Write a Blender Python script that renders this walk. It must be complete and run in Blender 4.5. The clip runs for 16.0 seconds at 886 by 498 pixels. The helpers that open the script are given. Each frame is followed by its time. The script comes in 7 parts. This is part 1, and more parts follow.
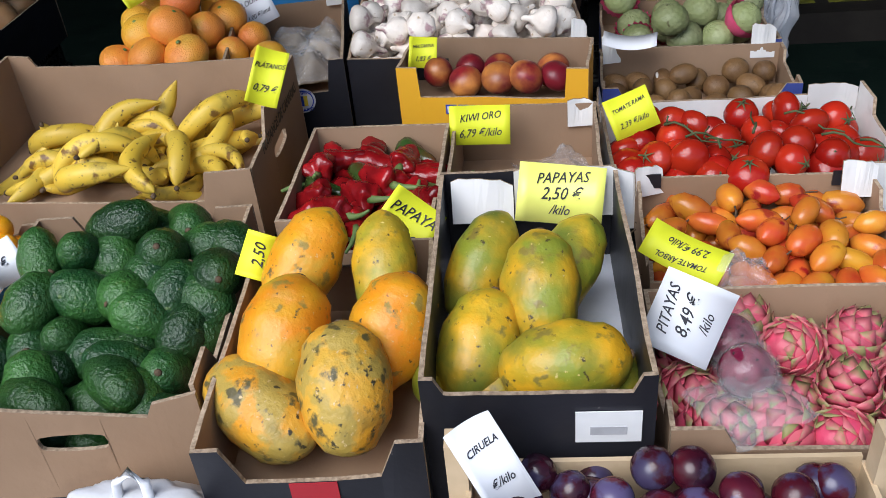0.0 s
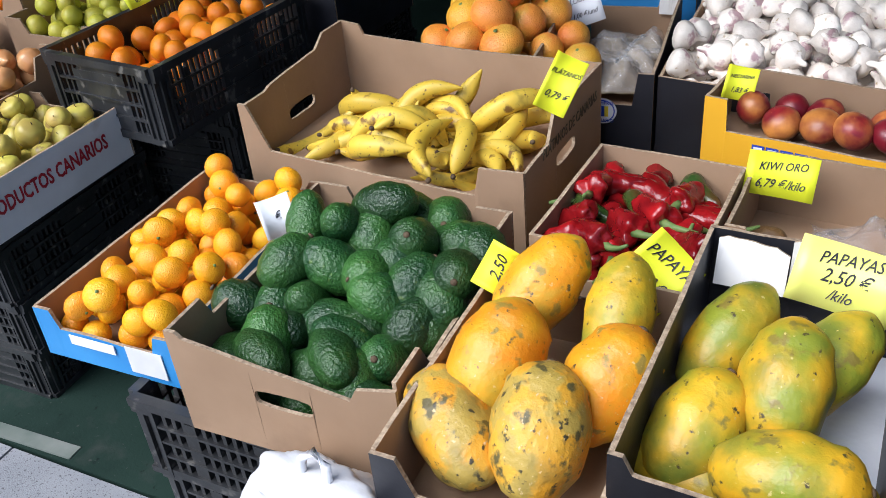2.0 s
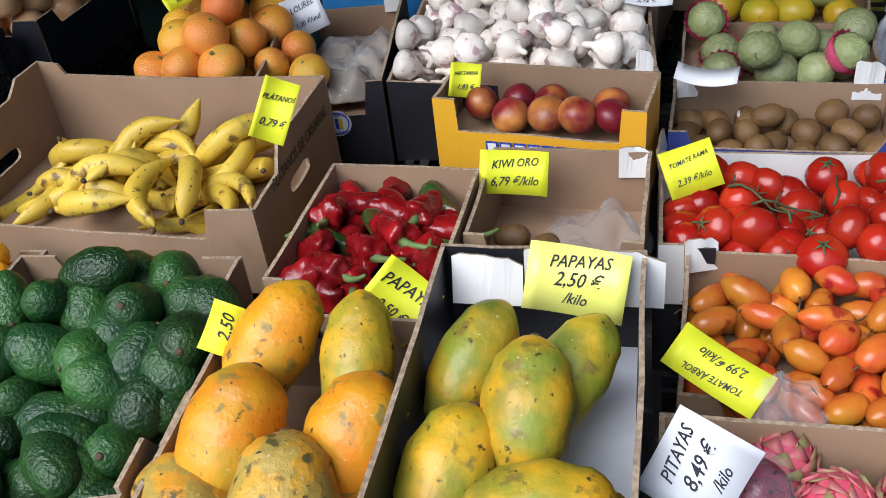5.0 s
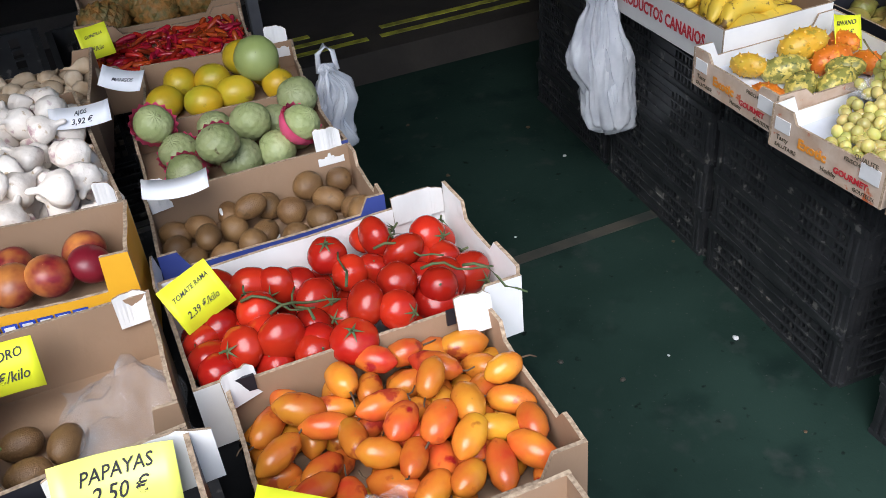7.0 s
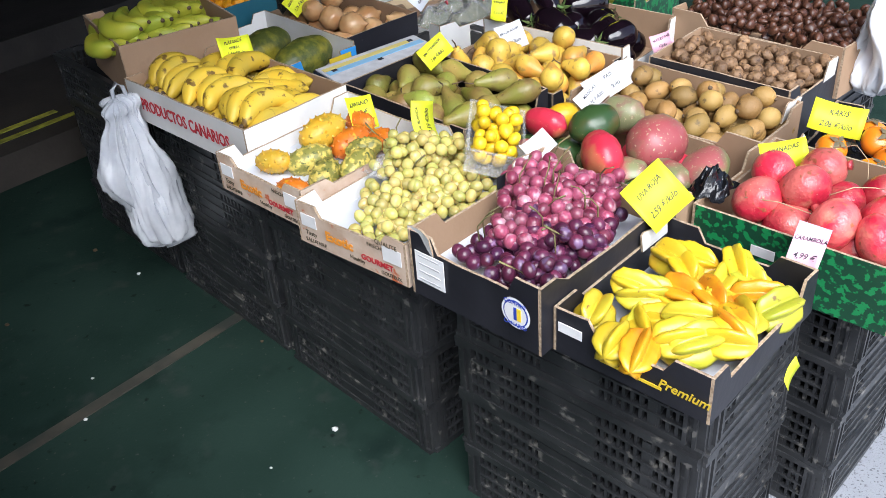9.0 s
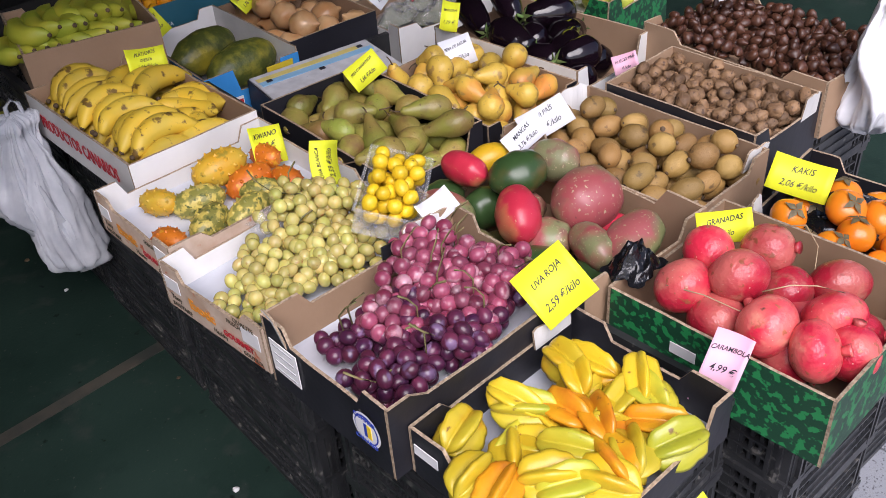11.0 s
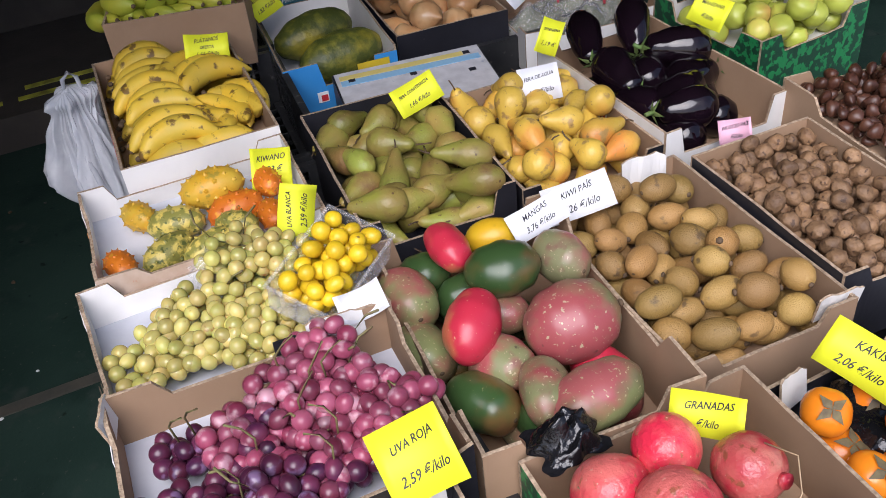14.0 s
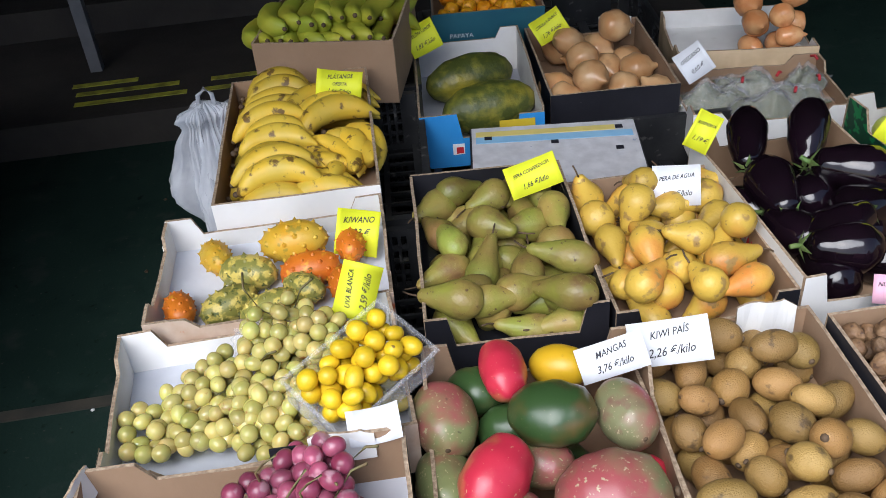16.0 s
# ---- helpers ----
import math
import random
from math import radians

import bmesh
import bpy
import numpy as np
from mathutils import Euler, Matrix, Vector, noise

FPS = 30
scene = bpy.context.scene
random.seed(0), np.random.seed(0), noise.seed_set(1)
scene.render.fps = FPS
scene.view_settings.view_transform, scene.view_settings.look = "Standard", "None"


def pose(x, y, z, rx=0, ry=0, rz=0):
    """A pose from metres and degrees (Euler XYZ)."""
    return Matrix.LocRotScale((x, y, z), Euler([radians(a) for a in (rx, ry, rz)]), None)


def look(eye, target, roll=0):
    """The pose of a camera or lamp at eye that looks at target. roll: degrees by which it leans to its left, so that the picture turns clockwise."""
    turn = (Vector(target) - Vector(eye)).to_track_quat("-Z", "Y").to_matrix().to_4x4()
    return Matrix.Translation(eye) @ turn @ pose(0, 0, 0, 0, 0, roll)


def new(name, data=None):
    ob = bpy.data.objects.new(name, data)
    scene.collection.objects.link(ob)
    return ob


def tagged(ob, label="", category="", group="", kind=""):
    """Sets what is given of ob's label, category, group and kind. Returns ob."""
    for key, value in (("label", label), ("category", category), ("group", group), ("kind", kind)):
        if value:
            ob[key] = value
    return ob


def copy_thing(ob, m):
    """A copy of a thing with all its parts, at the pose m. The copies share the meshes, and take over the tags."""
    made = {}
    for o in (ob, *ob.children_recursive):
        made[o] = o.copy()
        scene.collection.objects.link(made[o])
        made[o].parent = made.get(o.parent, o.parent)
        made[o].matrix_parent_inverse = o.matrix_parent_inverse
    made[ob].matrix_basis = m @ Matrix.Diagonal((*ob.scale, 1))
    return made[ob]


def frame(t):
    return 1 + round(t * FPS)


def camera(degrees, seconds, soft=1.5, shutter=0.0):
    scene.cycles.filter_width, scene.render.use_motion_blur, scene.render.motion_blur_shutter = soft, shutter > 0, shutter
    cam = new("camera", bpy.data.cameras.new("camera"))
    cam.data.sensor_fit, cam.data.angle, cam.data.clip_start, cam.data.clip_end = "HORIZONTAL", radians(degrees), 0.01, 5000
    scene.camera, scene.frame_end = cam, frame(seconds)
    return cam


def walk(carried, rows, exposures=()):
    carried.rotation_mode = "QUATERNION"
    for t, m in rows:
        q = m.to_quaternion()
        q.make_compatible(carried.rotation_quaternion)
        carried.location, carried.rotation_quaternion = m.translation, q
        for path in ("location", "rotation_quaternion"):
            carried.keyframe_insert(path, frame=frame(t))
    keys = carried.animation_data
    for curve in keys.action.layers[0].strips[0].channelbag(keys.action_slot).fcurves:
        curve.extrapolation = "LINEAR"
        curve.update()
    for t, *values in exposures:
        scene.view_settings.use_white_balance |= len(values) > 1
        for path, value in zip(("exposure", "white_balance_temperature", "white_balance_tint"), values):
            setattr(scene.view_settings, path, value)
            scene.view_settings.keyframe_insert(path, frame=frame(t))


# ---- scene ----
cam = camera(51.9, 16.0, soft=0.5)
PATH = [
    (0, (0.005, -0.306, 1.697), (-0.561, 1.235, 0.554), -5.8),
    (0.5, (-0.003, -0.293, 1.698), (-0.594, 1.203, 0.509), -6.6),
    (1, (0.006, -0.254, 1.7), (-0.744, 1.174, 0.518), -7.2),
    (1.5, (0.034, -0.199, 1.697), (-0.913, 1.137, 0.548), -6.4),
    (2, (0.042, -0.189, 1.698), (-1.102, 1.019, 0.587), -5.6),
    (2.5, (0.057, -0.215, 1.713), (-1.249, 0.872, 0.657), -5.5),
    (3, (0.072, -0.232, 1.724), (-1.309, 0.792, 0.701), -5.7),
    (3.2, (0.077, -0.232, 1.724), (-1.308, 0.785, 0.699), -5.9),
    (5.3, (0.068, 0.0, 1.695), (-0.569, 1.477, 0.506), -6.8),
    (5.5, (0.05, 0.02, 1.704), (-0.491, 1.535, 0.516), -6.5),
    (6, (0.029, 0.056, 1.708), (-0.293, 1.644, 0.535), -6.3),
    (6.5, (0.034, 0.09, 1.712), (-0.049, 1.71, 0.542), -6.2),
    (7, (0.057, 0.122, 1.716), (0.269, 1.729, 0.545), -5.9),
    (7.5, (0.105, 0.154, 1.713), (0.639, 1.686, 0.544), -5.4),
    (8, (0.16, 0.172, 1.717), (0.961, 1.596, 0.564), -5.2),
    (8.5, (0.246, 0.174, 1.712), (1.161, 1.56, 0.598), -4.7),
    (8.7, (0.293, 0.167, 1.714), (1.218, 1.557, 0.612), -4.5),
    (10.8, (0.729, 0.222, 1.748), (1.523, 1.651, 0.596), -4.9),
    (11, (0.807, 0.275, 1.74), (1.606, 1.683, 0.565), -4.7),
    (11.5, (0.954, 0.337, 1.728), (1.699, 1.729, 0.499), -4.7),
    (12, (1.096, 0.354, 1.719), (1.67, 1.824, 0.49), -4.8),
    (12.5, (1.26, 0.323, 1.73), (1.669, 1.867, 0.526), -4.8),
    (13, (1.363, 0.293, 1.719), (1.665, 1.872, 0.529), -6.7),
    (13.5, (1.427, 0.331, 1.715), (1.678, 1.912, 0.516), -7.6),
    (14, (1.489, 0.445, 1.709), (1.711, 2.013, 0.486), -6.8),
    (14.5, (1.532, 0.553, 1.714), (1.685, 2.111, 0.469), -5.3),
    (15, (1.576, 0.596, 1.72), (1.578, 2.173, 0.49), -5.9),
    (15.5, (1.652, 0.639, 1.725), (1.505, 2.236, 0.531), -5.8),
    (16, (1.73, 0.672, 1.716), (1.521, 2.277, 0.541), -5.2),
]
EXPOSURES = [(0, -0.12, 5900, 10), (1, -0.45, 5900, 10), (1.5, 0.12, 5900, 10), (2, 0.28, 5900, 10), (2.5, 0.2, 5900, 10), (3, -0.13, 5900, 10), (5.5, 0.05, 5900, 10), (6.5, 0.15, 5900, 10), (7, 0.3, 5900, 10), (7.5, 0.65, 5850, 6), (8.5, 0.75, 5900, 8), (11, 0.15, 6200, 20), (11.5, -0.08, 6300, 24), (12, -0.02, 6300, 23), (13.5, 0.22, 6150, 19), (14.5, 0.05, 6000, 15), (15, 0.02, 5950, 14), (16, 0.25, 5900, 10)]
walk(cam, [(t, look(eye, target, roll)) for t, eye, target, roll in PATH], EXPOSURES)

# ---- world, sun, exposure ----
world = bpy.data.worlds.new("sky")
scene.world = world
world.use_nodes = True
sky = world.node_tree.nodes.new("ShaderNodeTexSky")
sky.sky_type, sky.sun_disc = "NISHITA", False
sky.sun_elevation, sky.sun_rotation = radians(48), radians(200)
sky.air_density, sky.dust_density = 1.0, 3.0
bg = world.node_tree.nodes["Background"]
bg.inputs["Strength"].default_value = 0.13
world.node_tree.links.new(sky.outputs["Color"], bg.inputs["Color"])
sun_data = bpy.data.lights.new("sun", "SUN")
sun_data.energy, sun_data.angle, sun_data.color = 3.6, radians(50), (1.0, 0.985, 0.97)
sun = new("sun", sun_data)
sun.matrix_world = look((0, 0, 0), (0.24, 0.66, -0.85))


# ---- materials ----
def mat(name, c1, c2=None, scale=8.0, rough=0.5, bump=0.0, bscale=60.0, spots=None, sscale=30.0, slim=0.62,
        vary=0.15, spec=0.5, metal=0.0, alpha=1.0, trans=0.0, lo=0.35, hi=0.65, sss=0.0, vary_hue=0.0, more=()):
    """Two colours mixed by noise, spots of a third, grain and a little change from piece to piece."""
    m = bpy.data.materials.new(name)
    m.use_nodes = True
    nt = m.node_tree
    p = nt.nodes["Principled BSDF"]
    N, L = nt.nodes.new, nt.links.new
    co, info = N("ShaderNodeTexCoord"), N("ShaderNodeObjectInfo")
    off = N("ShaderNodeVectorMath")
    off.operation = "MULTIPLY_ADD"
    off.inputs[1].default_value = (1, 1, 1)
    mul = N("ShaderNodeMath")
    mul.operation, mul.inputs[1].default_value = "MULTIPLY", 17.0
    L(info.outputs["Random"], mul.inputs[0])
    L(co.outputs["Object"], off.inputs[0])
    L(mul.outputs[0], off.inputs[2])
    no = N("ShaderNodeTexNoise")
    no.inputs["Scale"].default_value, no.inputs["Detail"].default_value = scale, 4.0
    L(off.outputs[0], no.inputs["Vector"])
    ramp = N("ShaderNodeValToRGB")
    ramp.color_ramp.elements[0].position, ramp.color_ramp.elements[1].position = lo, hi
    ramp.color_ramp.elements[0].color = (*c1, 1)
    ramp.color_ramp.elements[1].color = (*(c2 or [v * 0.8 for v in c1]), 1)
    L(no.outputs["Fac"], ramp.inputs["Fac"])
    col = ramp.outputs["Color"]
    layers = [(spots, sscale, slim)] if spots else []
    for colour, size, limit in layers + list(more):
        n2 = N("ShaderNodeTexNoise")
        n2.inputs["Scale"].default_value, n2.inputs["Detail"].default_value = size, 5.0
        L(off.outputs[0], n2.inputs["Vector"])
        r2 = N("ShaderNodeValToRGB")
        r2.color_ramp.elements[0].position, r2.color_ramp.elements[1].position = limit, limit + (0.2 if size < 24 else 0.07)
        L(n2.outputs["Fac"], r2.inputs["Fac"])
        mx = N("ShaderNodeMixRGB")
        mx.inputs["Color2"].default_value = (*colour, 1)
        L(r2.outputs["Color"], mx.inputs["Fac"])
        L(col, mx.inputs["Color1"])
        col = mx.outputs["Color"]
    hs = N("ShaderNodeHueSaturation")
    mr = N("ShaderNodeMapRange")
    mr.inputs["To Min"].default_value, mr.inputs["To Max"].default_value = 1 - vary, 1 + vary
    L(info.outputs["Random"], mr.inputs["Value"])
    L(mr.outputs["Result"], hs.inputs["Value"])
    if vary_hue:
        mh = N("ShaderNodeMapRange")
        mh.inputs["To Min"].default_value, mh.inputs["To Max"].default_value = 0.5 - vary_hue, 0.5 + vary_hue
        fr = N("ShaderNodeMath")
        fr.operation = "FRACT"
        L(mul.outputs[0], fr.inputs[0])
        L(fr.outputs[0], mh.inputs["Value"])
        L(mh.outputs["Result"], hs.inputs["Hue"])
    L(col, hs.inputs["Color"])
    L(hs.outputs["Color"], p.inputs["Base Color"])
    p.inputs["Roughness"].default_value, p.inputs["Metallic"].default_value = rough, metal
    p.inputs["Specular IOR Level"].default_value = spec
    p.inputs["Alpha"].default_value, p.inputs["Transmission Weight"].default_value = alpha, trans
    if sss:
        p.inputs["Subsurface Weight"].default_value = sss
        p.inputs["Subsurface Radius"].default_value = (0.01, 0.006, 0.003)
    if bump:
        n3 = N("ShaderNodeTexNoise")
        n3.inputs["Scale"].default_value, n3.inputs["Detail"].default_value = bscale, 3.0
        L(off.outputs[0], n3.inputs["Vector"])
        b = N("ShaderNodeBump")
        b.inputs["Strength"].default_value, b.inputs["Distance"].default_value = bump, 0.004
        L(n3.outputs["Fac"], b.inputs["Height"])
        L(b.outputs["Normal"], p.inputs["Normal"])
    return m


KRAFT = mat("kraft_card", (0.36, 0.235, 0.145), (0.29, 0.185, 0.11), 5, 0.85, 0.15, 90, spots=(0.22, 0.14, 0.085), sscale=9, slim=0.66, vary=0.1)
EDGE = mat("card_edge", (0.46, 0.35, 0.24), (0.24, 0.17, 0.11), 160, 0.9, 0.4, 300)
WHITE = mat("white_card", (0.78, 0.77, 0.75), (0.66, 0.65, 0.63), 6, 0.7, 0.1, 80, spots=(0.5, 0.47, 0.42), sscale=14, slim=0.68)
BLACK = mat("black_card", (0.012, 0.012, 0.016), (0.02, 0.02, 0.026), 8, 0.45, 0.1, 80, spots=(0.25, 0.23, 0.2), sscale=60, slim=0.74)
BLUE = mat("blue_card", (0.03, 0.22, 0.55), (0.05, 0.27, 0.6), 6, 0.5, 0.1, 80, spots=(0.5, 0.6, 0.7), sscale=50, slim=0.76)
TEAL = mat("teal_card", (0.02, 0.12, 0.17), (0.03, 0.15, 0.2), 6, 0.5, 0.1, 80)
NAVY = mat("navy_card", (0.03, 0.05, 0.22), (0.05, 0.07, 0.26), 6, 0.5, 0.1, 80)
YELCARD = mat("yellow_card", (0.8, 0.42, 0.02), (0.74, 0.37, 0.02), 6, 0.5, 0.1, 80)
GREENCARD = mat("green_printed_card", (0.008, 0.05, 0.024), (0.015, 0.2, 0.06), 55, 0.45, 0.1, 80, lo=0.52, hi=0.56)
PRINTED = mat("printed_card", (0.62, 0.5, 0.4), (0.5, 0.36, 0.26), 20, 0.75, 0.2, 80, spots=(0.5, 0.12, 0.04), sscale=32, slim=0.63)
GREYCARD = mat("grey_card", (0.5, 0.5, 0.52), (0.4, 0.4, 0.42), 30, 0.7, 0.1, 80, spots=(0.16, 0.2, 0.3), sscale=45, slim=0.7)
WOODC = mat("pale_wood", (0.62, 0.48, 0.31), (0.5, 0.37, 0.22), 14, 0.7, 0.2, 60)
PLASTIC = mat("black_plastic", (0.020, 0.021, 0.023), (0.034, 0.035, 0.037), 14, 0.33, 0.12, 70, spots=(0.13, 0.125, 0.115), sscale=30, slim=0.62, vary=0.25)
LINER = mat("paper_liner", (0.62, 0.64, 0.7), (0.52, 0.54, 0.6), 10, 0.8, 0.2, 40)
BAGMAT = mat("thin_white_plastic", (0.82, 0.84, 0.88), (0.62, 0.65, 0.70), 14, 0.25, 0.5, 30, alpha=0.5)
BAGWHITE = mat("white_bag_plastic", (0.85, 0.86, 0.88), (0.75, 0.76, 0.8), 20, 0.35, 0.4, 40, sss=0.0)
FILM = mat("black_plastic_film", (0.006, 0.006, 0.007), (0.012, 0.012, 0.014), 20, 0.12, 1.0, 60)
CLEAR = mat("clear_plastic", (0.85, 0.85, 0.86), (0.7, 0.7, 0.72), 30, 0.1, 0.8, 45, alpha=0.11)
YSIGN = mat("yellow_sign_card", (0.8, 0.83, 0.02), (0.74, 0.78, 0.02), 5, 0.6, vary=0.05)
# yellow sign card with the glare on it put into a paler colour
GLARESIGN = mat("glare_sign_card", (0.84, 0.85, 0.24), (0.8, 0.82, 0.16), 5, 0.35, vary=0.05)
PSIGN = mat("pink_sign_card", (0.8, 0.45, 0.58), (0.75, 0.42, 0.54), 5, 0.6, vary=0.04)
WSIGN = mat("white_sign_card", (0.82, 0.83, 0.86), (0.74, 0.76, 0.8), 5, 0.6, vary=0.04)
INK = mat("marker_ink", (0.012, 0.012, 0.02), (0.02, 0.02, 0.03), 20, 0.6)
RED = mat("red_ink", (0.45, 0.02, 0.03), (0.4, 0.02, 0.03), 20, 0.6)
WINK = mat("white_ink", (0.8, 0.8, 0.8), (0.72, 0.72, 0.72), 20, 0.6)
BROWNINK = mat("brown_ink", (0.06, 0.045, 0.025), (0.08, 0.06, 0.035), 20, 0.7)
BLUEINK = mat("blue_ink", (0.02, 0.05, 0.4), (0.03, 0.07, 0.42), 20, 0.6)
GOLDINK = mat("yellow_ink", (0.75, 0.55, 0.03), (0.7, 0.5, 0.03), 20, 0.5)
ORANGEINK = mat("orange_ink", (0.75, 0.3, 0.03), (0.7, 0.26, 0.03), 20, 0.6)
FLOORM = mat("worn_green_floor", (0.011, 0.026, 0.020), (0.017, 0.036, 0.028), 3, 0.75, 0.25, 120, spots=(0.006, 0.016, 0.013), sscale=5, slim=0.56, vary=0, spec=0.15, more=(((0.035, 0.045, 0.04), 9, 0.60), ((0.05, 0.055, 0.05), 70, 0.67), ((0.004, 0.008, 0.007), 28, 0.67)))
PAVE = mat("grey_paving", (0.22, 0.23, 0.25), (0.28, 0.29, 0.31), 3, 0.8, 0.5, 300, spots=(0.1, 0.1, 0.11), sscale=180, slim=0.58, vary=0.06)
TAPE = mat("worn_tape", (0.065, 0.058, 0.045), (0.03, 0.032, 0.028), 12, 0.6, 0.1, 60)
STONE = mat("dark_step_stone", (0.035, 0.03, 0.026), (0.05, 0.043, 0.036), 6, 0.8, 0.3, 60)
WALLM = mat("dark_wall_paint", (0.03, 0.034, 0.033), (0.04, 0.043, 0.042), 2, 0.8, 0.2, 40)
YPAINT = mat("yellow_line_paint", (0.5, 0.5, 0.05), (0.2, 0.2, 0.03), 18, 0.7)
TSTEM = mat("tomato_stem", (0.05, 0.085, 0.03), (0.09, 0.10, 0.035), 60, 0.7, 0.2, 90)
STEM = mat("green_stem", (0.09, 0.17, 0.04), (0.15, 0.2, 0.06), 40, 0.6, 0.2, 90)
BSTEM = mat("brown_stem", (0.12, 0.075, 0.04), (0.07, 0.045, 0.025), 40, 0.8, 0.3, 90)

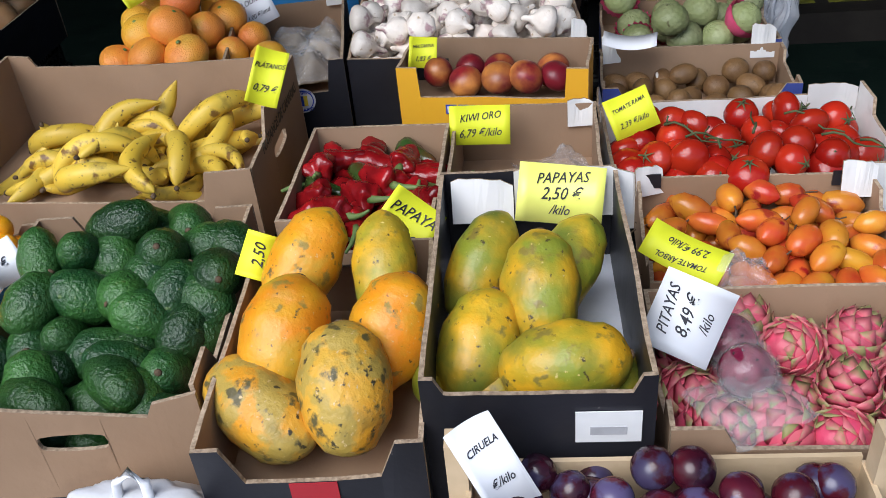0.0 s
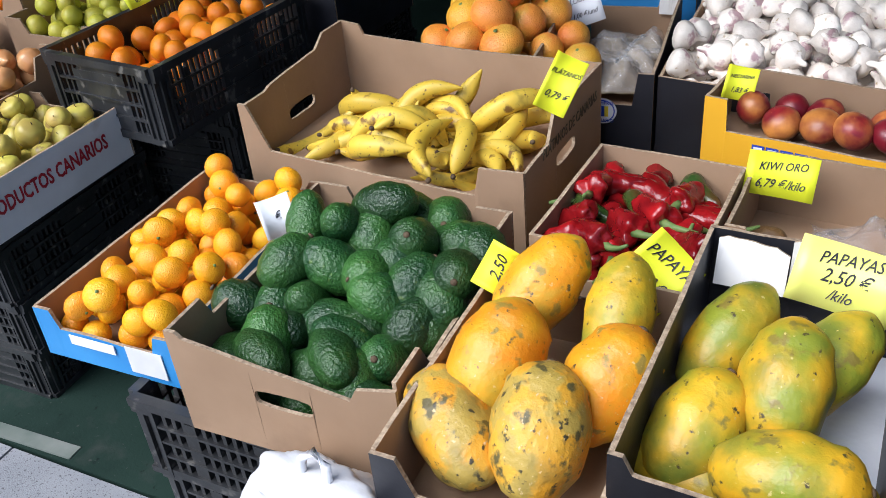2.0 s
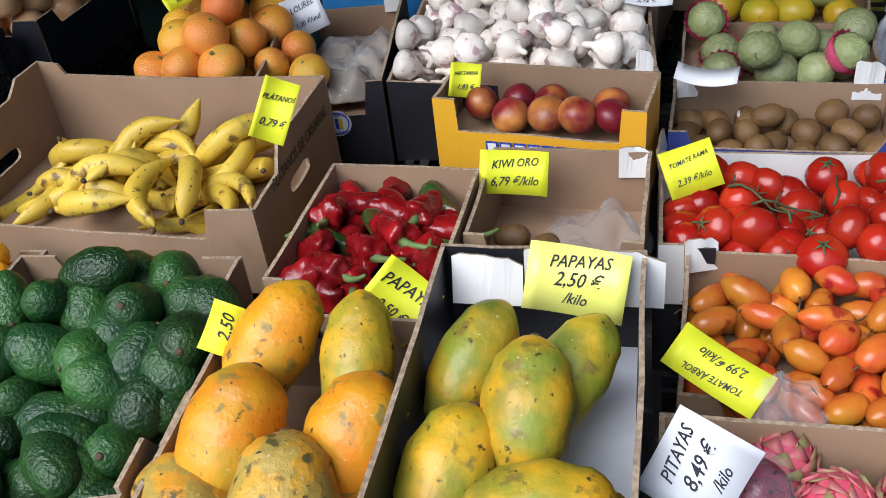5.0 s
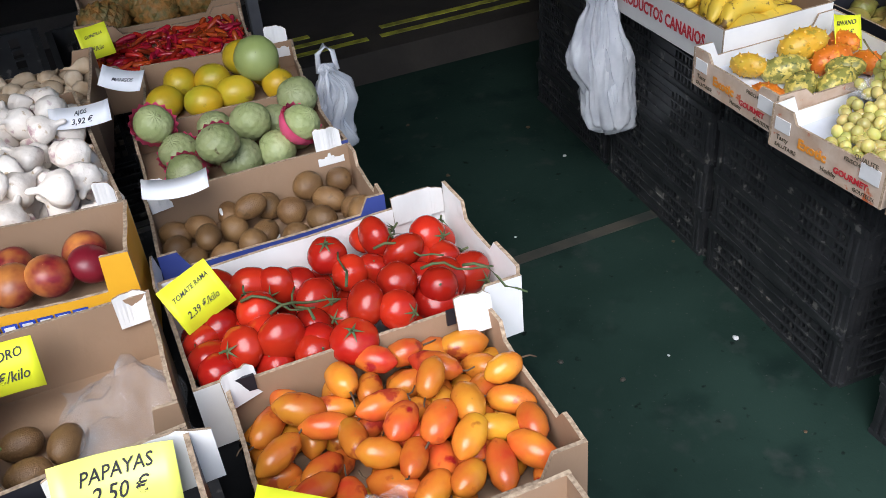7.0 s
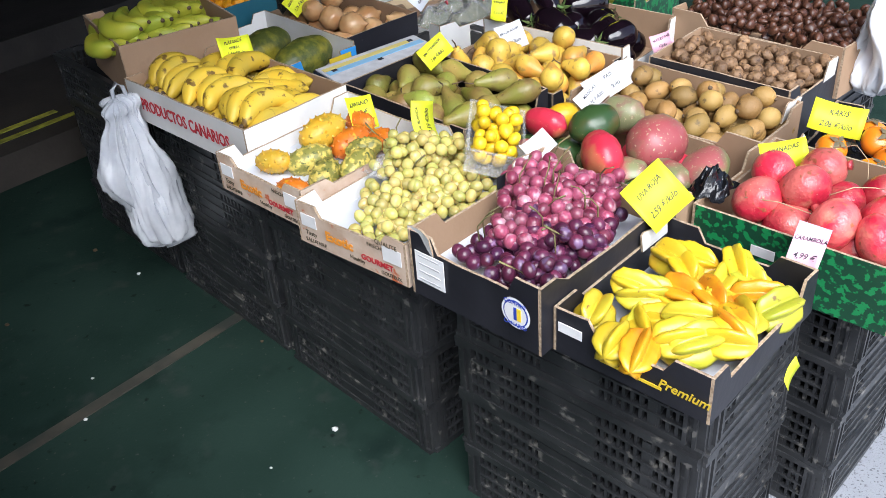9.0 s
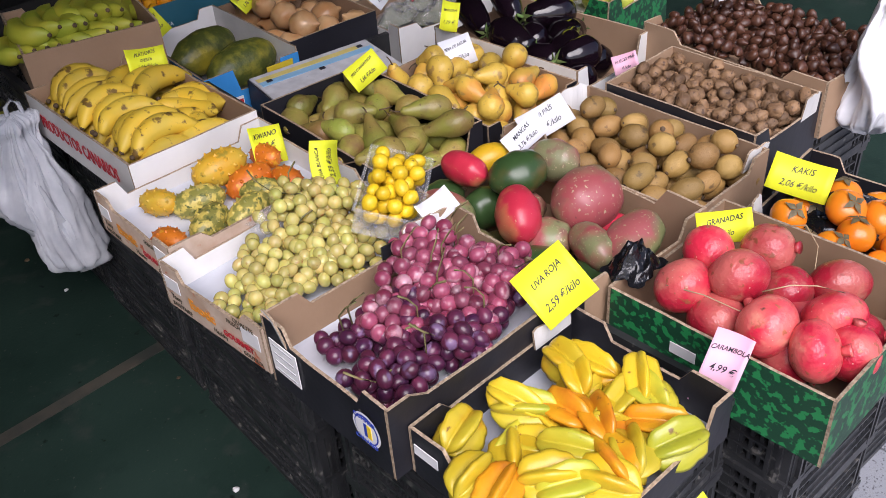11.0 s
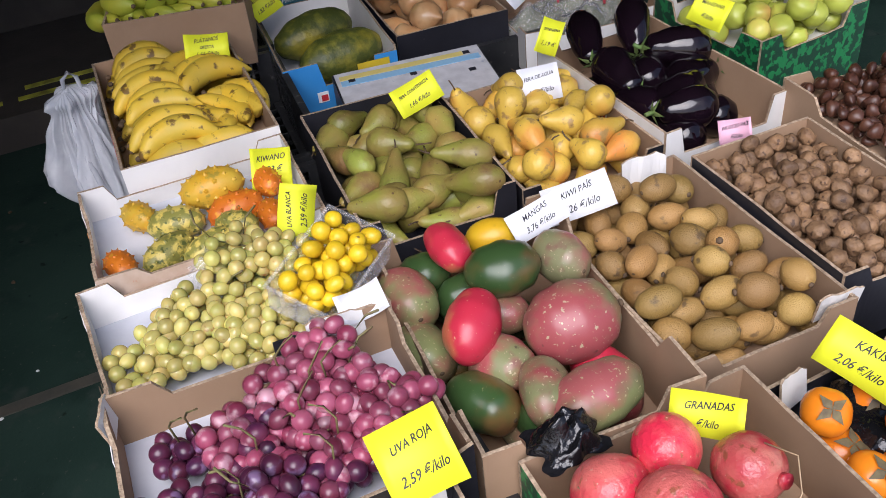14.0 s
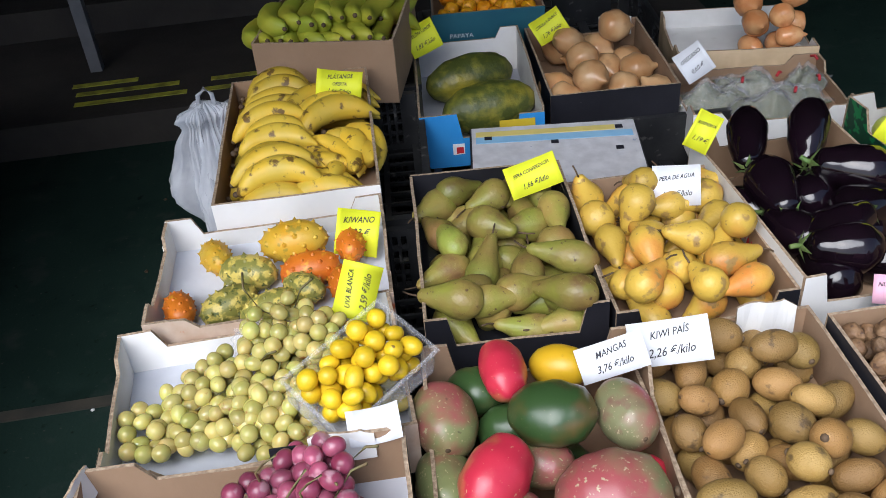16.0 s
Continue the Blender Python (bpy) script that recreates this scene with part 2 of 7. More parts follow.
F = dict(
    avocado=mat("avocado_skin", (0.010, 0.044, 0.012), (0.034, 0.105, 0.020), 14, 0.33, 1.0, 190, spots=(0.07, 0.12, 0.03), sscale=120, slim=0.64, vary=0.45),
    papaya=mat("ripe_papaya_skin", (0.78, 0.26, 0.005), (0.70, 0.36, 0.012), 16, 0.42, 0.4, 90, spots=(0.50, 0.34, 0.03), sscale=18, slim=0.54, vary=0.10, more=(((0.62, 0.17, 0.008), 10, 0.56), ((0.32, 0.22, 0.04), 40, 0.60), ((0.14, 0.10, 0.035), 60, 0.65), ((0.05, 0.04, 0.018), 120, 0.67), ((0.68, 0.48, 0.2), 170, 0.66))),
    papayag=mat("green_papaya_skin", (0.66, 0.36, 0.012), (0.24, 0.27, 0.022), 14, 0.42, 0.4, 80, spots=(0.15, 0.18, 0.025), sscale=13, slim=0.50, vary=0.14, lo=0.40, hi=0.64, more=(((0.22, 0.17, 0.03), 40, 0.60), ((0.06, 0.045, 0.018), 90, 0.645), ((0.55, 0.45, 0.16), 150, 0.67))),
    banana=mat("spotted_banana_skin", (0.74, 0.50, 0.045), (0.64, 0.46, 0.06), 20, 0.48, 0.2, 50, spots=(0.18, 0.09, 0.02), sscale=34, slim=0.60, vary=0.14, more=(((0.04, 0.022, 0.012), 20, 0.62), ((0.10, 0.05, 0.018), 130, 0.645))),
    bananay=mat("banana_skin", (0.70, 0.46, 0.035), (0.60, 0.43, 0.05), 20, 0.48, 0.15, 50, spots=(0.16, 0.09, 0.02), sscale=50, slim=0.585, vary=0.16, more=(((0.06, 0.035, 0.015), 24, 0.68),)),
    bananag=mat("unripe_banana_skin", (0.30, 0.36, 0.03), (0.42, 0.40, 0.035), 16, 0.5, 0.1, 50, vary=0.12),
    mandarin=mat("mandarin_peel", (0.88, 0.33, 0.004), (0.88, 0.42, 0.010), 9, 0.30, 0.5, 420, vary=0.1, vary_hue=0.012),
    orange=mat("orange_peel", (0.82, 0.22, 0.005), (0.80, 0.28, 0.01), 9, 0.34, 0.5, 380, vary=0.12, vary_hue=0.008),
    grapefruit=mat("grapefruit_peel", (0.78, 0.42, 0.03), (0.76, 0.26, 0.045), 6, 0.36, 0.5, 320, spots=(0.66, 0.42, 0.06), sscale=14, slim=0.55, vary=0.12, vary_hue=0.014, more=(((0.38, 0.35, 0.05), 9, 0.67),)),
    tomato=mat("tomato_skin", (0.34, 0.010, 0.006), (0.44, 0.026, 0.008), 12, 0.2, 0.05, 40, vary=0.25, spec=0.45, more=(((0.42, 0.10, 0.02), 9, 0.66),)),
    tamarillo=mat("tamarillo_skin", (0.54, 0.095, 0.018), (0.62, 0.24, 0.022), 16, 0.26, vary=0.2, vary_hue=0.022, more=(((0.32, 0.05, 0.015), 26, 0.60), ((0.30, 0.14, 0.03), 120, 0.68))),
    pepper=mat("red_pepper_skin", (0.28, 0.007, 0.009), (0.13, 0.004, 0.006), 18, 0.22, 0.9, 40, vary=0.4, spec=0.5, more=(((0.05, 0.01, 0.008), 12, 0.64),)),
    pepperg=mat("green_pepper_skin", (0.025, 0.06, 0.012), (0.10, 0.025, 0.012), 14, 0.22, 0.6, 36),
    garlic=mat("garlic_skin", (0.88, 0.82, 0.74), (0.76, 0.68, 0.60), 20, 0.5, 0.8, 55, spots=(0.46, 0.30, 0.31), sscale=26, slim=0.58, vary=0.2, more=(((0.48, 0.35, 0.2), 60, 0.65),)),
    kiwi=mat("kiwi_skin", (0.27, 0.155, 0.040), (0.34, 0.205, 0.065), 18, 0.55, 0.5, 420, vary=0.3, vary_hue=0.01, more=(((0.12, 0.07, 0.026), 40, 0.62), ((0.36, 0.24, 0.09), 90, 0.66))),
    kiwid=mat("dark_kiwi_skin", (0.14, 0.072, 0.028), (0.215, 0.12, 0.045), 20, 0.48, 0.35, 500, vary=0.25, more=(((0.09, 0.05, 0.02), 40, 0.64),)),
    nectarine=mat("nectarine_skin", (0.15, 0.008, 0.016), (0.60, 0.24, 0.05), 13, 0.36, 0.1, 60, lo=0.5, hi=0.72, vary=0.2, more=(((0.30, 0.02, 0.02), 20, 0.55), ((0.6, 0.4, 0.2), 240, 0.72))),
    plum=mat("plum_skin", (0.020, 0.005, 0.016), (0.09, 0.008, 0.016), 14, 0.24, 0.1, 40, spots=(0.07, 0.055, 0.12), sscale=24, slim=0.50, vary=0.4, more=(((0.35, 0.28, 0.32), 220, 0.73),)),
    pitaya=mat("pitaya_skin", (0.56, 0.060, 0.13), (0.46, 0.10, 0.12), 30, 0.45, 0.4, 60, vary=0.22, more=(((0.30, 0.02, 0.06), 18, 0.60),)),
    flesh=mat("pitaya_flesh", (0.10, 0.004, 0.022), (0.22, 0.012, 0.05), 60, 0.25, 0.9, 60, spots=(0.02, 0.004, 0.008), sscale=140, slim=0.6, vary=0.2),
    cherimoya=mat("custard_apple_skin", (0.24, 0.28, 0.11), (0.32, 0.35, 0.17), 22, 0.5, 0.3, 90, spots=(0.10, 0.085, 0.03), sscale=60, slim=0.67, vary=0.25),
    lime=mat("yellow_green_skin", (0.40, 0.42, 0.04), (0.50, 0.44, 0.05), 10, 0.4, 0.3, 300, spots=(0.3, 0.2, 0.06), sscale=40, slim=0.7, vary=0.15),
    mangoy=mat("yellow_mango_skin", (0.60, 0.36, 0.012), (0.40, 0.36, 0.02), 10, 0.38, 0.15, 60, vary=0.12, spots=(0.3, 0.2, 0.03), sscale=30, slim=0.66),
    apple=mat("russet_apple_skin", (0.56, 0.52, 0.085), (0.50, 0.36, 0.09), 12, 0.4, 0.25, 90, spots=(0.32, 0.22, 0.07), sscale=40, slim=0.62, vary=0.14),
    gapple=mat("green_apple_skin", (0.42, 0.47, 0.07), (0.60, 0.28, 0.09), 8, 0.36, spots=(0.5, 0.5, 0.2), sscale=120, slim=0.7, lo=0.5, hi=0.75),
    onion=mat("onion_skin", (0.58, 0.235, 0.085), (0.68, 0.38, 0.17), 18, 0.22, 0.3, 30, spots=(0.40, 0.14, 0.05), sscale=20, slim=0.57, vary=0.2),
    wonion=mat("white_onion_skin", (0.66, 0.42, 0.21), (0.56, 0.28, 0.11), 14, 0.28, 0.3, 30, vary=0.18, spots=(0.36, 0.18, 0.07), sscale=18, slim=0.6),
    grapew=mat("white_grape_skin", (0.43, 0.40, 0.115), (0.54, 0.45, 0.16), 26, 0.2, vary=0.22, vary_hue=0.015, sss=0.5, more=(((0.36, 0.2, 0.07), 50, 0.66),)),
    graper=mat("red_grape_skin", (0.19, 0.028, 0.060), (0.33, 0.085, 0.14), 18, 0.3, 0.1, 60, spots=(0.40, 0.21, 0.25), sscale=30, slim=0.57, vary=0.4, sss=0.1),
    graped=mat("dark_grape_skin", (0.040, 0.010, 0.035), (0.12, 0.022, 0.05), 18, 0.3, 0.1, 60, spots=(0.17, 0.10, 0.19), sscale=30, slim=0.58, vary=0.4),
    starfruit=mat("star_fruit_skin", (0.66, 0.42, 0.012), (0.56, 0.45, 0.03), 10, 0.3, 0.15, 60, spots=(0.58, 0.28, 0.012), sscale=16, slim=0.58, vary=0.16, more=(((0.22, 0.10, 0.02), 60, 0.66),)),
    starfruitg=mat("green_star_fruit_skin", (0.42, 0.42, 0.03), (0.54, 0.44, 0.03), 12, 0.3, 0.15, 60, spots=(0.30, 0.34, 0.03), sscale=18, slim=0.56, vary=0.16, more=(((0.2, 0.12, 0.03), 60, 0.66),)),
    starfruito=mat("orange_star_fruit_skin", (0.62, 0.24, 0.008), (0.62, 0.34, 0.012), 10, 0.3, 0.15, 60, spots=(0.50, 0.15, 0.010), sscale=16, slim=0.53, vary=0.16, more=(((0.2, 0.08, 0.02), 50, 0.64),)),
    kiwano=mat("yellow_horned_melon_skin", (0.66, 0.34, 0.014), (0.60, 0.40, 0.04), 26, 0.45, 0.3, 60, spots=(0.36, 0.26, 0.03), sscale=60, slim=0.6, vary=0.1),
    kiwanor=mat("orange_horned_melon_skin", (0.60, 0.17, 0.010), (0.50, 0.11, 0.010), 20, 0.45, 0.3, 60, spots=(0.66, 0.32, 0.02), sscale=40, slim=0.57, vary=0.12, more=(((0.16, 0.13, 0.03), 60, 0.64),)),
    kiwanog=mat("green_horned_melon_skin", (0.22, 0.21, 0.045), (0.58, 0.46, 0.10), 60, 0.45, 0.3, 60, spots=(0.09, 0.11, 0.025), sscale=90, slim=0.58, vary=0.15, lo=0.46, hi=0.56, more=(((0.60, 0.26, 0.02), 14, 0.62),)),
    loquat=mat("small_yellow_fruit_skin", (0.74, 0.50, 0.010), (0.66, 0.44, 0.012), 20, 0.4, 0.1, 60, spots=(0.2, 0.12, 0.02), sscale=60, slim=0.7),
    pearg=mat("conference_pear_skin", (0.23, 0.25, 0.040), (0.28, 0.19, 0.055), 12, 0.42, 0.3, 120, spots=(0.17, 0.10, 0.04), sscale=22, slim=0.54, vary=0.35, vary_hue=0.02, more=(((0.10, 0.06, 0.025), 90, 0.65), ((0.4, 0.34, 0.14), 200, 0.68))),
    peary=mat("blush_pear_skin", (0.60, 0.40, 0.06), (0.56, 0.19, 0.04), 6, 0.42, 0.3, 120, spots=(0.34, 0.21, 0.06), sscale=40, slim=0.58, lo=0.52, hi=0.70, vary=0.2, more=(((0.22, 0.13, 0.05), 80, 0.66),)),
    mango=mat("red_mango_skin", (0.54, 0.030, 0.060), (0.60, 0.30, 0.09), 14, 0.32, 0.15, 80, spots=(0.34, 0.02, 0.06), sscale=14, slim=0.58, lo=0.52, hi=0.72, vary=0.15, more=(((0.62, 0.40, 0.2), 220, 0.66), ((0.06, 0.03, 0.02), 60, 0.70))),
    mangop=mat("dull_pink_mango_skin", (0.34, 0.075, 0.080), (0.21, 0.22, 0.10), 15, 0.36, 0.15, 80, spots=(0.22, 0.22, 0.11), sscale=11, slim=0.47, vary=0.15, lo=0.44, hi=0.60, more=(((0.20, 0.035, 0.06), 22, 0.58), ((0.46, 0.38, 0.24), 200, 0.62), ((0.05, 0.03, 0.02), 50, 0.68))),
    mangog=mat("green_mango_skin", (0.19, 0.21, 0.085), (0.32, 0.085, 0.085), 11, 0.36, 0.15, 80, spots=(0.15, 0.13, 0.06), sscale=20, slim=0.52, lo=0.46, hi=0.60, vary=0.18, more=(((0.40, 0.36, 0.20), 200, 0.62), ((0.05, 0.03, 0.02), 50, 0.68))),
    mangod=mat("dark_mango_skin", (0.035, 0.075, 0.022), (0.20, 0.085, 0.03), 9, 0.3, 0.1, 60, spots=(0.10, 0.05, 0.03), sscale=14, slim=0.58, lo=0.48, hi=0.68, more=(((0.24, 0.22, 0.11), 200, 0.68),)),
    pomegranate=mat("pomegranate_skin", (0.54, 0.022, 0.050), (0.66, 0.15, 0.13), 13, 0.3, 0.5, 120, spots=(0.68, 0.34, 0.22), sscale=20, slim=0.60, vary=0.35, lo=0.42, hi=0.62, more=(((0.34, 0.10, 0.05), 60, 0.61), ((0.7, 0.40, 0.30), 180, 0.67), ((0.12, 0.05, 0.03), 34, 0.71))),
    papayab=mat("blemished_papaya_skin", (0.72, 0.30, 0.010), (0.64, 0.38, 0.04), 12, 0.48, 0.6, 90, spots=(0.46, 0.32, 0.06), sscale=26, slim=0.47, vary=0.10, more=(((0.28, 0.21, 0.05), 22, 0.53), ((0.11, 0.09, 0.03), 40, 0.58), ((0.05, 0.04, 0.02), 90, 0.62), ((0.56, 0.17, 0.015), 9, 0.60), ((0.62, 0.46, 0.22), 150, 0.64))),
    kaki=mat("persimmon_skin", (0.74, 0.18, 0.008), (0.72, 0.23, 0.012), 8, 0.25, vary=0.1),
    melon=mat("green_melon_skin", (0.06, 0.075, 0.014), (0.20, 0.19, 0.025), 34, 0.45, 0.7, 60, vary=0.2, lo=0.45, hi=0.72, more=(((0.46, 0.36, 0.02), 5, 0.57),)),
    eggplant=mat("aubergine_skin", (0.004, 0.0022, 0.0035), (0.008, 0.0035, 0.007), 10, 0.10, spec=0.55),
    walnut=mat("walnut_shell", (0.24, 0.14, 0.068), (0.13, 0.07, 0.034), 46, 0.65, 1.0, 100, vary=0.28, more=(((0.07, 0.035, 0.018), 90, 0.6),)),
    walnutl=mat("pale_walnut_shell", (0.42, 0.29, 0.17), (0.33, 0.21, 0.115), 40, 0.7, 1.0, 110, vary=0.15),
    chestnut=mat("chestnut_shell", (0.055, 0.020, 0.012), (0.085, 0.034, 0.018), 40, 0.42, vary=0.25),
    drypep=mat("dried_pepper_skin", (0.10, 0.006, 0.012), (0.16, 0.012, 0.012), 20, 0.25, 0.6, 40, vary=0.3),
    chili=mat("chili_skin", (0.42, 0.02, 0.01), (0.30, 0.02, 0.01), 20, 0.25, vary=0.35, vary_hue=0.02),
    drygarlic=mat("dry_garlic_skin", (0.42, 0.30, 0.18), (0.52, 0.42, 0.3), 30, 0.7, 0.4, 60, vary=0.2),
    pineapple=mat("pineapple_rind", (0.34, 0.15, 0.03), (0.13, 0.11, 0.03), 50, 0.6, 0.9, 90),
    herb=mat("dried_herb", (0.10, 0.12, 0.055), (0.17, 0.17, 0.09), 60, 0.8, 1.0, 120),
)


# ---- builders ----
def mesh_of(name, verts, faces, mats, smooth=True, idx=None):
    me = bpy.data.meshes.new(name)
    me.from_pydata(verts, [], faces)
    for m in mats if isinstance(mats, (list, tuple)) else [mats]:
        me.materials.append(m)
    if idx is not None:
        me.polygons.foreach_set("material_index", idx)
    if smooth:
        me.polygons.foreach_set("use_smooth", [True] * len(me.polygons))
    me.update()
    return me


def part(name, me, parent, label="", m=None):
    ob = new(name, me)
    ob.parent = parent
    if m is not None:
        ob.matrix_basis = m
    return tagged(ob, label=label)


class Blocks:
    """Gathers boxes into one mesh."""
    def __init__(self):
        self.v, self.f = [], []

    def add(self, x0, x1, y0, y1, z0, z1):
        n = len(self.v)
        self.v += [(x, y, z) for z in (z0, z1) for x, y in ((x0, y0), (x1, y0), (x1, y1), (x0, y1))]
        self.f += [[n + i for i in q] for q in ((3, 2, 1, 0), (4, 5, 6, 7), (0, 1, 5, 4), (1, 2, 6, 5), (2, 3, 7, 6), (3, 0, 4, 7))]
        return self

    def mesh(self, name, m):
        return mesh_of(name, self.v, self.f, m, smooth=False)


def lathe(prof, length, width, seg=18, rings=12, lobes=0, amp=0.0, bend=0.0, flat=1.0, rough=0.0, seed=0, power=1.0):
    """A body of turning about z: prof(t) gives the radius, 0 to 1, along the length."""
    v, f = [], []
    for i in range(rings + 1):
        t = 0.5 - 0.5 * math.cos(math.pi * i / rings)
        r = prof(t) * width / 2
        for j in range(seg):
            a = 2 * math.pi * j / seg
            k = 1 + amp * ((abs(math.cos(lobes * a / 2)) ** power if power > 0 else (1 - abs(math.sin(lobes * a / 2))) ** -power) - 0.5 if lobes else 0)
            x, y, z = r * k * math.cos(a), r * k * math.sin(a) * flat, (t - 0.5) * length
            x += bend * (0.25 - (t - 0.5) ** 2) * length
            if rough:
                q = 1 + rough * noise.noise((x / width * 3 + seed * 7, y / width * 3, z / width * 3))
                x, y, z = x * q, y * q, z * q
            v.append((x, y, z))
    for i in range(rings):
        for j in range(seg):
            k = (j + 1) % seg
            f.append((i * seg + j, i * seg + k, (i + 1) * seg + k, (i + 1) * seg + j))
    f.append(tuple(range(seg))[::-1])
    f.append(tuple(rings * seg + j for j in range(seg)))
    return v, f


def oval(t):
    return math.sqrt(max(0.0, 1 - (2 * t - 1) ** 2))


def curve_prof(*pts):
    def g(t):
        for (a, ra), (b, rb) in zip(pts, pts[1:]):
            if t <= b:
                s = (t - a) / (b - a)
                s = s * s * (3 - 2 * s)
                return ra + (rb - ra) * s
        return pts[-1][1]
    return lambda t: max(0.02, g(t) * min(1.0, math.sqrt(max(0, t) * 18)) * min(1.0, math.sqrt(max(0, 1 - t) * 18)))


def tube(pts, r0, r1, m, name="stem", seg=6):
    v, f = [], []
    for i, p in enumerate(pts):
        r = r0 + (r1 - r0) * i / (len(pts) - 1)
        d = (Vector(pts[min(i + 1, len(pts) - 1)]) - Vector(pts[max(i - 1, 0)])).normalized()
        u = d.orthogonal().normalized()
        w = d.cross(u)
        v += [tuple(Vector(p) + r * (math.cos(a) * u + math.sin(a) * w)) for a in (2 * math.pi * j / seg for j in range(seg))]
    for i in range(len(pts) - 1):
        f += [(i * seg + j, i * seg + (j + 1) % seg, (i + 1) * seg + (j + 1) % seg, (i + 1) * seg + j) for j in range(seg)]
    f += [tuple(range(seg))[::-1], tuple((len(pts) - 1) * seg + j for j in range(seg))]
    return mesh_of(name, v, f, m)


def calyx(n, inner, outer, lift, m, name="calyx"):
    """A star of n leaves that droop outwards."""
    v, f = [(0, 0, lift)], []
    for i in range(n):
        a = 2 * math.pi * i / n
        for da, r, z in ((-0.45, inner, lift * 0.8), (0, outer, -lift), (0.45, inner, lift * 0.8), (0, inner * 0.8, lift * 1.4)):
            v.append((r * math.cos(a + da * 6 / n), r * math.sin(a + da * 6 / n), z))
        k = len(v) - 4
        f += [(0, k, k + 3), (0, k + 3, k + 2), (k, k + 1, k + 3), (k + 3, k + 1, k + 2)]
    return mesh_of(name, v, f, m)


def panel(length, prof, t, out, inn, hole=None, seed=0, warp=0.003):
    """An upright sheet of card along x, its outer face towards -y; prof: (place 0 to 1, height) points; hole: (middle, width, z, height)."""
    us = {p[0] for p in prof} | {i / 8 for i in range(9)}
    if hole:
        us |= {hole[0] + hole[1] / 2 / length * math.cos(i * math.pi / 6) for i in range(7)}
    us = sorted(us)
    def top(u):
        for (a, ha), (b, hb) in zip(prof, prof[1:]):
            if u <= b + 1e-9:
                return ha + (hb - ha) * (u - a) / (b - a)
        return prof[-1][1]
    def gap(u):
        c = (u - hole[0]) * length / (hole[1] / 2)
        s = max(0.0, 1 - c ** 4) ** 0.25 * hole[3] / 2 if abs(c) <= 1.0001 else 0
        return hole[2] - s, hole[2] + s
    cells = []
    for a, b in zip(us, us[1:]):
        if hole and abs((a + b) / 2 - hole[0]) * length < hole[1] / 2:
            (al, ah), (bl, bh) = gap(a), gap(b)
            cells += [((a, 0), (b, 0), (b, bl), (a, al)), ((a, ah), (b, bh), (b, top(b)), (a, top(a)))]
        else:
            cells.append(((a, 0), (b, 0), (b, top(b)), (a, top(a))))
    v, f, idx, key, edges = [], [], [], {}, {}
    def at(p, k):
        q = (round(p[0], 5), round(p[1], 5), k)
        if q not in key:
            key[q] = len(v)
            w = warp * noise.noise((p[0] * 3 + seed, p[1] * 9, seed)) * (1 if p[1] > 0.02 else 0)
            v.append((p[0] * length, k * t + w, p[1] + 0.5 * warp * noise.noise((p[0] * 25, seed, p[1] * 5)) * (p[1] > 0.03)))
        return key[q]
    for c in cells:
        f += [[at(p, 0) for p in c], [at(p, 1) for p in c][::-1]]
        idx += [0, 1]
        for p, q in zip(c, c[1:] + c[:1]):
            e = (tuple(round(s, 5) for s in p), tuple(round(s, 5) for s in q))
            if (e[1], e[0]) in edges:
                del edges[(e[1], e[0])]
            else:
                edges[e] = (p, q)
    for p, q in edges.values():
        if p != q:
            f.append([at(q, 0), at(p, 0), at(p, 1), at(q, 1)])
            idx.append(2)
    return mesh_of("card_wall", v, f, [out, inn, EDGE], smooth=False, idx=idx)


FLAT = [(0, 1), (1, 1)]
EARS = [(0, 1), (0.17, 1), (0.22, 0.78), (0.78, 0.78), (0.83, 1), (1, 1)]
LOWF = [(0, 1), (0.12, 1), (0.16, 0.62), (0.84, 0.62), (0.88, 1), (1, 1)]
BOXES = {}


def carton(name, cx, cy, rot, w, d, z0, z1, out=KRAFT, inn=KRAFT, front=EARS, back=EARS, side=EARS, holes="", label="", fill=0.012, left=None, flaps=(), base=None):
    """An open fruit box of card: a base and four walls, in the order front, back, left, right."""
    h, t = z1 - z0, 0.006
    root = tagged(new(name), label=label, category="fruit box", group="fruit boxes on the stall")
    root.matrix_basis = pose(cx, cy, z0, 0, 0, rot)
    b = Blocks().add(-w / 2 + t, w / 2 - t, -d / 2 + t, d / 2 - t, fill - 0.006, fill)
    part("base", b.mesh("base", base or inn), root)
    s = abs(hash_of(name)) % 97
    for k, (nm, ln, pr, m) in enumerate((("front_wall", w, front, pose(-w / 2, -d / 2, 0)), ("back_wall", w, back, pose(w / 2, d / 2, 0, 0, 0, 180)),
                                         ("side_wall", d - 2 * t, left or side, pose(-w / 2, d / 2 - t, 0, 0, 0, -90)), ("side_wall", d - 2 * t, side, pose(w / 2, -d / 2 + t, 0, 0, 0, 90)))):
        hole = (0.5, 0.09 if ln < 0.45 else 0.1, h * 0.55, 0.028) if str(k) in holes else None
        part(nm, panel(ln, [(u, q * h) for u, q in pr], t, out, inn, hole, s + k), root, m=m)
    for k, (x, y, a, fw, fh, tilt) in enumerate(flaps):
        fl = panel(fw, [(0, fh), (0.12, fh * 1.06), (0.8, fh), (1, fh * 0.86)], 0.004, WHITE, WHITE, None, s + k + 9, 0.006)
        part("flap", fl, root, "white torn card flap", pose(x * w, y * d, h * 0.72, tilt, 0, a))
    BOXES[name] = (root, w, d, h, fill)
    return root


def hash_of(s):
    return sum((i + 3) * ord(c) for i, c in enumerate(s))


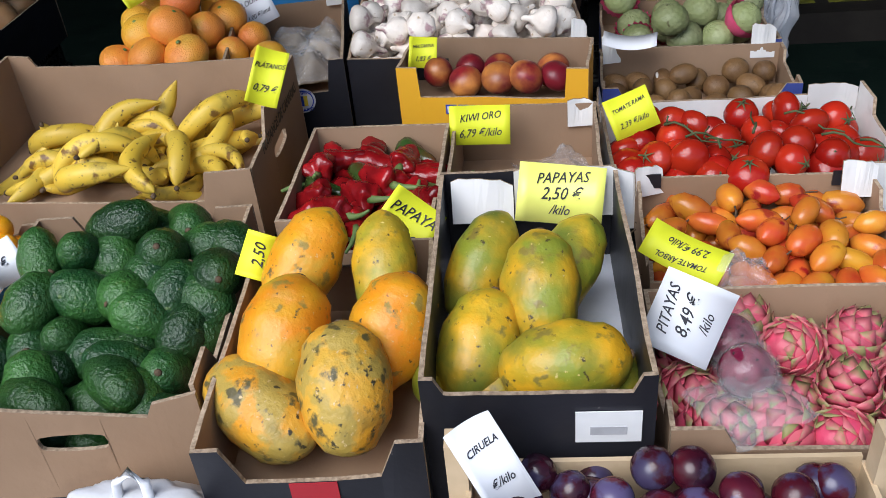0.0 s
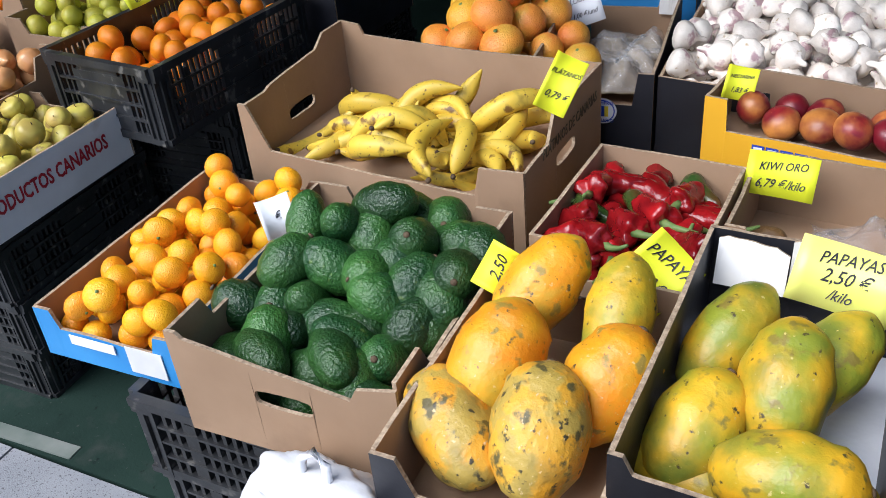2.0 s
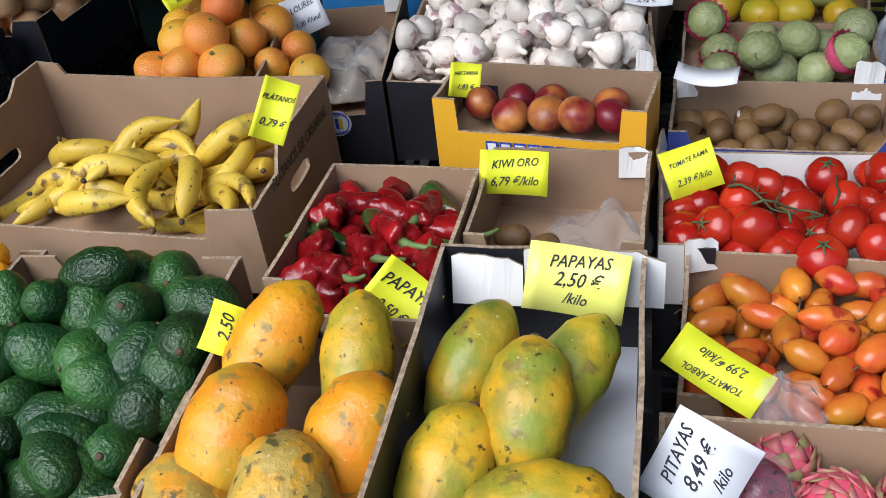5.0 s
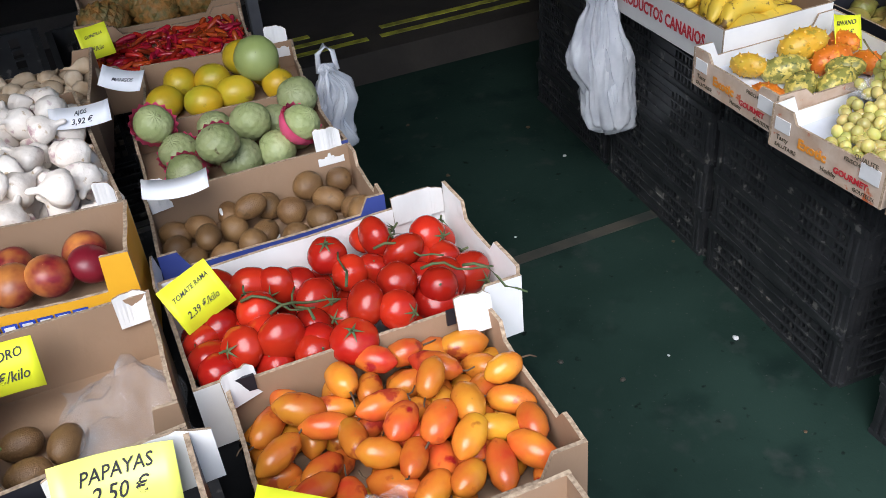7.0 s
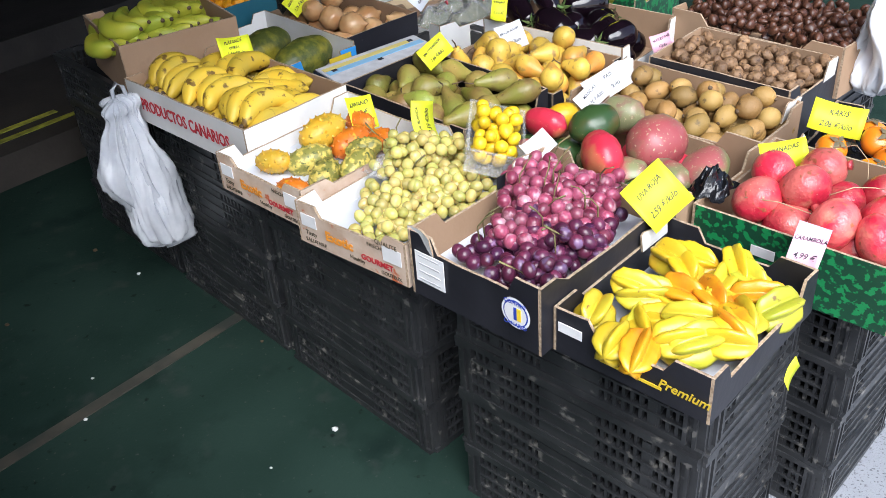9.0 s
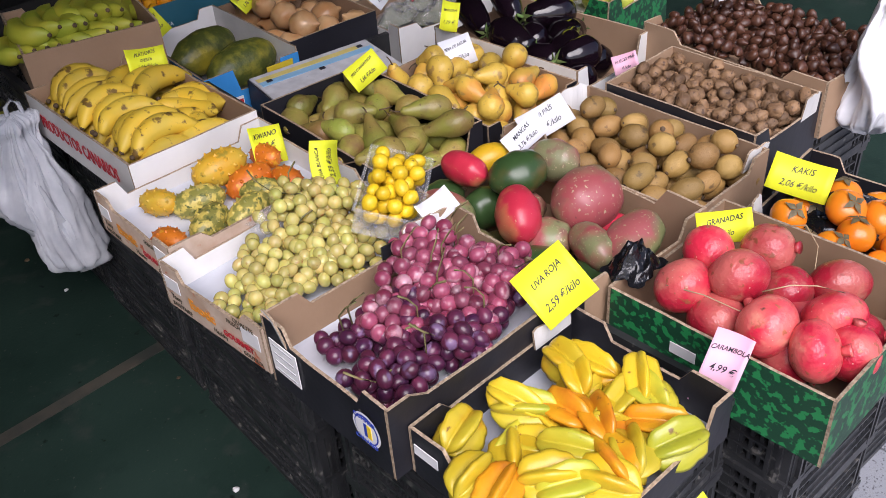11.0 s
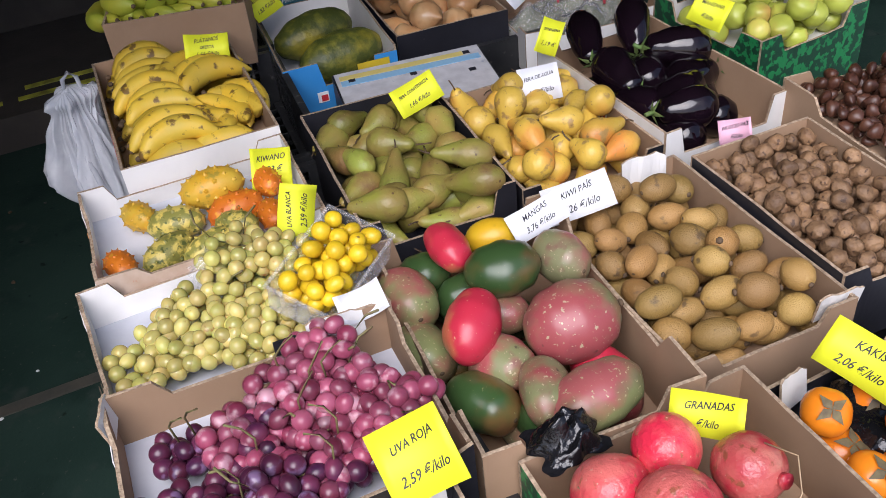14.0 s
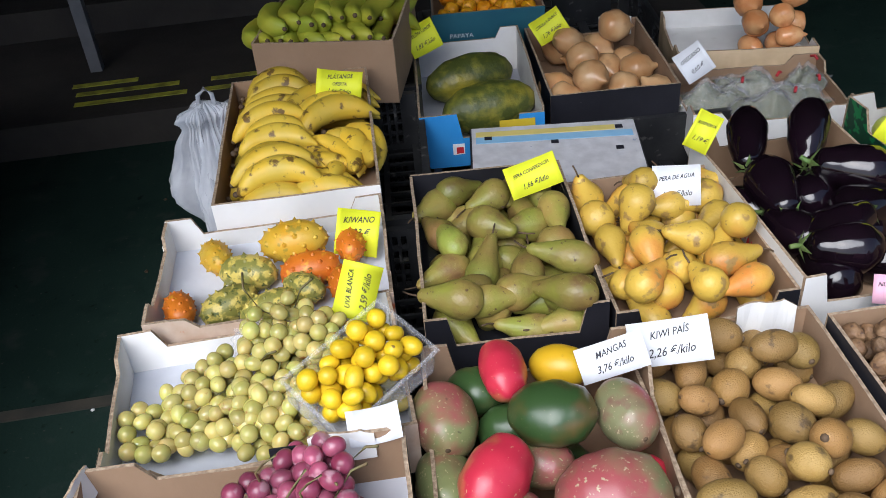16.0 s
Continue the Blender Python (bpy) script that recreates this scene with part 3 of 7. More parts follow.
def lettering(root, text, size, m, ink, name="lettering", bold=0.0, squeeze=1.0, shear=0.0):
    """Words as thin raised mesh under a thing; m is their pose on it."""
    cu = bpy.data.curves.new(name, "FONT")
    cu.body, cu.size, cu.extrude, cu.offset, cu.shear = text, size, 0.0004, bold, shear
    cu.align_x, cu.align_y, cu.resolution_u, cu.space_line = "CENTER", "CENTER", 2, 0.8
    tmp = bpy.data.objects.new("tmp", cu)
    me = bpy.data.meshes.new_from_object(tmp)
    bpy.data.objects.remove(tmp)
    me.materials.clear()
    me.materials.append(ink)
    return part(name, me, root, m=m @ Matrix.Diagonal((squeeze, 1, 1, 1)))


def on_front(bx, u, z, push=0.0025):
    root, w, d, h, fill = BOXES[bx]
    return pose(u * w, -d / 2 - push, z * h, 90, 0, 0)


def on_right(bx, u, z, push=0.0025):
    root, w, d, h, fill = BOXES[bx]
    return pose(w / 2 + push, u * d, z * h, 90, 0, 90)


def on_left(bx, u, z, push=0.0025):
    root, w, d, h, fill = BOXES[bx]
    return pose(-w / 2 - push, u * d, z * h, 90, 0, -90)


def sticker(bx, where, w, h, m, name="sticker"):
    part(name, Blocks().add(-w / 2, w / 2, -h / 2, h / 2, -0.001, 0.0006).mesh(name, m), BOXES[bx][0], m=where)


def disc(bx, where, r, m, name="badge"):
    v = [(r * math.cos(a), r * math.sin(a), 0.0008) for a in (2 * math.pi * i / 24 for i in range(24))]
    part(name, mesh_of(name, v, [tuple(range(24))], m, False), BOXES[bx][0], m=where)


def sign(x, y, z, yaw, tilt, roll, w, h, paper, lines, label, ink=INK, curl=0.012):
    """A hand-written price card."""
    v, f, n = [], [], 8
    for k in (0, 1):
        for j in range(2):
            for i in range(n + 1):
                u = i / n - 0.5
                v.append((u * w, (j - 0.5) * h, curl * (4 * u * u - 0.4) - k * 0.0008))
    c = 2 * (n + 1)
    for i in range(n):
        f += [(i, i + 1, i + n + 2, i + n + 1), (c + i + n + 1, c + i + n + 2, c + i + 1, c + i), (i + 1, i, c + i, c + i + 1), (i + n + 1, i + n + 2, c + i + n + 2, c + i + n + 1)]
    f += [(0, n + 1, c + n + 1, c), (2 * n + 1, n, c + n, c + 2 * n + 1)]
    ob = tagged(new("price_sign", mesh_of("price_sign", v, f, paper)), label=label, category="price sign", group="hand-written price signs")
    ob.matrix_basis = pose(x, y, z, 0, 0, yaw) @ pose(0, 0, 0, tilt, 0, 0) @ pose(0, 0, 0, 0, 0, roll)
    k = len(lines)
    for i, (text, size, dx) in enumerate(lines):
        hand = lettering(ob, text, size * 0.97, pose(dx * w, h * (0.5 - (i + 0.5) / k) * 0.82, 0.001, 0, 0, 6 - 3 * i), ink, "handwriting", 0.0001, 0.85, 0.35)
        for p in hand.data.vertices:
            u = p.co.x * 0.85 / w + dx
            p.co.z += curl * (4 * u * u - 0.4)
    return ob


# ---- fruit kinds ----
KINDS = {}


def kind(name, label, category, group, meshes, size, parts=()):
    """Registers a fruit: its mesh variants, its packing radius and its parts (name, mesh, pose)."""
    if len(label.split()) < 4:
        label += " on the fruit stall"
    KINDS[name] = [label, category, group, meshes, size, parts, None]


def fruit(kd, m, which=None, label=""):
    lab, cat, grp, meshes, size, parts, first = KINDS[kd]
    me = meshes[(random.randrange(len(meshes)) if which is None else which) % len(meshes)]
    ob = tagged(new(cat.replace(" ", "_"), me), label=label or lab, category=cat, group=grp)
    ob.matrix_basis = m
    for nm, pm, pp in parts:
        part(nm, pm, ob, m=pp)
    return ob


def fm(name, v_f, m):
    return mesh_of(name, v_f[0], v_f[1], m)


def variants(name, m, n, **kw):
    pr, le, wi = kw.pop("prof"), kw.pop("length"), kw.pop("width")
    return [fm(name, lathe(pr, le * (1 + 0.1 * math.sin(i * 2.4)), wi * (1 + 0.07 * math.sin(i * 3.7 + 1)), seed=i + 1, **kw), m) for i in range(n)]


AVO = curve_prof((0, 0.5), (0.3, 0.9), (0.55, 1.0), (0.8, 0.78), (1, 0.42))
PEAR = curve_prof((0, 0.55), (0.25, 0.97), (0.4, 1.0), (0.65, 0.68), (0.85, 0.42), (1, 0.3))
PAPA = curve_prof((0, 0.45), (0.3, 0.9), (0.55, 1.0), (0.8, 0.8), (1, 0.4))
EGGP = curve_prof((0, 0.6), (0.3, 1.0), (0.6, 0.9), (0.85, 0.66), (1, 0.5))
BANA = curve_prof((0, 0.34), (0.05, 0.62), (0.16, 0.93), (0.5, 1.0), (0.8, 0.9), (0.89, 0.6), (0.94, 0.32), (1, 0.3))
PEPP = curve_prof((0, 0.4), (0.2, 0.72), (0.5, 0.9), (0.82, 1.0), (1, 0.72))
GARL = curve_prof((0, 0.7), (0.2, 1.0), (0.45, 0.9), (0.62, 0.45), (0.72, 0.2), (1, 0.17))
ONIO = curve_prof((0, 0.6), (0.2, 0.85), (0.45, 1.0), (0.72, 0.75), (0.85, 0.25), (1, 0.1))
CHES = curve_prof((0, 0.75), (0.3, 1.0), (0.6, 0.85), (0.9, 0.3), (1, 0.12))
ROUND = lambda t: max(0.02, oval(t) * 0.97 + 0.03)

kind("avocado", "dark green pebbled avocado in a card box", "avocado", "avocados", variants("avocado", F["avocado"], 4, prof=AVO, length=0.098, width=0.068, rough=0.04), 0.036,
     (("stem_scar", fm("stem_scar", lathe(ROUND, 0.005, 0.010, 8, 4), BSTEM), pose(0, 0, 0.048)),))
kind("papaya", "ripe orange papaya with dark blemishes", "papaya", "ripe papayas", variants("papaya", F["papaya"], 3, prof=PAPA, length=0.165, width=0.112, lobes=5, amp=0.03, rough=0.04, seg=30, rings=18), 0.06,
     (("stem_scar", fm("stem_scar", lathe(ROUND, 0.008, 0.016, 8, 4), BSTEM), pose(0, 0, 0.080)),))
kind("papayag", "green and yellow papaya in a black box", "papaya", "green papayas", variants("green_papaya", F["papayag"], 3, prof=PAPA, length=0.16, width=0.098, lobes=5, amp=0.03, rough=0.04, seg=30, rings=18), 0.055,
     (("stem_scar", fm("stem_scar", lathe(ROUND, 0.008, 0.014, 8, 4), BSTEM), pose(0, 0, 0.078)),))
kind("papayab", "overripe papaya with dark mottled blemishes", "papaya", "ripe papayas", variants("blemished_papaya", F["papayab"], 2, prof=PAPA, length=0.165, width=0.112, lobes=5, amp=0.04, rough=0.05, seg=30, rings=18), 0.06,
     (("stem_scar", fm("stem_scar", lathe(ROUND, 0.008, 0.016, 8, 4), BSTEM), pose(0, 0, 0.080)),))
TIP = ("tip", fm("tip", lathe(ROUND, 0.012, 0.010, 6, 4), BSTEM), pose(0, 0, -0.083))
for kd, mt, lab in (("banana", "banana", "overripe yellow banana with brown spots"), ("bananay", "bananay", "yellow banana with a few dark marks"), ("bananag", "bananag", "unripe green banana")):
    kind(kd, lab, "banana", lab.split()[0] + " bananas", variants(kd, F[mt], 3, prof=BANA, length=0.165, width=0.034 if kd == "banana" else 0.041, lobes=5, amp=0.06, bend=1.15 if kd == "banana" else 0.75, seg=18, rings=16), 0.02, (TIP,))
for kd, wd, lab, cat in (("mandarin", 0.051, "small bright orange mandarin", "mandarin"), ("orange", 0.07, "deep orange round orange", "orange"), ("grapefruit", 0.091, "pinkish orange grapefruit", "grapefruit")):
    kind(kd, lab, cat, cat + "s", variants(kd, F[kd], 3, prof=ROUND, length=wd * 0.88, width=wd, rough=0.03), wd * 0.47,
         (("navel", fm("navel", lathe(ROUND, 0.003, wd * 0.11, 8, 4), STEM), pose(0, 0, wd * 0.435)),))
kind("tomato", "glossy red vine tomato", "tomato", "vine tomatoes", variants("tomato", F["tomato"], 3, prof=ROUND, length=0.054, width=0.066, lobes=6, amp=0.03, rough=0.03, seg=24), 0.031,
     (("calyx", calyx(5, 0.004, 0.017, 0.004, TSTEM), pose(0, 0, 0.028)), ("stem", tube([(0, 0, 0), (0.002, 0, 0.008), (0.006, 0.002, 0.015)], 0.002, 0.0016, TSTEM), pose(0, 0, 0.028))))
kind("tamarillo", "smooth orange-red tamarillo", "tamarillo", "tamarillos", variants("tamarillo", F["tamarillo"], 4, prof=curve_prof((0, 0.3), (0.3, 0.9), (0.55, 1), (0.8, 0.8), (1, 0.3)), length=0.071, width=0.0400, rough=0.04), 0.0205,
     (("stem", tube([(0, 0, 0), (0.003, 0, 0.012), (0.01, 0, 0.02)], 0.0016, 0.0011, BSTEM), pose(0, 0, 0.032)),))
PSTEM = ("stem", tube([(0, 0, -0.006), (0.001, 0, 0.004), (0.004, 0.001, 0.016), (0.012, 0.003, 0.032), (0.024, 0.004, 0.046)], 0.0085, 0.0028, STEM), pose(0, 0, 0.042))
kind("pepper", "wrinkled glossy red pepper", "pepper", "red peppers", variants("red_pepper", F["pepper"], 5, prof=PEPP, length=0.088, width=0.049, lobes=3, amp=0.24, bend=0.25, rough=0.3, seg=24, rings=18), 0.023, (PSTEM,))
kind("pepperg", "half-ripe dark green pepper", "pepper", "red peppers", variants("green_pepper", F["pepperg"], 2, prof=PEPP, length=0.10, width=0.042, lobes=3, amp=0.16, bend=0.2, rough=0.14), 0.021, (PSTEM,))
kind("garlic", "white garlic bulb with papery skin", "garlic", "garlic bulbs", variants("garlic", F["garlic"], 5, prof=GARL, length=0.072, width=0.058, lobes=8, amp=0.13, bend=0.15, rough=0.05, seg=24), 0.0255)
kind("kiwi", "brown fuzzy kiwi fruit", "kiwi", "kiwis", variants("kiwi", F["kiwi"], 4, prof=ROUND, length=0.070, width=0.054, rough=0.03, seg=22, rings=14), 0.0285,
     (("stem_scar", fm("stem_scar", lathe(ROUND, 0.007, 0.013, 8, 4), BSTEM), pose(0, 0, 0.0345)), ("blossom_end", fm("blossom_end", lathe(ROUND, 0.007, 0.011, 8, 4), BSTEM), pose(0, 0, -0.0345))))
kind("kiwid", "dark brown kiwi fruit", "kiwi", "dark kiwis", variants("dark_kiwi", F["kiwid"], 4, prof=ROUND, length=0.058, width=0.048, rough=0.02, seg=22, rings=14), 0.0245)
kind("kiwis", "dark brown kiwi fruit with a white sticker", "kiwi", "dark kiwis", KINDS["kiwid"][3], 0.0245, (("fruit_label", fm("fruit_label", lathe(ROUND, 0.020, 0.008, 12, 6), WINK), pose(0.0208, 0, 0)),))
kind("nectarine", "red and yellow nectarine", "nectarine", "nectarines", variants("nectarine", F["nectarine"], 3, prof=ROUND, length=0.06, width=0.066, rough=0.03), 0.032)
kind("plum", "dark purple plum with pale bloom", "plum", "plums", variants("plum", F["plum"], 3, prof=ROUND, length=0.047, width=0.048, rough=0.03), 0.0235)
kind("lime", "yellow-green citrus fruit", "lime", "limes", variants("lime", F["lime"], 3, prof=ROUND, length=0.058, width=0.06, rough=0.04), 0.029)
kind("mangoy", "yellow and green round mango", "mango", "yellow mangoes", variants("yellow_mango", F["mangoy"], 3, prof=ROUND, length=0.085, width=0.07, rough=0.04), 0.036)
kind("apple", "russeted yellow-green apple", "apple", "russet apples", variants("apple", F["apple"], 4, prof=curve_prof((0, 0.5), (0.2, 0.85), (0.55, 1), (0.85, 0.85), (1, 0.45)), length=0.058, width=0.066, lobes=5, amp=0.03, rough=0.03), 0.031,
     (("stem", tube([(0, 0, -0.006), (0.001, 0, 0.004), (0.004, 0, 0.010)], 0.0013, 0.001, BSTEM), pose(0, 0, 0.029)),))
kind("gapple", "green apple with a red blush", "apple", "green apples", variants("green_apple", F["gapple"], 4, prof=curve_prof((0, 0.5), (0.2, 0.85), (0.55, 1), (0.85, 0.85), (1, 0.45)), length=0.062, width=0.068, rough=0.03), 0.032)
kind("onion", "brown-skinned onion", "onion", "brown onions", variants("onion", F["onion"], 4, prof=ONIO, length=0.095, width=0.075, rough=0.04), 0.034)
kind("wonion", "large pale onion with dry skin", "onion", "pale onions", variants("pale_onion", F["wonion"], 3, prof=ONIO, length=0.12, width=0.10, rough=0.04), 0.046)
kind("grapew", "white grape", "grape", "white grapes", variants("white_grape", F["grapew"], 2, prof=ROUND, length=0.029, width=0.027, seg=16, rings=10), 0.0115)
kind("walnut", "brown wrinkled walnut in its shell", "walnut", "walnuts", variants("walnut", F["walnut"], 4, prof=ROUND, length=0.037, width=0.032, rough=0.28, lobes=2, amp=0.1, seg=18), 0.0155)
kind("walnutl", "pale walnut in its shell", "walnut", "pale walnuts", variants("pale_walnut", F["walnutl"], 4, prof=ROUND, length=0.042, width=0.036, rough=0.10, lobes=2, amp=0.08, seg=16), 0.0175)
kind("chestnut", "shiny dark brown chestnut", "chestnut", "chestnuts", variants("chestnut", F["chestnut"], 3, prof=CHES, length=0.031, width=0.034, flat=0.72, seg=12, rings=8), 0.0145)
kind("pearg", "green-brown pear with russet skin", "pear", "green pears", variants("green_pear", F["pearg"], 4, prof=PEAR, length=0.118, width=0.066, rough=0.05, bend=0.1), 0.031,
     (("stem", tube([(0, 0, 0), (0.003, 0, 0.016), (0.01, 0, 0.03)], 0.002, 0.0016, BSTEM), pose(0, 0, 0.056)),))
kind("peary", "yellow pear with a red blush", "pear", "yellow pears", variants("yellow_pear", F["peary"], 4, prof=PEAR, length=0.100, width=0.064, rough=0.05, bend=0.08), 0.030,
     (("stem", tube([(0, 0, 0), (0.003, 0, 0.016), (0.01, 0, 0.026)], 0.002, 0.0016, BSTEM), pose(0, 0, 0.047)),))
for kd, lab in (("mango", "red mango with a yellow blush"), ("mangop", "dull pink mango with a grey-green side"), ("mangog", "green mango with a reddish side"), ("mangod", "dark green mango")):
    kind(kd, lab, "mango", "large mangoes", variants(kd, F[kd], 3, prof=curve_prof((0, 0.45), (0.3, 0.93), (0.55, 1), (0.8, 0.82), (1, 0.4)), length=0.118, width=0.088, flat=0.88, rough=0.05, seg=24, rings=16), 0.042, (("stem_scar", fm("stem_scar", lathe(ROUND, 0.006, 0.010, 8, 4), BSTEM), pose(0, 0, 0.057)),))
kind("pomegranate", "large pink-red pomegranate", "pomegranate", "pomegranates", variants("pomegranate", F["pomegranate"], 3, prof=ROUND, length=0.094, width=0.104, lobes=6, amp=0.03, rough=0.04, seg=28, rings=16), 0.05,
     (("crown", tube([(0, 0, -0.004), (0, 0, 0.004), (0.001, 0, 0.009), (0.002, 0, 0.014)], 0.008, 0.012, F["pomegranate"], "crown", 9), pose(0, 0, 0.044)),))
kind("kaki", "bright orange persimmon", "persimmon", "persimmons", variants("persimmon", F["kaki"], 2, prof=ROUND, length=0.062, width=0.078, lobes=4, amp=0.05, rough=0.02, seg=24), 0.037,
     (("calyx", calyx(4, 0.0115, 0.026, 0.003, mat("persimmon_calyx", (0.15, 0.12, 0.05), (0.08, 0.06, 0.03), 60, 0.7, 0.3, 90)), pose(0, 0, 0.0345)),))
kind("melon", "long dark green melon with yellow streaks", "melon", "melons", variants("melon", F["melon"], 2, prof=PAPA, length=0.25, width=0.155, lobes=10, amp=0.02, rough=0.03, seg=36, rings=20), 0.075)
kind("eggplant", "glossy black-purple aubergine", "aubergine", "aubergines", variants("aubergine", F["eggplant"], 3, prof=EGGP, length=0.155, width=0.095, bend=0.08, seg=22, rings=14), 0.043,
     (("cap", calyx(5, 0.012, 0.036, 0.006, STEM, "cap"), pose(0, 0, 0.075)), ("stem", tube([(0, 0, 0), (0.002, 0, 0.012), (0.008, 0, 0.024)], 0.006, 0.005, STEM), pose(0, 0, 0.078))))
STARP = curve_prof((0, 0.45), (0.2, 0.88), (0.5, 1), (0.78, 0.85), (1, 0.4))
for kd, lab in (("starfruit", "ridged yellow star fruit"), ("starfruitg", "ridged yellow-green star fruit"), ("starfruito", "ridged deep orange star fruit")):
    kind(kd, lab, "star fruit", "star fruits", variants(kd, F[kd], 3, prof=STARP, length=0.100, width=0.056, lobes=5, amp=0.8, power=-0.55, rough=0.06, seg=50, rings=16), 0.034)
kind("drypep", "dark red dried pepper", "dried pepper", "dried peppers", variants("dried_pepper", F["drypep"], 3, prof=PEPP, length=0.075, width=0.045, lobes=4, amp=0.25, rough=0.25), 0.02)
kind("chili", "small red chili pepper", "chili", "chilies", variants("chili", F["chili"], 3, prof=PEPP, length=0.055, width=0.014, bend=0.3, seg=8, rings=8), 0.0085)
kind("drygarlic", "small dry garlic bulb with straw stalks", "garlic", "dry garlic bulbs", variants("dry_garlic", F["drygarlic"], 3, prof=GARL, length=0.07, width=0.038, lobes=7, amp=0.12, bend=0.3), 0.017)


def horned(name, m):
    """A blunt oval body set with short thick spikes."""
    v, f = lathe(ROUND, 0.105, 0.064, 20, 14, rough=0.06, seed=hash_of(name))
    for i in range(46):
        z = 1 - 2 * (i + 0.5) / 46
        a, r = i * 2.39996, math.sqrt(1 - z * z)
        n = Vector((r * math.cos(a), r * math.sin(a), z * 0.6)).normalized()
        p = Vector((r * math.cos(a) * 0.031, r * math.sin(a) * 0.031, z * 0.051))
        u = n.orthogonal().normalized()
        w, k = n.cross(u), len(v)
        v += [tuple(p + 0.0050 * (math.cos(q) * u + math.sin(q) * w)) for q in (0, 1.257, 2.513, 3.77, 5.027)]
        v += [tuple(p + n * 0.0028 + 0.0022 * (math.cos(q) * u + math.sin(q) * w)) for q in (0, 1.257, 2.513, 3.77, 5.027)] + [tuple(p + n * 0.0062)]
        for j in range(5):
            f += [(k + j, k + (j + 1) % 5, k + 5 + (j + 1) % 5, k + 5 + j), (k + 5 + j, k + 5 + (j + 1) % 5, k + 10)]
    return mesh_of(name, v, f, m)


for kd, lab in (("kiwano", "spiky yellow horned melon"), ("kiwanor", "spiky deep orange horned melon"), ("kiwanog", "spiky green and yellow mottled horned melon")):
    kind(kd, lab, "horned melon", "horned melons", [horned(kd, F[kd])], 0.036)


def scaly(name, m, length, width, scale_len, rows, cols, lift, tipm):
    """A body covered in overlapping scales."""
    v, f = lathe(ROUND, length, width, 18, 12)
    idx = [0] * len(f)
    for i in range(1, rows):
        t = i / rows
        for j in range(cols):
            a = 2 * math.pi * (j + 0.5 * (i % 2)) / cols
            r = oval(t) * width / 2
            z = (t - 0.5) * length
            n = Vector((math.cos(a) * r, math.sin(a) * r, z * (width / length) ** 2)).normalized()
            p = Vector((r * math.cos(a), r * math.sin(a), z))
            up = (Vector((0, 0, 1)) - n * n.z).normalized()
            sd, k = n.cross(up), len(v)
            g = math.pi * max(r, 0.008) / cols * 0.95
            v += [tuple(p - sd * g), tuple(p + sd * g), tuple(p + n * lift * 0.6 + up * scale_len * 0.5 + sd * g * 0.6), tuple(p + n * lift + up * scale_len), tuple(p + n * lift * 0.6 + up * scale_len * 0.5 - sd * g * 0.6), tuple(p + n * lift * 0.7 + up * 0.2 * scale_len)]
            f += [(k, k + 1, k + 5), (k + 1, k + 2, k + 5), (k + 2, k + 3, k + 5), (k + 3, k + 4, k + 5), (k + 4, k, k + 5)]
            idx += [0, 0, 1, 1, 0]
    return mesh_of(name, v, f, [m, tipm], idx=idx)


PITTIP = mat("pitaya_scale_tip", (0.50, 0.12, 0.14), (0.26, 0.24, 0.09), 40, 0.55, lo=0.45, hi=0.6)
SCALE = mesh_of("scale", [(-0.013, 0, -0.002), (0.013, 0, -0.002), (0.012, 0.009, 0.0015), (0, 0.024, 0.006), (-0.012, 0.009, 0.0015), (0, 0.008, 0.003), (0, 0.009, -0.003)],
                [(0, 1, 5), (1, 2, 5), (2, 3, 5), (3, 4, 5), (4, 0, 5), (0, 4, 6), (4, 3, 6), (3, 2, 6), (2, 1, 6), (1, 0, 6)], [F["pitaya"], PITTIP], idx=[0, 0, 1, 1, 0, 0, 1, 1, 0, 0])
leaves = []
for i in range(1, 8):
    for j in range(7):
        a, t = 2 * math.pi * (j + 0.5 * (i % 2)) / 7, i / 8.2
        r, z = oval(t) * 0.0345, (t - 0.5) * 0.085
        n = Vector((math.cos(a) * r, math.sin(a) * r, z * 0.67)).normalized()
        up = (Vector((0, 0, 1)) - n * n.z).normalized()
        turn = Matrix((up.cross(n), up, n)).transposed().to_4x4()
        leaves.append(("scale", SCALE, Matrix.Translation((r * math.cos(a), r * math.sin(a), z)) @ turn @ Matrix.Diagonal((1.15, 0.95, 0.85, 1))))
kind("pitaya", "pink dragon fruit with greenish scales", "dragon fruit", "dragon fruits", variants("dragon_fruit", F["pitaya"], 2, prof=ROUND, length=0.086, width=0.070, rough=0.04), 0.036, leaves)
def knobbly(name, m, length, width, rows, cols, deep):
    """A round body whose skin is pressed into overlapping diamonds."""
    seg, rings = cols * 4, rows * 4
    v, f = lathe(ROUND, length, width, seg, rings, rough=0.05, seed=hash_of(name))
    out = []
    for x, y, z in v:
        a, t = math.atan2(y, x) * cols / 2, (z / length + 0.5) * rows * math.pi / 2
        k = 1 - deep * (1 - min(1.0, 1.7 * min(abs(math.sin(a + t)), abs(math.sin(a - t)))))
        out.append((x * k, y * k, z * k))
    return mesh_of(name, out, f, m)


kind("cherimoya", "pale green custard apple", "custard apple", "custard apples", [knobbly(nm, F["cherimoya"], 0.070, wd, 9, 11, 0.09) for nm, wd in (("custard_apple", 0.076), ("custard_apple_broad", 0.082))], 0.035)
NET = mat("pink_foam_net", (0.72, 0.10, 0.22), (0.64, 0.07, 0.17), 30, 0.6)


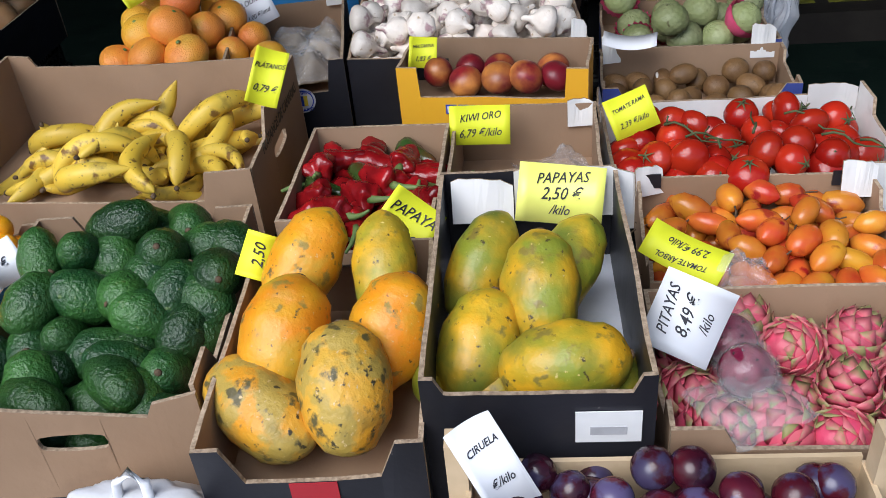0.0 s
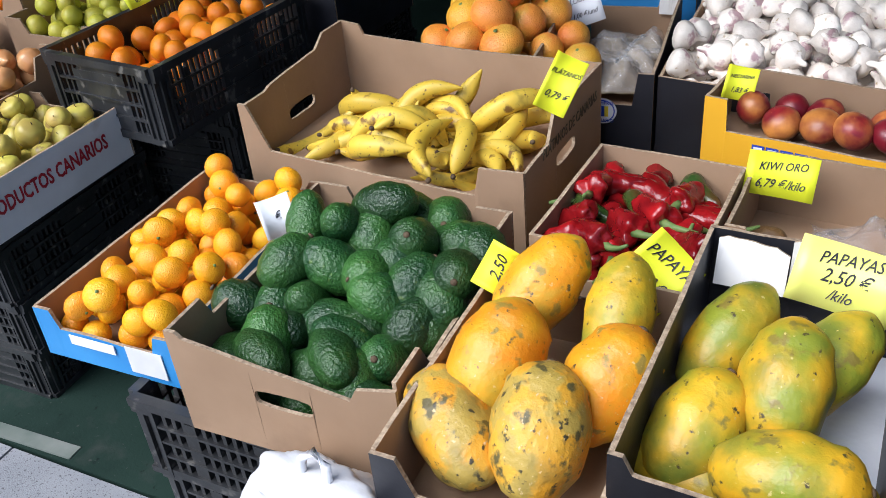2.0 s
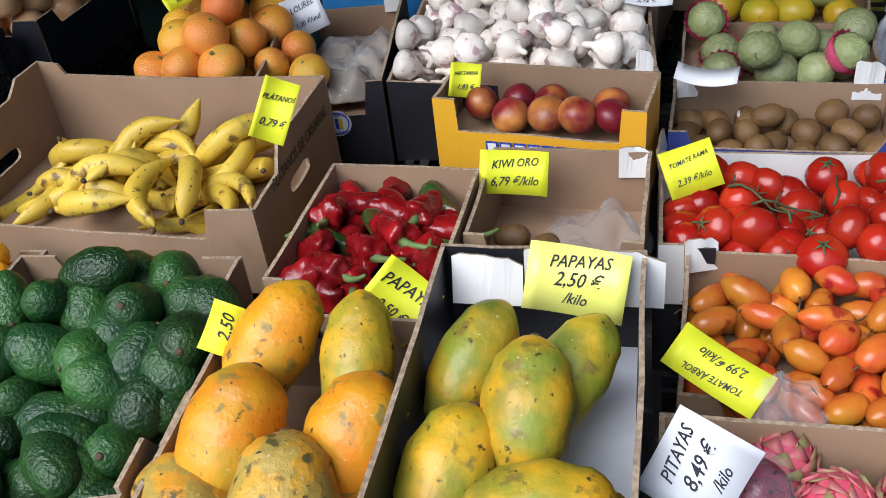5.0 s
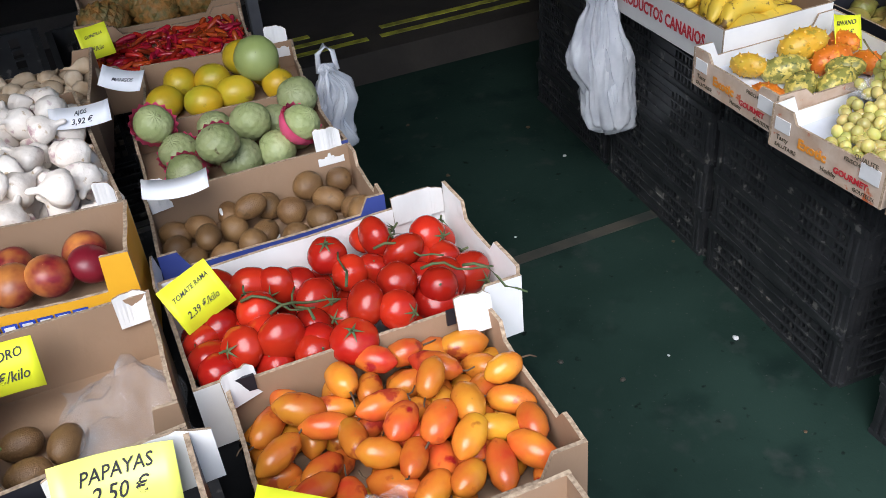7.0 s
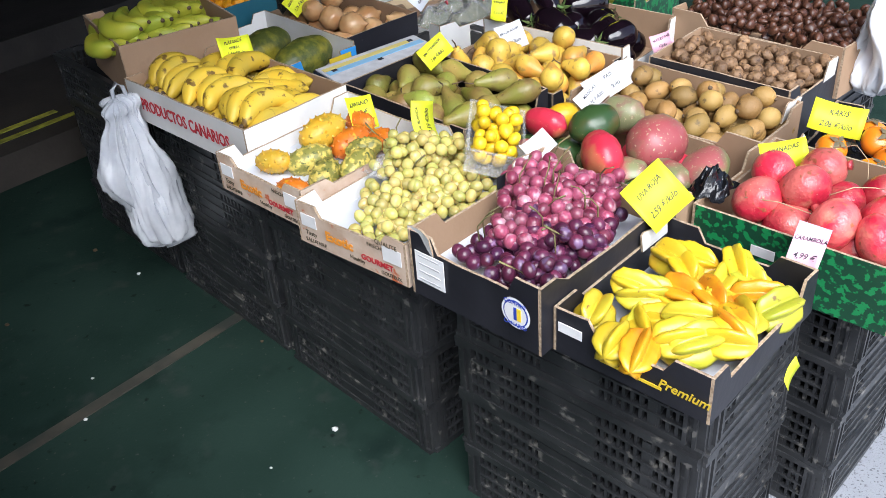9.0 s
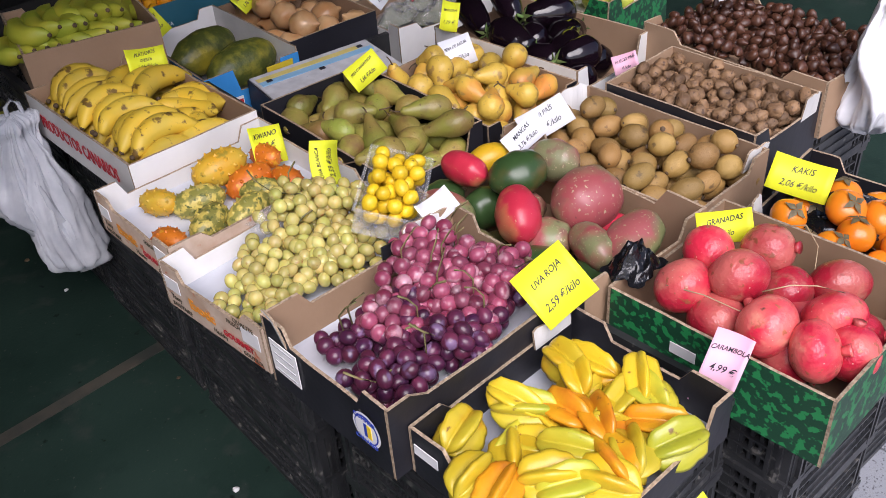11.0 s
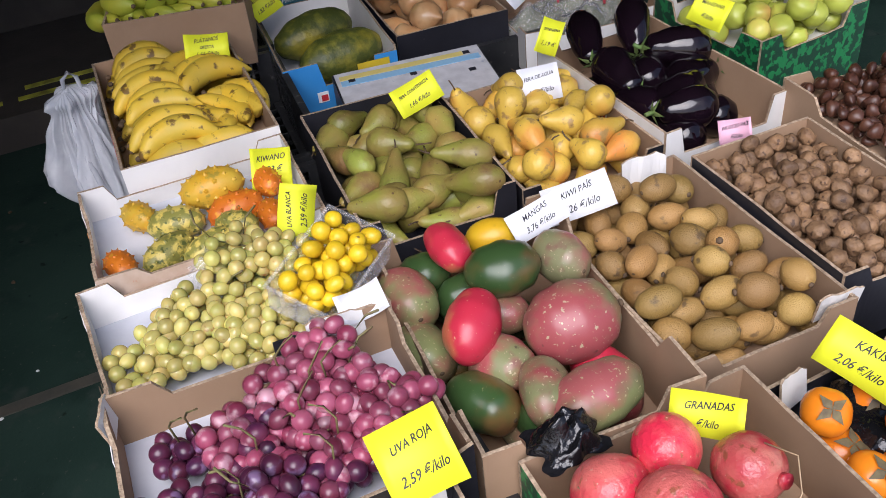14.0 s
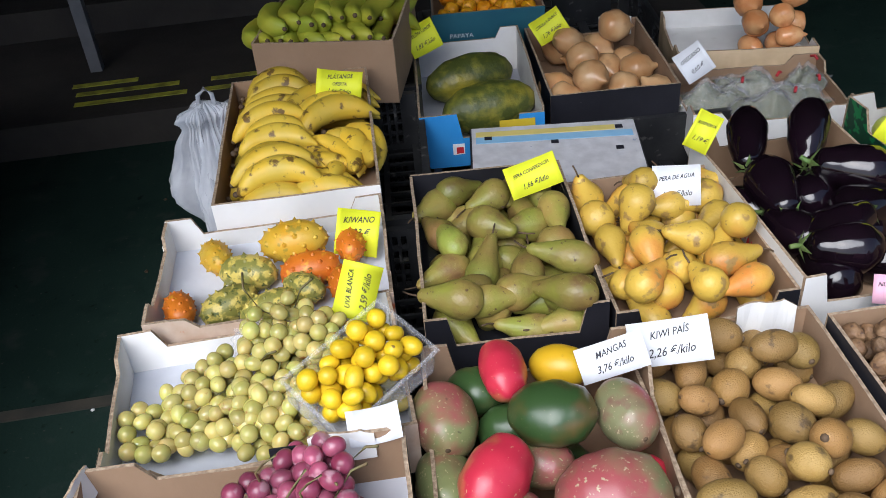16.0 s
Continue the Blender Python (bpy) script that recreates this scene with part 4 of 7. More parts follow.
def net_cup(r, depth, n=18):
    """A pleated foam cup, open at the top."""
    v, f = [], []
    for k in (1.0, 0.93):
        for i in range(5):
            t = i / 4
            for j in range(n * 2):
                q = r * k * (0.45 + 0.55 * math.sin(t * 1.5)) * (1.05 if j % 2 else 0.95)
                v.append((q * math.cos(math.pi * j / n), q * math.sin(math.pi * j / n), -depth * (1 - t) + (0.004 if j % 2 and i == 4 else 0)))
    m2 = n * 2
    for s in (0, 1):
        for i in range(4):
            for j in range(m2):
                a, bq = s * 5 * m2 + i * m2 + j, s * 5 * m2 + i * m2 + (j + 1) % m2
                f.append((a, bq, bq + m2, a + m2) if s == 0 else (a + m2, bq + m2, bq, a))
    return mesh_of("foam_net", v, f, NET)


kind("cherimoyan", "pale green custard apple in a pink foam net", "custard apple", "custard apples", KINDS["cherimoya"][3], 0.035, (("foam_net", net_cup(0.045, 0.042), pose(0, 0, 0.002)),))
kind("gmango", "large pale green round fruit", "mango", "yellow mangoes", variants("green_round_fruit", mat("pale_green_fruit_skin", (0.36, 0.42, 0.14), (0.30, 0.38, 0.12), 9, 0.4, 0.1, 60, spots=(0.2, 0.22, 0.07), sscale=60, slim=0.68), 1, prof=ROUND, length=0.10, width=0.095, rough=0.03), 0.047)
kind("loquat", "small yellow guava in a clear tray", "guava", "small yellow fruits", variants("guava", F["loquat"], 3, prof=ROUND, length=0.033, width=0.029, rough=0.05), 0.0145)
kind("pineapple", "ripe brown-orange pineapple", "pineapple", "pineapples", [scaly("pineapple", F["pineapple"], 0.16, 0.11, 0.014, 10, 12, 0.007, F["pineapple"])], 0.055)


def axis_pose(x, y, z, ax, spin=None):
    """A pose whose z axis runs along ax."""
    q = Vector(ax).to_track_quat("Z", "Y").to_matrix().to_4x4()
    return Matrix.Translation((x, y, z)) @ q @ pose(0, 0, 0, 0, 0, random.uniform(0, 360) if spin is None else spin)


def pile(bx, kd, n, seed, lay="any", region=(-1, 1, -1, 1), tries=26, mix=None, heap=0.0, squash=1.0):
    """Drops n fruits into a box one after another, each to the lowest of some random places."""
    rng = random.Random(seed)
    root, w, d, h, fill = BOXES[bx]
    r = KINDS[kd][4]
    x0, x1, y0, y1 = region[0] * w / 2 + r + 0.006, region[1] * w / 2 - r - 0.006, region[2] * d / 2 + r + 0.006, region[3] * d / 2 - r - 0.006
    got = np.zeros((0, 3))
    for _ in range(n):
        best = None
        for _ in range(tries):
            x, y = rng.uniform(x0, x1), rng.uniform(y0, y1)
            z = fill + r
            if len(got):
                q = (got[:, 0] - x) ** 2 + (got[:, 1] - y) ** 2
                near = q < 4 * r * r
                if near.any():
                    z = max(z, float((got[near, 2] + squash * np.sqrt(4 * r * r - q[near])).max()))
            e = z + heap * ((2 * x / w) ** 2 + (2 * y / d) ** 2)
            if best is None or e < best[0]:
                best = (e, x, y, z)
        got = np.vstack([got, best[1:]])
    for x, y, z in got:
        if lay == "any":
            ax = (rng.gauss(0, 1), rng.gauss(0, 1), rng.gauss(0, 0.6))
        elif lay == "up":
            ax = (rng.gauss(0, 0.5), rng.gauss(0, 0.5) - 0.3, 1)
        else:
            ax = (rng.gauss(0, 1), rng.gauss(0, 1), rng.gauss(0, 0.18))
        p = root.matrix_basis @ Vector((x, y, z))
        kk = mix[0] if mix and rng.random() < mix[1] else kd
        s = rng.uniform(0.9, 1.08)
        fruit(kk, axis_pose(*p, ax, rng.uniform(0, 360)) @ Matrix.Diagonal((s, s, s, 1)), rng.randrange(9))


def place(kd, spots, axes, scale=1.0, seed=1):
    """Sets fruits at known spots; axes: one way for each, or one for all."""
    rng = random.Random(seed)
    for i, (x, y, z) in enumerate(spots):
        ax = axes[i % len(axes)]
        k = (scale[i % len(scale)] if isinstance(scale, (list, tuple)) else scale) * rng.uniform(0.96, 1.04)
        fruit(kd[i % len(kd)] if isinstance(kd, (list, tuple)) else kd, axis_pose(x, y, z, ax, rng.uniform(0, 360)) @ Matrix.Diagonal((k, k, k, 1)), rng.randrange(9))


# ---- floor, pavement, walls ----
def slab(name, x0, x1, y0, y1, z0, z1, m, label, category, kindof="structure"):
    return tagged(new(name, Blocks().add(x0, x1, y0, y1, z0, z1).mesh(name, m)), label=label, category=category, kind=kindof)


FRONT = pose(-1.95, 0.33, 0, 0, 0, 15)
ground = slab("ground", -400, 400, -400, 400, -0.3, -0.03, PAVE, "grey street ground in front of the market", "ground")
floor = slab("floor", -7, 9, 0, 7, -0.03, 0, FLOORM, "worn dark green painted market floor", "floor")
floor.matrix_basis = FRONT
pavement = tagged(new("pavement"), label="pavement of large grey slabs with dark joints", category="pavement", kind="structure")
pavement.matrix_basis = FRONT
bed = part("bed", Blocks().add(-7, 9, -4, -0.004, -0.035, -0.012).mesh("bed", mat("joint_dirt", (0.03, 0.03, 0.032), (0.045, 0.045, 0.045), 30, 0.9)), pavement)
one = Blocks().add(0.004, 0.596, 0.004, 0.396, -0.03, -0.003).mesh("slab", PAVE)
for i in range(-10, 15):
    for j in range(7):
        part("paving_slab", one, pavement, m=pose(i * 0.6 + 0.3 * (j % 2) - 0.12, -0.404 - j * 0.4, 0))
# out of view; its front edge is set so daylight falls off inwards
ceiling = slab("ceiling", -7, 9, -0.15, 7, 2.6, 2.7, WALLM, "unseen dark ceiling placed to shade the rear of the hall", "ceiling")
ceiling.matrix_basis = FRONT
wall_back = slab("wall_back", -7, 9, 6.2, 6.4, 0, 2.6, WALLM, "dark rear wall of the market hall", "wall")
wall_back.matrix_basis = FRONT
wall_left = slab("wall_left", -7.2, -7, 0, 6.4, 0, 2.6, WALLM, "dark side wall of the market hall", "wall")
wall_left.matrix_basis = FRONT
wall_right = slab("wall_right", 9, 9.2, 0, 6.4, 0, 2.6, WALLM, "dark side wall of the market hall", "wall")
wall_right.matrix_basis = FRONT
STEP = pose(0, 3.72, 0, 0, 0, 12)
slab("step", -2.2, 2.6, 0, 0.9, 0, 0.14, STONE, "dark stone step with worn yellow lines", "step").matrix_basis = STEP
slab("step", -2.2, 2.6, 0.9, 2.0, 0, 0.28, STONE, "dark upper stone step", "step").matrix_basis = STEP
for x0, x1, y in ((-0.09, 0.36, 0.12), (0.42, 1.15, 0.12), (-0.1, 0.32, 0.215), (0.45, 1.1, 0.215), (-0.13, 0.14, 0.30)):
    slab("painted_line", x0, x1, y, y + 0.035, 0.139, 0.143, YPAINT, "worn yellow line painted on the step", "floor marking").matrix_basis = STEP
slab("post", -0.08, -0.03, 0.45, 0.5, 0.14, 2.6, mat("grey_post_paint", (0.2, 0.2, 0.21), (0.14, 0.14, 0.15), 8, 0.6), "slim grey post on the step", "post").matrix_basis = STEP
strip = slab("floor_strip", -1.55, 0.02, -0.02, 0.02, 0.0, 0.004, TAPE, "worn brown joint strip across the floor", "floor strip")
strip.matrix_basis = pose(1.079, 2.459, 0, 0, 0, 13)
edge = slab("floor_strip", -0.78, 0.01, -0.02, 0.025, 0.0, 0.003, mat("clear_tape", (0.2, 0.22, 0.2), (0.12, 0.15, 0.13), 10, 0.4), "peeling clear tape along the floor edge", "floor strip")
edge.matrix_basis = pose(-1.906, 0.376, 0, 0, 0, 17)
rng = random.Random(5)
for i in range(22):
    s = rng.uniform(0.004, 0.009)
    ob = tagged(new("scrap", mesh_of("scrap", *lathe(ROUND, s, s * 2.2, 6, 4, rough=0.4, seed=i), [WINK, TAPE, BSTEM][i % 3])), label="small scrap of litter on the green floor", category="litter", group="floor litter")
    ob.matrix_basis = pose(rng.uniform(0.35, 1.1), rng.uniform(1.0, 3.4), 0.003, 0, 0, rng.uniform(0, 180))


# ---- black crates ----
def lattice(length, zs, cell, back=0.004, pitch=0.0190):
    """One moulded openwork sheet along x: cell(u, z) gives how far it stands out to -y there, or None for a hole."""
    n = round(length / pitch)
    us = sorted({round(-length / 2 + length * i / n + e, 5) for i in range(1, n) for e in (-0.0036, 0.0036)} | {-length / 2, length / 2, -length / 2 + 0.042, length / 2 - 0.042})
    key, v, f = {}, [], []
    def at(x, y, z):
        q = (round(x, 5), round(y, 5), round(z, 5))
        if q not in key:
            key[q] = len(v)
            v.append(q)
        return key[q]
    nu, nz = len(us) - 1, len(zs) - 1
    dep = [[cell((us[i] + us[i + 1]) / 2, (zs[j] + zs[j + 1]) / 2, us[i + 1] - us[i]) for j in range(nz)] for i in range(nu)]
    look_at = lambda i, j: dep[i][j] if 0 <= i < nu and 0 <= j < nz else None
    for i in range(nu):
        for j in range(nz):
            y = dep[i][j]
            if y is None:
                continue
            a, q, z0, z1 = us[i], us[i + 1], zs[j], zs[j + 1]
            f.append((at(a, -y, z0), at(q, -y, z0), at(q, -y, z1), at(a, -y, z1)))
            f.append((at(a, back, z1), at(q, back, z1), at(q, back, z0), at(a, back, z0)))
            for n, p0, p1 in (((i - 1, j), (a, z1), (a, z0)), ((i + 1, j), (q, z0), (q, z1)), ((i, j - 1), (a, z0), (q, z0)), ((i, j + 1), (q, z1), (a, z1))):
                o = look_at(*n)
                if o is None or o < y:
                    e = back if o is None else -o
                    f.append((at(p1[0], -y, p1[1]), at(p0[0], -y, p0[1]), at(p0[0], e, p0[1]), at(p1[0], e, p1[1])))
    return mesh_of("lattice_wall", v, f, PLASTIC, smooth=False)


def crate_wall(length, pitch=0.0190):
    zs = (0, 0.012, 0.017, 0.043, 0.048, 0.074, 0.079, 0.105, 0.110, 0.128, 0.140, 0.155)
    def cell(u, z, wide):
        e = length / 2 - abs(u)
        if z > 0.140:
            return 0.014
        if e < 0.042:
            return 0.012 if wide < 0.0080 or z > 0.128 or z < 0.012 else 0.005
        if z > 0.128:
            return 0.006 if wide < 0.0080 or abs(u) < 0.075 else None
        if z < 0.012 or 0.012 < z < 0.017 or 0.043 < z < 0.048 or 0.074 < z < 0.079 or 0.105 < z < 0.110:
            return 0.011
        if abs(u) < 0.07 or abs(e - 0.105) < 0.009:
            return 0.007
        return 0.006 if wide < 0.0080 else None
    return lattice(length, zs, cell, pitch=pitch)


LONGW, SHORTW = crate_wall(0.580), crate_wall(0.368)
COARSE = crate_wall(0.580, 0.07), crate_wall(0.368, 0.07)
CBASE = lattice(0.57, [0.0, 0.02, 0.086, 0.1, 0.166, 0.2, 0.266, 0.28, 0.346, 0.366], lambda u, z, wide: 0.004 if z < 0.02 or z > 0.346 or wide < 0.0080 or 0.166 < z < 0.2 or 0.086 < z < 0.1 or 0.266 < z < 0.28 else None, pitch=0.046)
FIRST = {}


def crate(m, fine=True):
    if fine in FIRST:
        return copy_thing(FIRST[fine], m)
    root = tagged(new("plastic_crate"), label="black slatted plastic crate in a stack", category="crate", group="stacked black crates")
    part("base", CBASE, root, m=pose(0, 0.183, 0.008, 90, 0, 0))
    lw, sw = (LONGW, SHORTW) if fine else COARSE
    for me, q in ((lw, pose(0, -0.187, 0)), (lw, pose(0, 0.187, 0, 0, 0, 180)), (sw, pose(-0.287, 0, 0, 0, 0, -90)), (sw, pose(0.287, 0, 0, 0, 0, 90))):
        part("wall", me, root, m=q)
    root.matrix_basis = m
    FIRST[fine] = root
    return root


def stack(x, y, rot, top, fine=True):
    n = max(1, round(top / 0.155))
    k = top / n / 0.155
    for i in range(n):
        crate(pose(x + 0.004 * math.sin(i * 5 + x * 9), y + 0.004 * math.cos(i * 3 + y * 7), i * k * 0.155, 0, 0, rot + 0.8 * math.sin(i * 4 + x)) @ Matrix.Diagonal((1, 1, k, 1)), fine)


def stacks(origin, rot, spots, top, fine=True):
    o = pose(*origin, 0, 0, 0, rot)
    for u, v, turn in spots:
        p = o @ Vector((u, v, 0))
        stack(p.x, p.y, rot + turn, top, fine)


# ---- stall nearest the pavement: crates ----
stacks((-1.25, 0.28), 15, [(0.48, 0.10, 0), (0.48, 0.51, 0)] + [(1.41, v, 90) for v in (0.17, 0.77, 1.37, 1.97)], 0.785)
stacks((-1.25, 0.28), 15, [(0.48, v, 0) for v in (0.92, 1.33, 1.74)] + [(0.99, v, 90) for v in (0.2, 0.81, 1.42, 2.03)], 0.785, False)
stack(0.03, 0.20, 15, 0.83)
stacks((-2.13, 0.46), 17, [(-0.2, 0.3, 90)], 0.66)
stacks((-2.13, 0.46), 17, [(-0.62, 0.3, 90), (-1.04, 0.3, 90)], 0.62)
stacks((-2.13, 0.46), 17, [(0.12, 0.93, 90), (0.12, 1.55, 90)], 0.72)
stacks((-2.13, 0.46), 17, [(-0.3, 0.93, 90), (-0.72, 0.93, 90), (-0.3, 1.55, 90), (-0.72, 1.55, 90)], 0.72, False)
# stall across the aisle
OB = (1.21, 1.5)
stacks(OB, 8, [(0.2, v, 90) for v in (0.38, 1.0, 1.62)], 0.645)
stack(1.463, 1.20, 102, 0.645)
stacks(OB, 8, [(0.66, -0.40, 92)], 0.585)
stacks(OB, 8, [(0.62, v, 90) for v in (0.07, 0.69)] + [(1.04, v, 90) for v in (-0.33, 0.29, 0.91)], 0.555, False)
stacks(OB, 8, [(1.46, 0.1, 90)], 0.60)
stacks(OB, 8, [(0.62, 1.31, 90), (0.62, 1.93, 90), (1.46, 0.73, 90)], 0.50, False)
stacks(OB, 8, [(1.04, 1.53, 90), (1.04, 2.15, 90)], 0.46, False)

# ---- boxes on the near stall ----
ZA = 0.785
carton("mandarin_box", -1.178, 0.484, 16.3, 0.274, 0.478, ZA, 0.879, BLUE, KRAFT, LOWF, EARS, FLAT, label="blue printed card box full of mandarins")
carton("avocado_box", -0.796, 0.499, 16.8, 0.346, 0.412, ZA, 0.965, KRAFT, KRAFT, [(0, 1), (0.05, 1), (0.08, 0.95), (0.8, 0.74), (0.83, 0.86), (1, 0.95)], EARS, EARS, "0", label="plain brown card box heaped with avocados")
carton("papaya_box", -0.451, 0.481, 15.8, 0.258, 0.393, ZA, 0.966, BLACK, KRAFT, [(0, 1), (0.12, 1), (0.2, 0.7), (0.8, 0.7), (0.88, 1), (1, 1)], EARS, FLAT, label="black printed card box with ripe papayas", fill=0.06)
carton("papaya_tray", -0.211, 0.599, 13.8, 0.254, 0.438, ZA, 1.028, BLACK, BLACK, [(0, 1), (0.06, 1), (0.1, 0.9), (0.9, 0.9), (0.94, 1), (1, 1)], FLAT, FLAT, label="deep black card box with green papayas on grey paper", fill=0.09, base=LINER,
       flaps=((-0.44, 0.42, 0, 0.09, 0.065, -14), (-0.08, 0.44, 0, 0.17, 0.075, -8)))
carton("dragon_fruit_box", 0.116, 0.587, 13.6, 0.338, 0.252, ZA, 0.942, KRAFT, KRAFT, EARS, FLAT, EARS, label="brown card box of dragon fruits in plastic", fill=0.03)
carton("banana_box", -1.09, 0.985, 12, 0.60, 0.37, ZA, 1.0, KRAFT, KRAFT, [(0, 0.95), (0.03, 0.95), (0.1, 0.52), (0.84, 0.48), (0.86, 0.75), (1, 0.78)], [(0, 1.0), (0.5, 0.97), (0.9, 1.0), (0.92, 1.1), (1, 1.12)], [(0, 0.76), (0.28, 0.78), (0.36, 1), (1, 1)], "23",
       label="large brown card banana box with a tall back", fill=0.07, left=[(0, 1.12), (0.2, 1.12), (0.3, 1.0), (0.75, 0.95), (0.8, 0.92), (1, 0.92)])
carton("pepper_box", -0.557, 0.905, 12.0, 0.249, 0.309, ZA, 0.949, KRAFT, KRAFT, LOWF, FLAT, FLAT, label="brown card box full of red peppers", fill=0.05)
carton("gold_kiwi_box", -0.328, 1.070, 12.0, 0.257, 0.251, ZA, 0.939, KRAFT, KRAFT, LOWF, FLAT, FLAT, label="nearly empty brown card box with a few kiwis", fill=0.04, flaps=((0.3, 0.44, 4, 0.05, 0.05, -10),))
carton("tamarillo_box", 0.083, 0.935, 10.9, 0.380, 0.299, ZA, 0.890, KRAFT, KRAFT, LOWF, FLAT, EARS, label="shallow brown card box full of tamarillos", flaps=((0.36, 0.40, 0, 0.055, 0.06, -12), (-0.5, 0.42, 20, 0.05, 0.05, -12)))
carton("tomato_box", 0.035, 1.223, 13.8, 0.488, 0.269, ZA, 0.895, WHITE, WHITE, LOWF, FLAT, [(0, 1.12), (0.28, 1.12), (0.33, 0.92), (0.68, 0.95), (0.72, 1.22), (1, 1.22)], label="white card box of vine tomatoes", left=FLAT, flaps=((0.30, 0.46, 0, 0.09, 0.05, -8), (-0.49, 0.4, 85, 0.1, 0.04, -12)))
carton("nectarine_box", -0.438, 1.310, 5.6, 0.368, 0.151, ZA, 0.987, YELCARD, KRAFT, [(0, 1), (0.11, 1), (0.12, 0.7), (0.88, 0.7), (0.89, 1), (1, 1)], FLAT, FLAT, label="yellow printed card box of nectarines", fill=0.115, flaps=((0.38, 0.46, 0, 0.03, 0.09, -6),))
carton("kiwi_box", -0.068, 1.502, 10.9, 0.384, 0.203, ZA, 0.893, NAVY, KRAFT, [(0, 1), (0.08, 1), (0.12, 0.72), (0.88, 0.72), (0.92, 1), (1, 1)], FLAT, EARS, label="blue-edged card box of dark kiwis", fill=0.02, flaps=((0.33, 0.46, 0, 0.05, 0.07, -8), (-0.48, 0.42, 12, 0.04, 0.06, -10)))
carton("custard_apple_box", -0.108, 1.731, 10.7, 0.373, 0.259, ZA, 0.900, NAVY, KRAFT, LOWF, FLAT, EARS, label="card box of custard apples in pink nets", fill=0.06)
carton("yellow_mango_box", -0.137, 2.006, 3.9, 0.346, 0.260, ZA, 0.907, NAVY, KRAFT, LOWF, FLAT, EARS, label="blue-edged card box of yellow mangoes", fill=0.06, flaps=((0.32, 0.46, 0, 0.05, 0.07, -8),))
carton("chili_box", -0.27, 2.31, 7, 0.38, 0.27, ZA, 0.90, KRAFT, KRAFT, EARS, EARS, EARS, label="brown card box of dried red chilies", fill=0.07)
carton("pineapple_box", -0.32, 2.62, 7, 0.42, 0.28, ZA, 0.90, KRAFT, KRAFT, EARS, EARS, EARS, label="brown card box with pineapples lying in it", fill=0.03)
carton("garlic_box", -0.589, 1.616, 16.5, 0.496, 0.495, ZA, 0.959, BLACK, KRAFT, [(0, 1), (0.48, 0.9), (0.5, 1.0), (0.52, 0.9), (1, 1)], EARS, FLAT, label="wide card box heaped with garlic", fill=0.10)
carton("bay_leaf_box", -0.968, 1.475, 21.7, 0.257, 0.491, ZA, 0.966, BLACK, KRAFT, LOWF, EARS, FLAT, label="black card box with bay leaves in clear bags", fill=0.06, flaps=((0.3, 0.46, 0, 0.045, 0.07, -8),))
carton("grapefruit_box", -1.222, 1.442, 13.1, 0.266, 0.419, ZA, 0.934, TEAL, KRAFT, LOWF, FLAT, FLAT, label="teal printed card box of grapefruits", fill=0.05)
carton("pale_walnut_box", -1.09, 1.99, 5, 0.27, 0.36, ZA, 0.95, BLUE, KRAFT, FLAT, FLAT, FLAT, label="blue-edged card box of pale walnuts", fill=0.10)
carton("dried_pepper_box", -0.81, 2.01, 5, 0.26, 0.33, ZA, 0.95, KRAFT, KRAFT, EARS, EARS, FLAT, label="brown card box of dark dried peppers", fill=0.08)
carton("dry_garlic_box", -0.53, 2.01, 6, 0.26, 0.30, ZA, 0.95, KRAFT, KRAFT, EARS, EARS, FLAT, label="brown card box of dry garlic with straw stalks", fill=0.08)

# ---- boxes on the stall beside the pavement ----
carton("apple_box", -2.071, 0.520, 15.0, 0.332, 0.562, 0.66, 0.798, WHITE, KRAFT, [(0, 1), (0.14, 1), (0.2, 0.66), (0.8, 0.66), (0.86, 1), (1, 1)], EARS, FLAT, "0", label="white printed card box of russet apples", fill=0.03)
carton("onion_box", -2.44, 0.60, 17, 0.38, 0.48, 0.62, 0.87, KRAFT, KRAFT, EARS, EARS, EARS, "0", label="brown card box full of onions", fill=0.14)
carton("lime_box", -2.46, 1.14, 14, 0.36, 0.46, 0.72, 0.91, KRAFT, KRAFT, EARS, EARS, EARS, label="brown card box of yellow-green citrus", fill=0.10)
carton("yellow_orange_box", -2.85, 0.62, 15, 0.38, 0.46, 0.62, 0.88, KRAFT, KRAFT, EARS, EARS, EARS, label="brown card box of yellow oranges", fill=0.14)
carton("orange_box", -2.90, 1.14, 14, 0.42, 0.48, 0.72, 0.93, KRAFT, KRAFT, EARS, EARS, EARS, label="brown card box of oranges", fill=0.12)
BOXES["front_orange_box"] = BOXES["orange_box"]
carton("orange_box", -2.72, 1.66, 14, 0.40, 0.46, 0.72, 0.93, KRAFT, KRAFT, EARS, EARS, EARS, label="brown card box of oranges behind the limes", fill=0.12)
BOXES["orange_box_back"] = BOXES["orange_box"]
carton("pale_onion_box", -2.12, 1.66, 12, 0.40, 0.42, 0.72, 0.91, BLACK, KRAFT, EARS, EARS, EARS, label="dark card box of pale onions", fill=0.10)
BOXES["back_onion_box"] = BOXES["pale_onion_box"]
oc = tagged(new("orange_crate"), label="black slatted plastic crate heaped with oranges", category="crate")
oc.matrix_basis = pose(-2.06, 1.10, 0.72, 0, 0, 10)
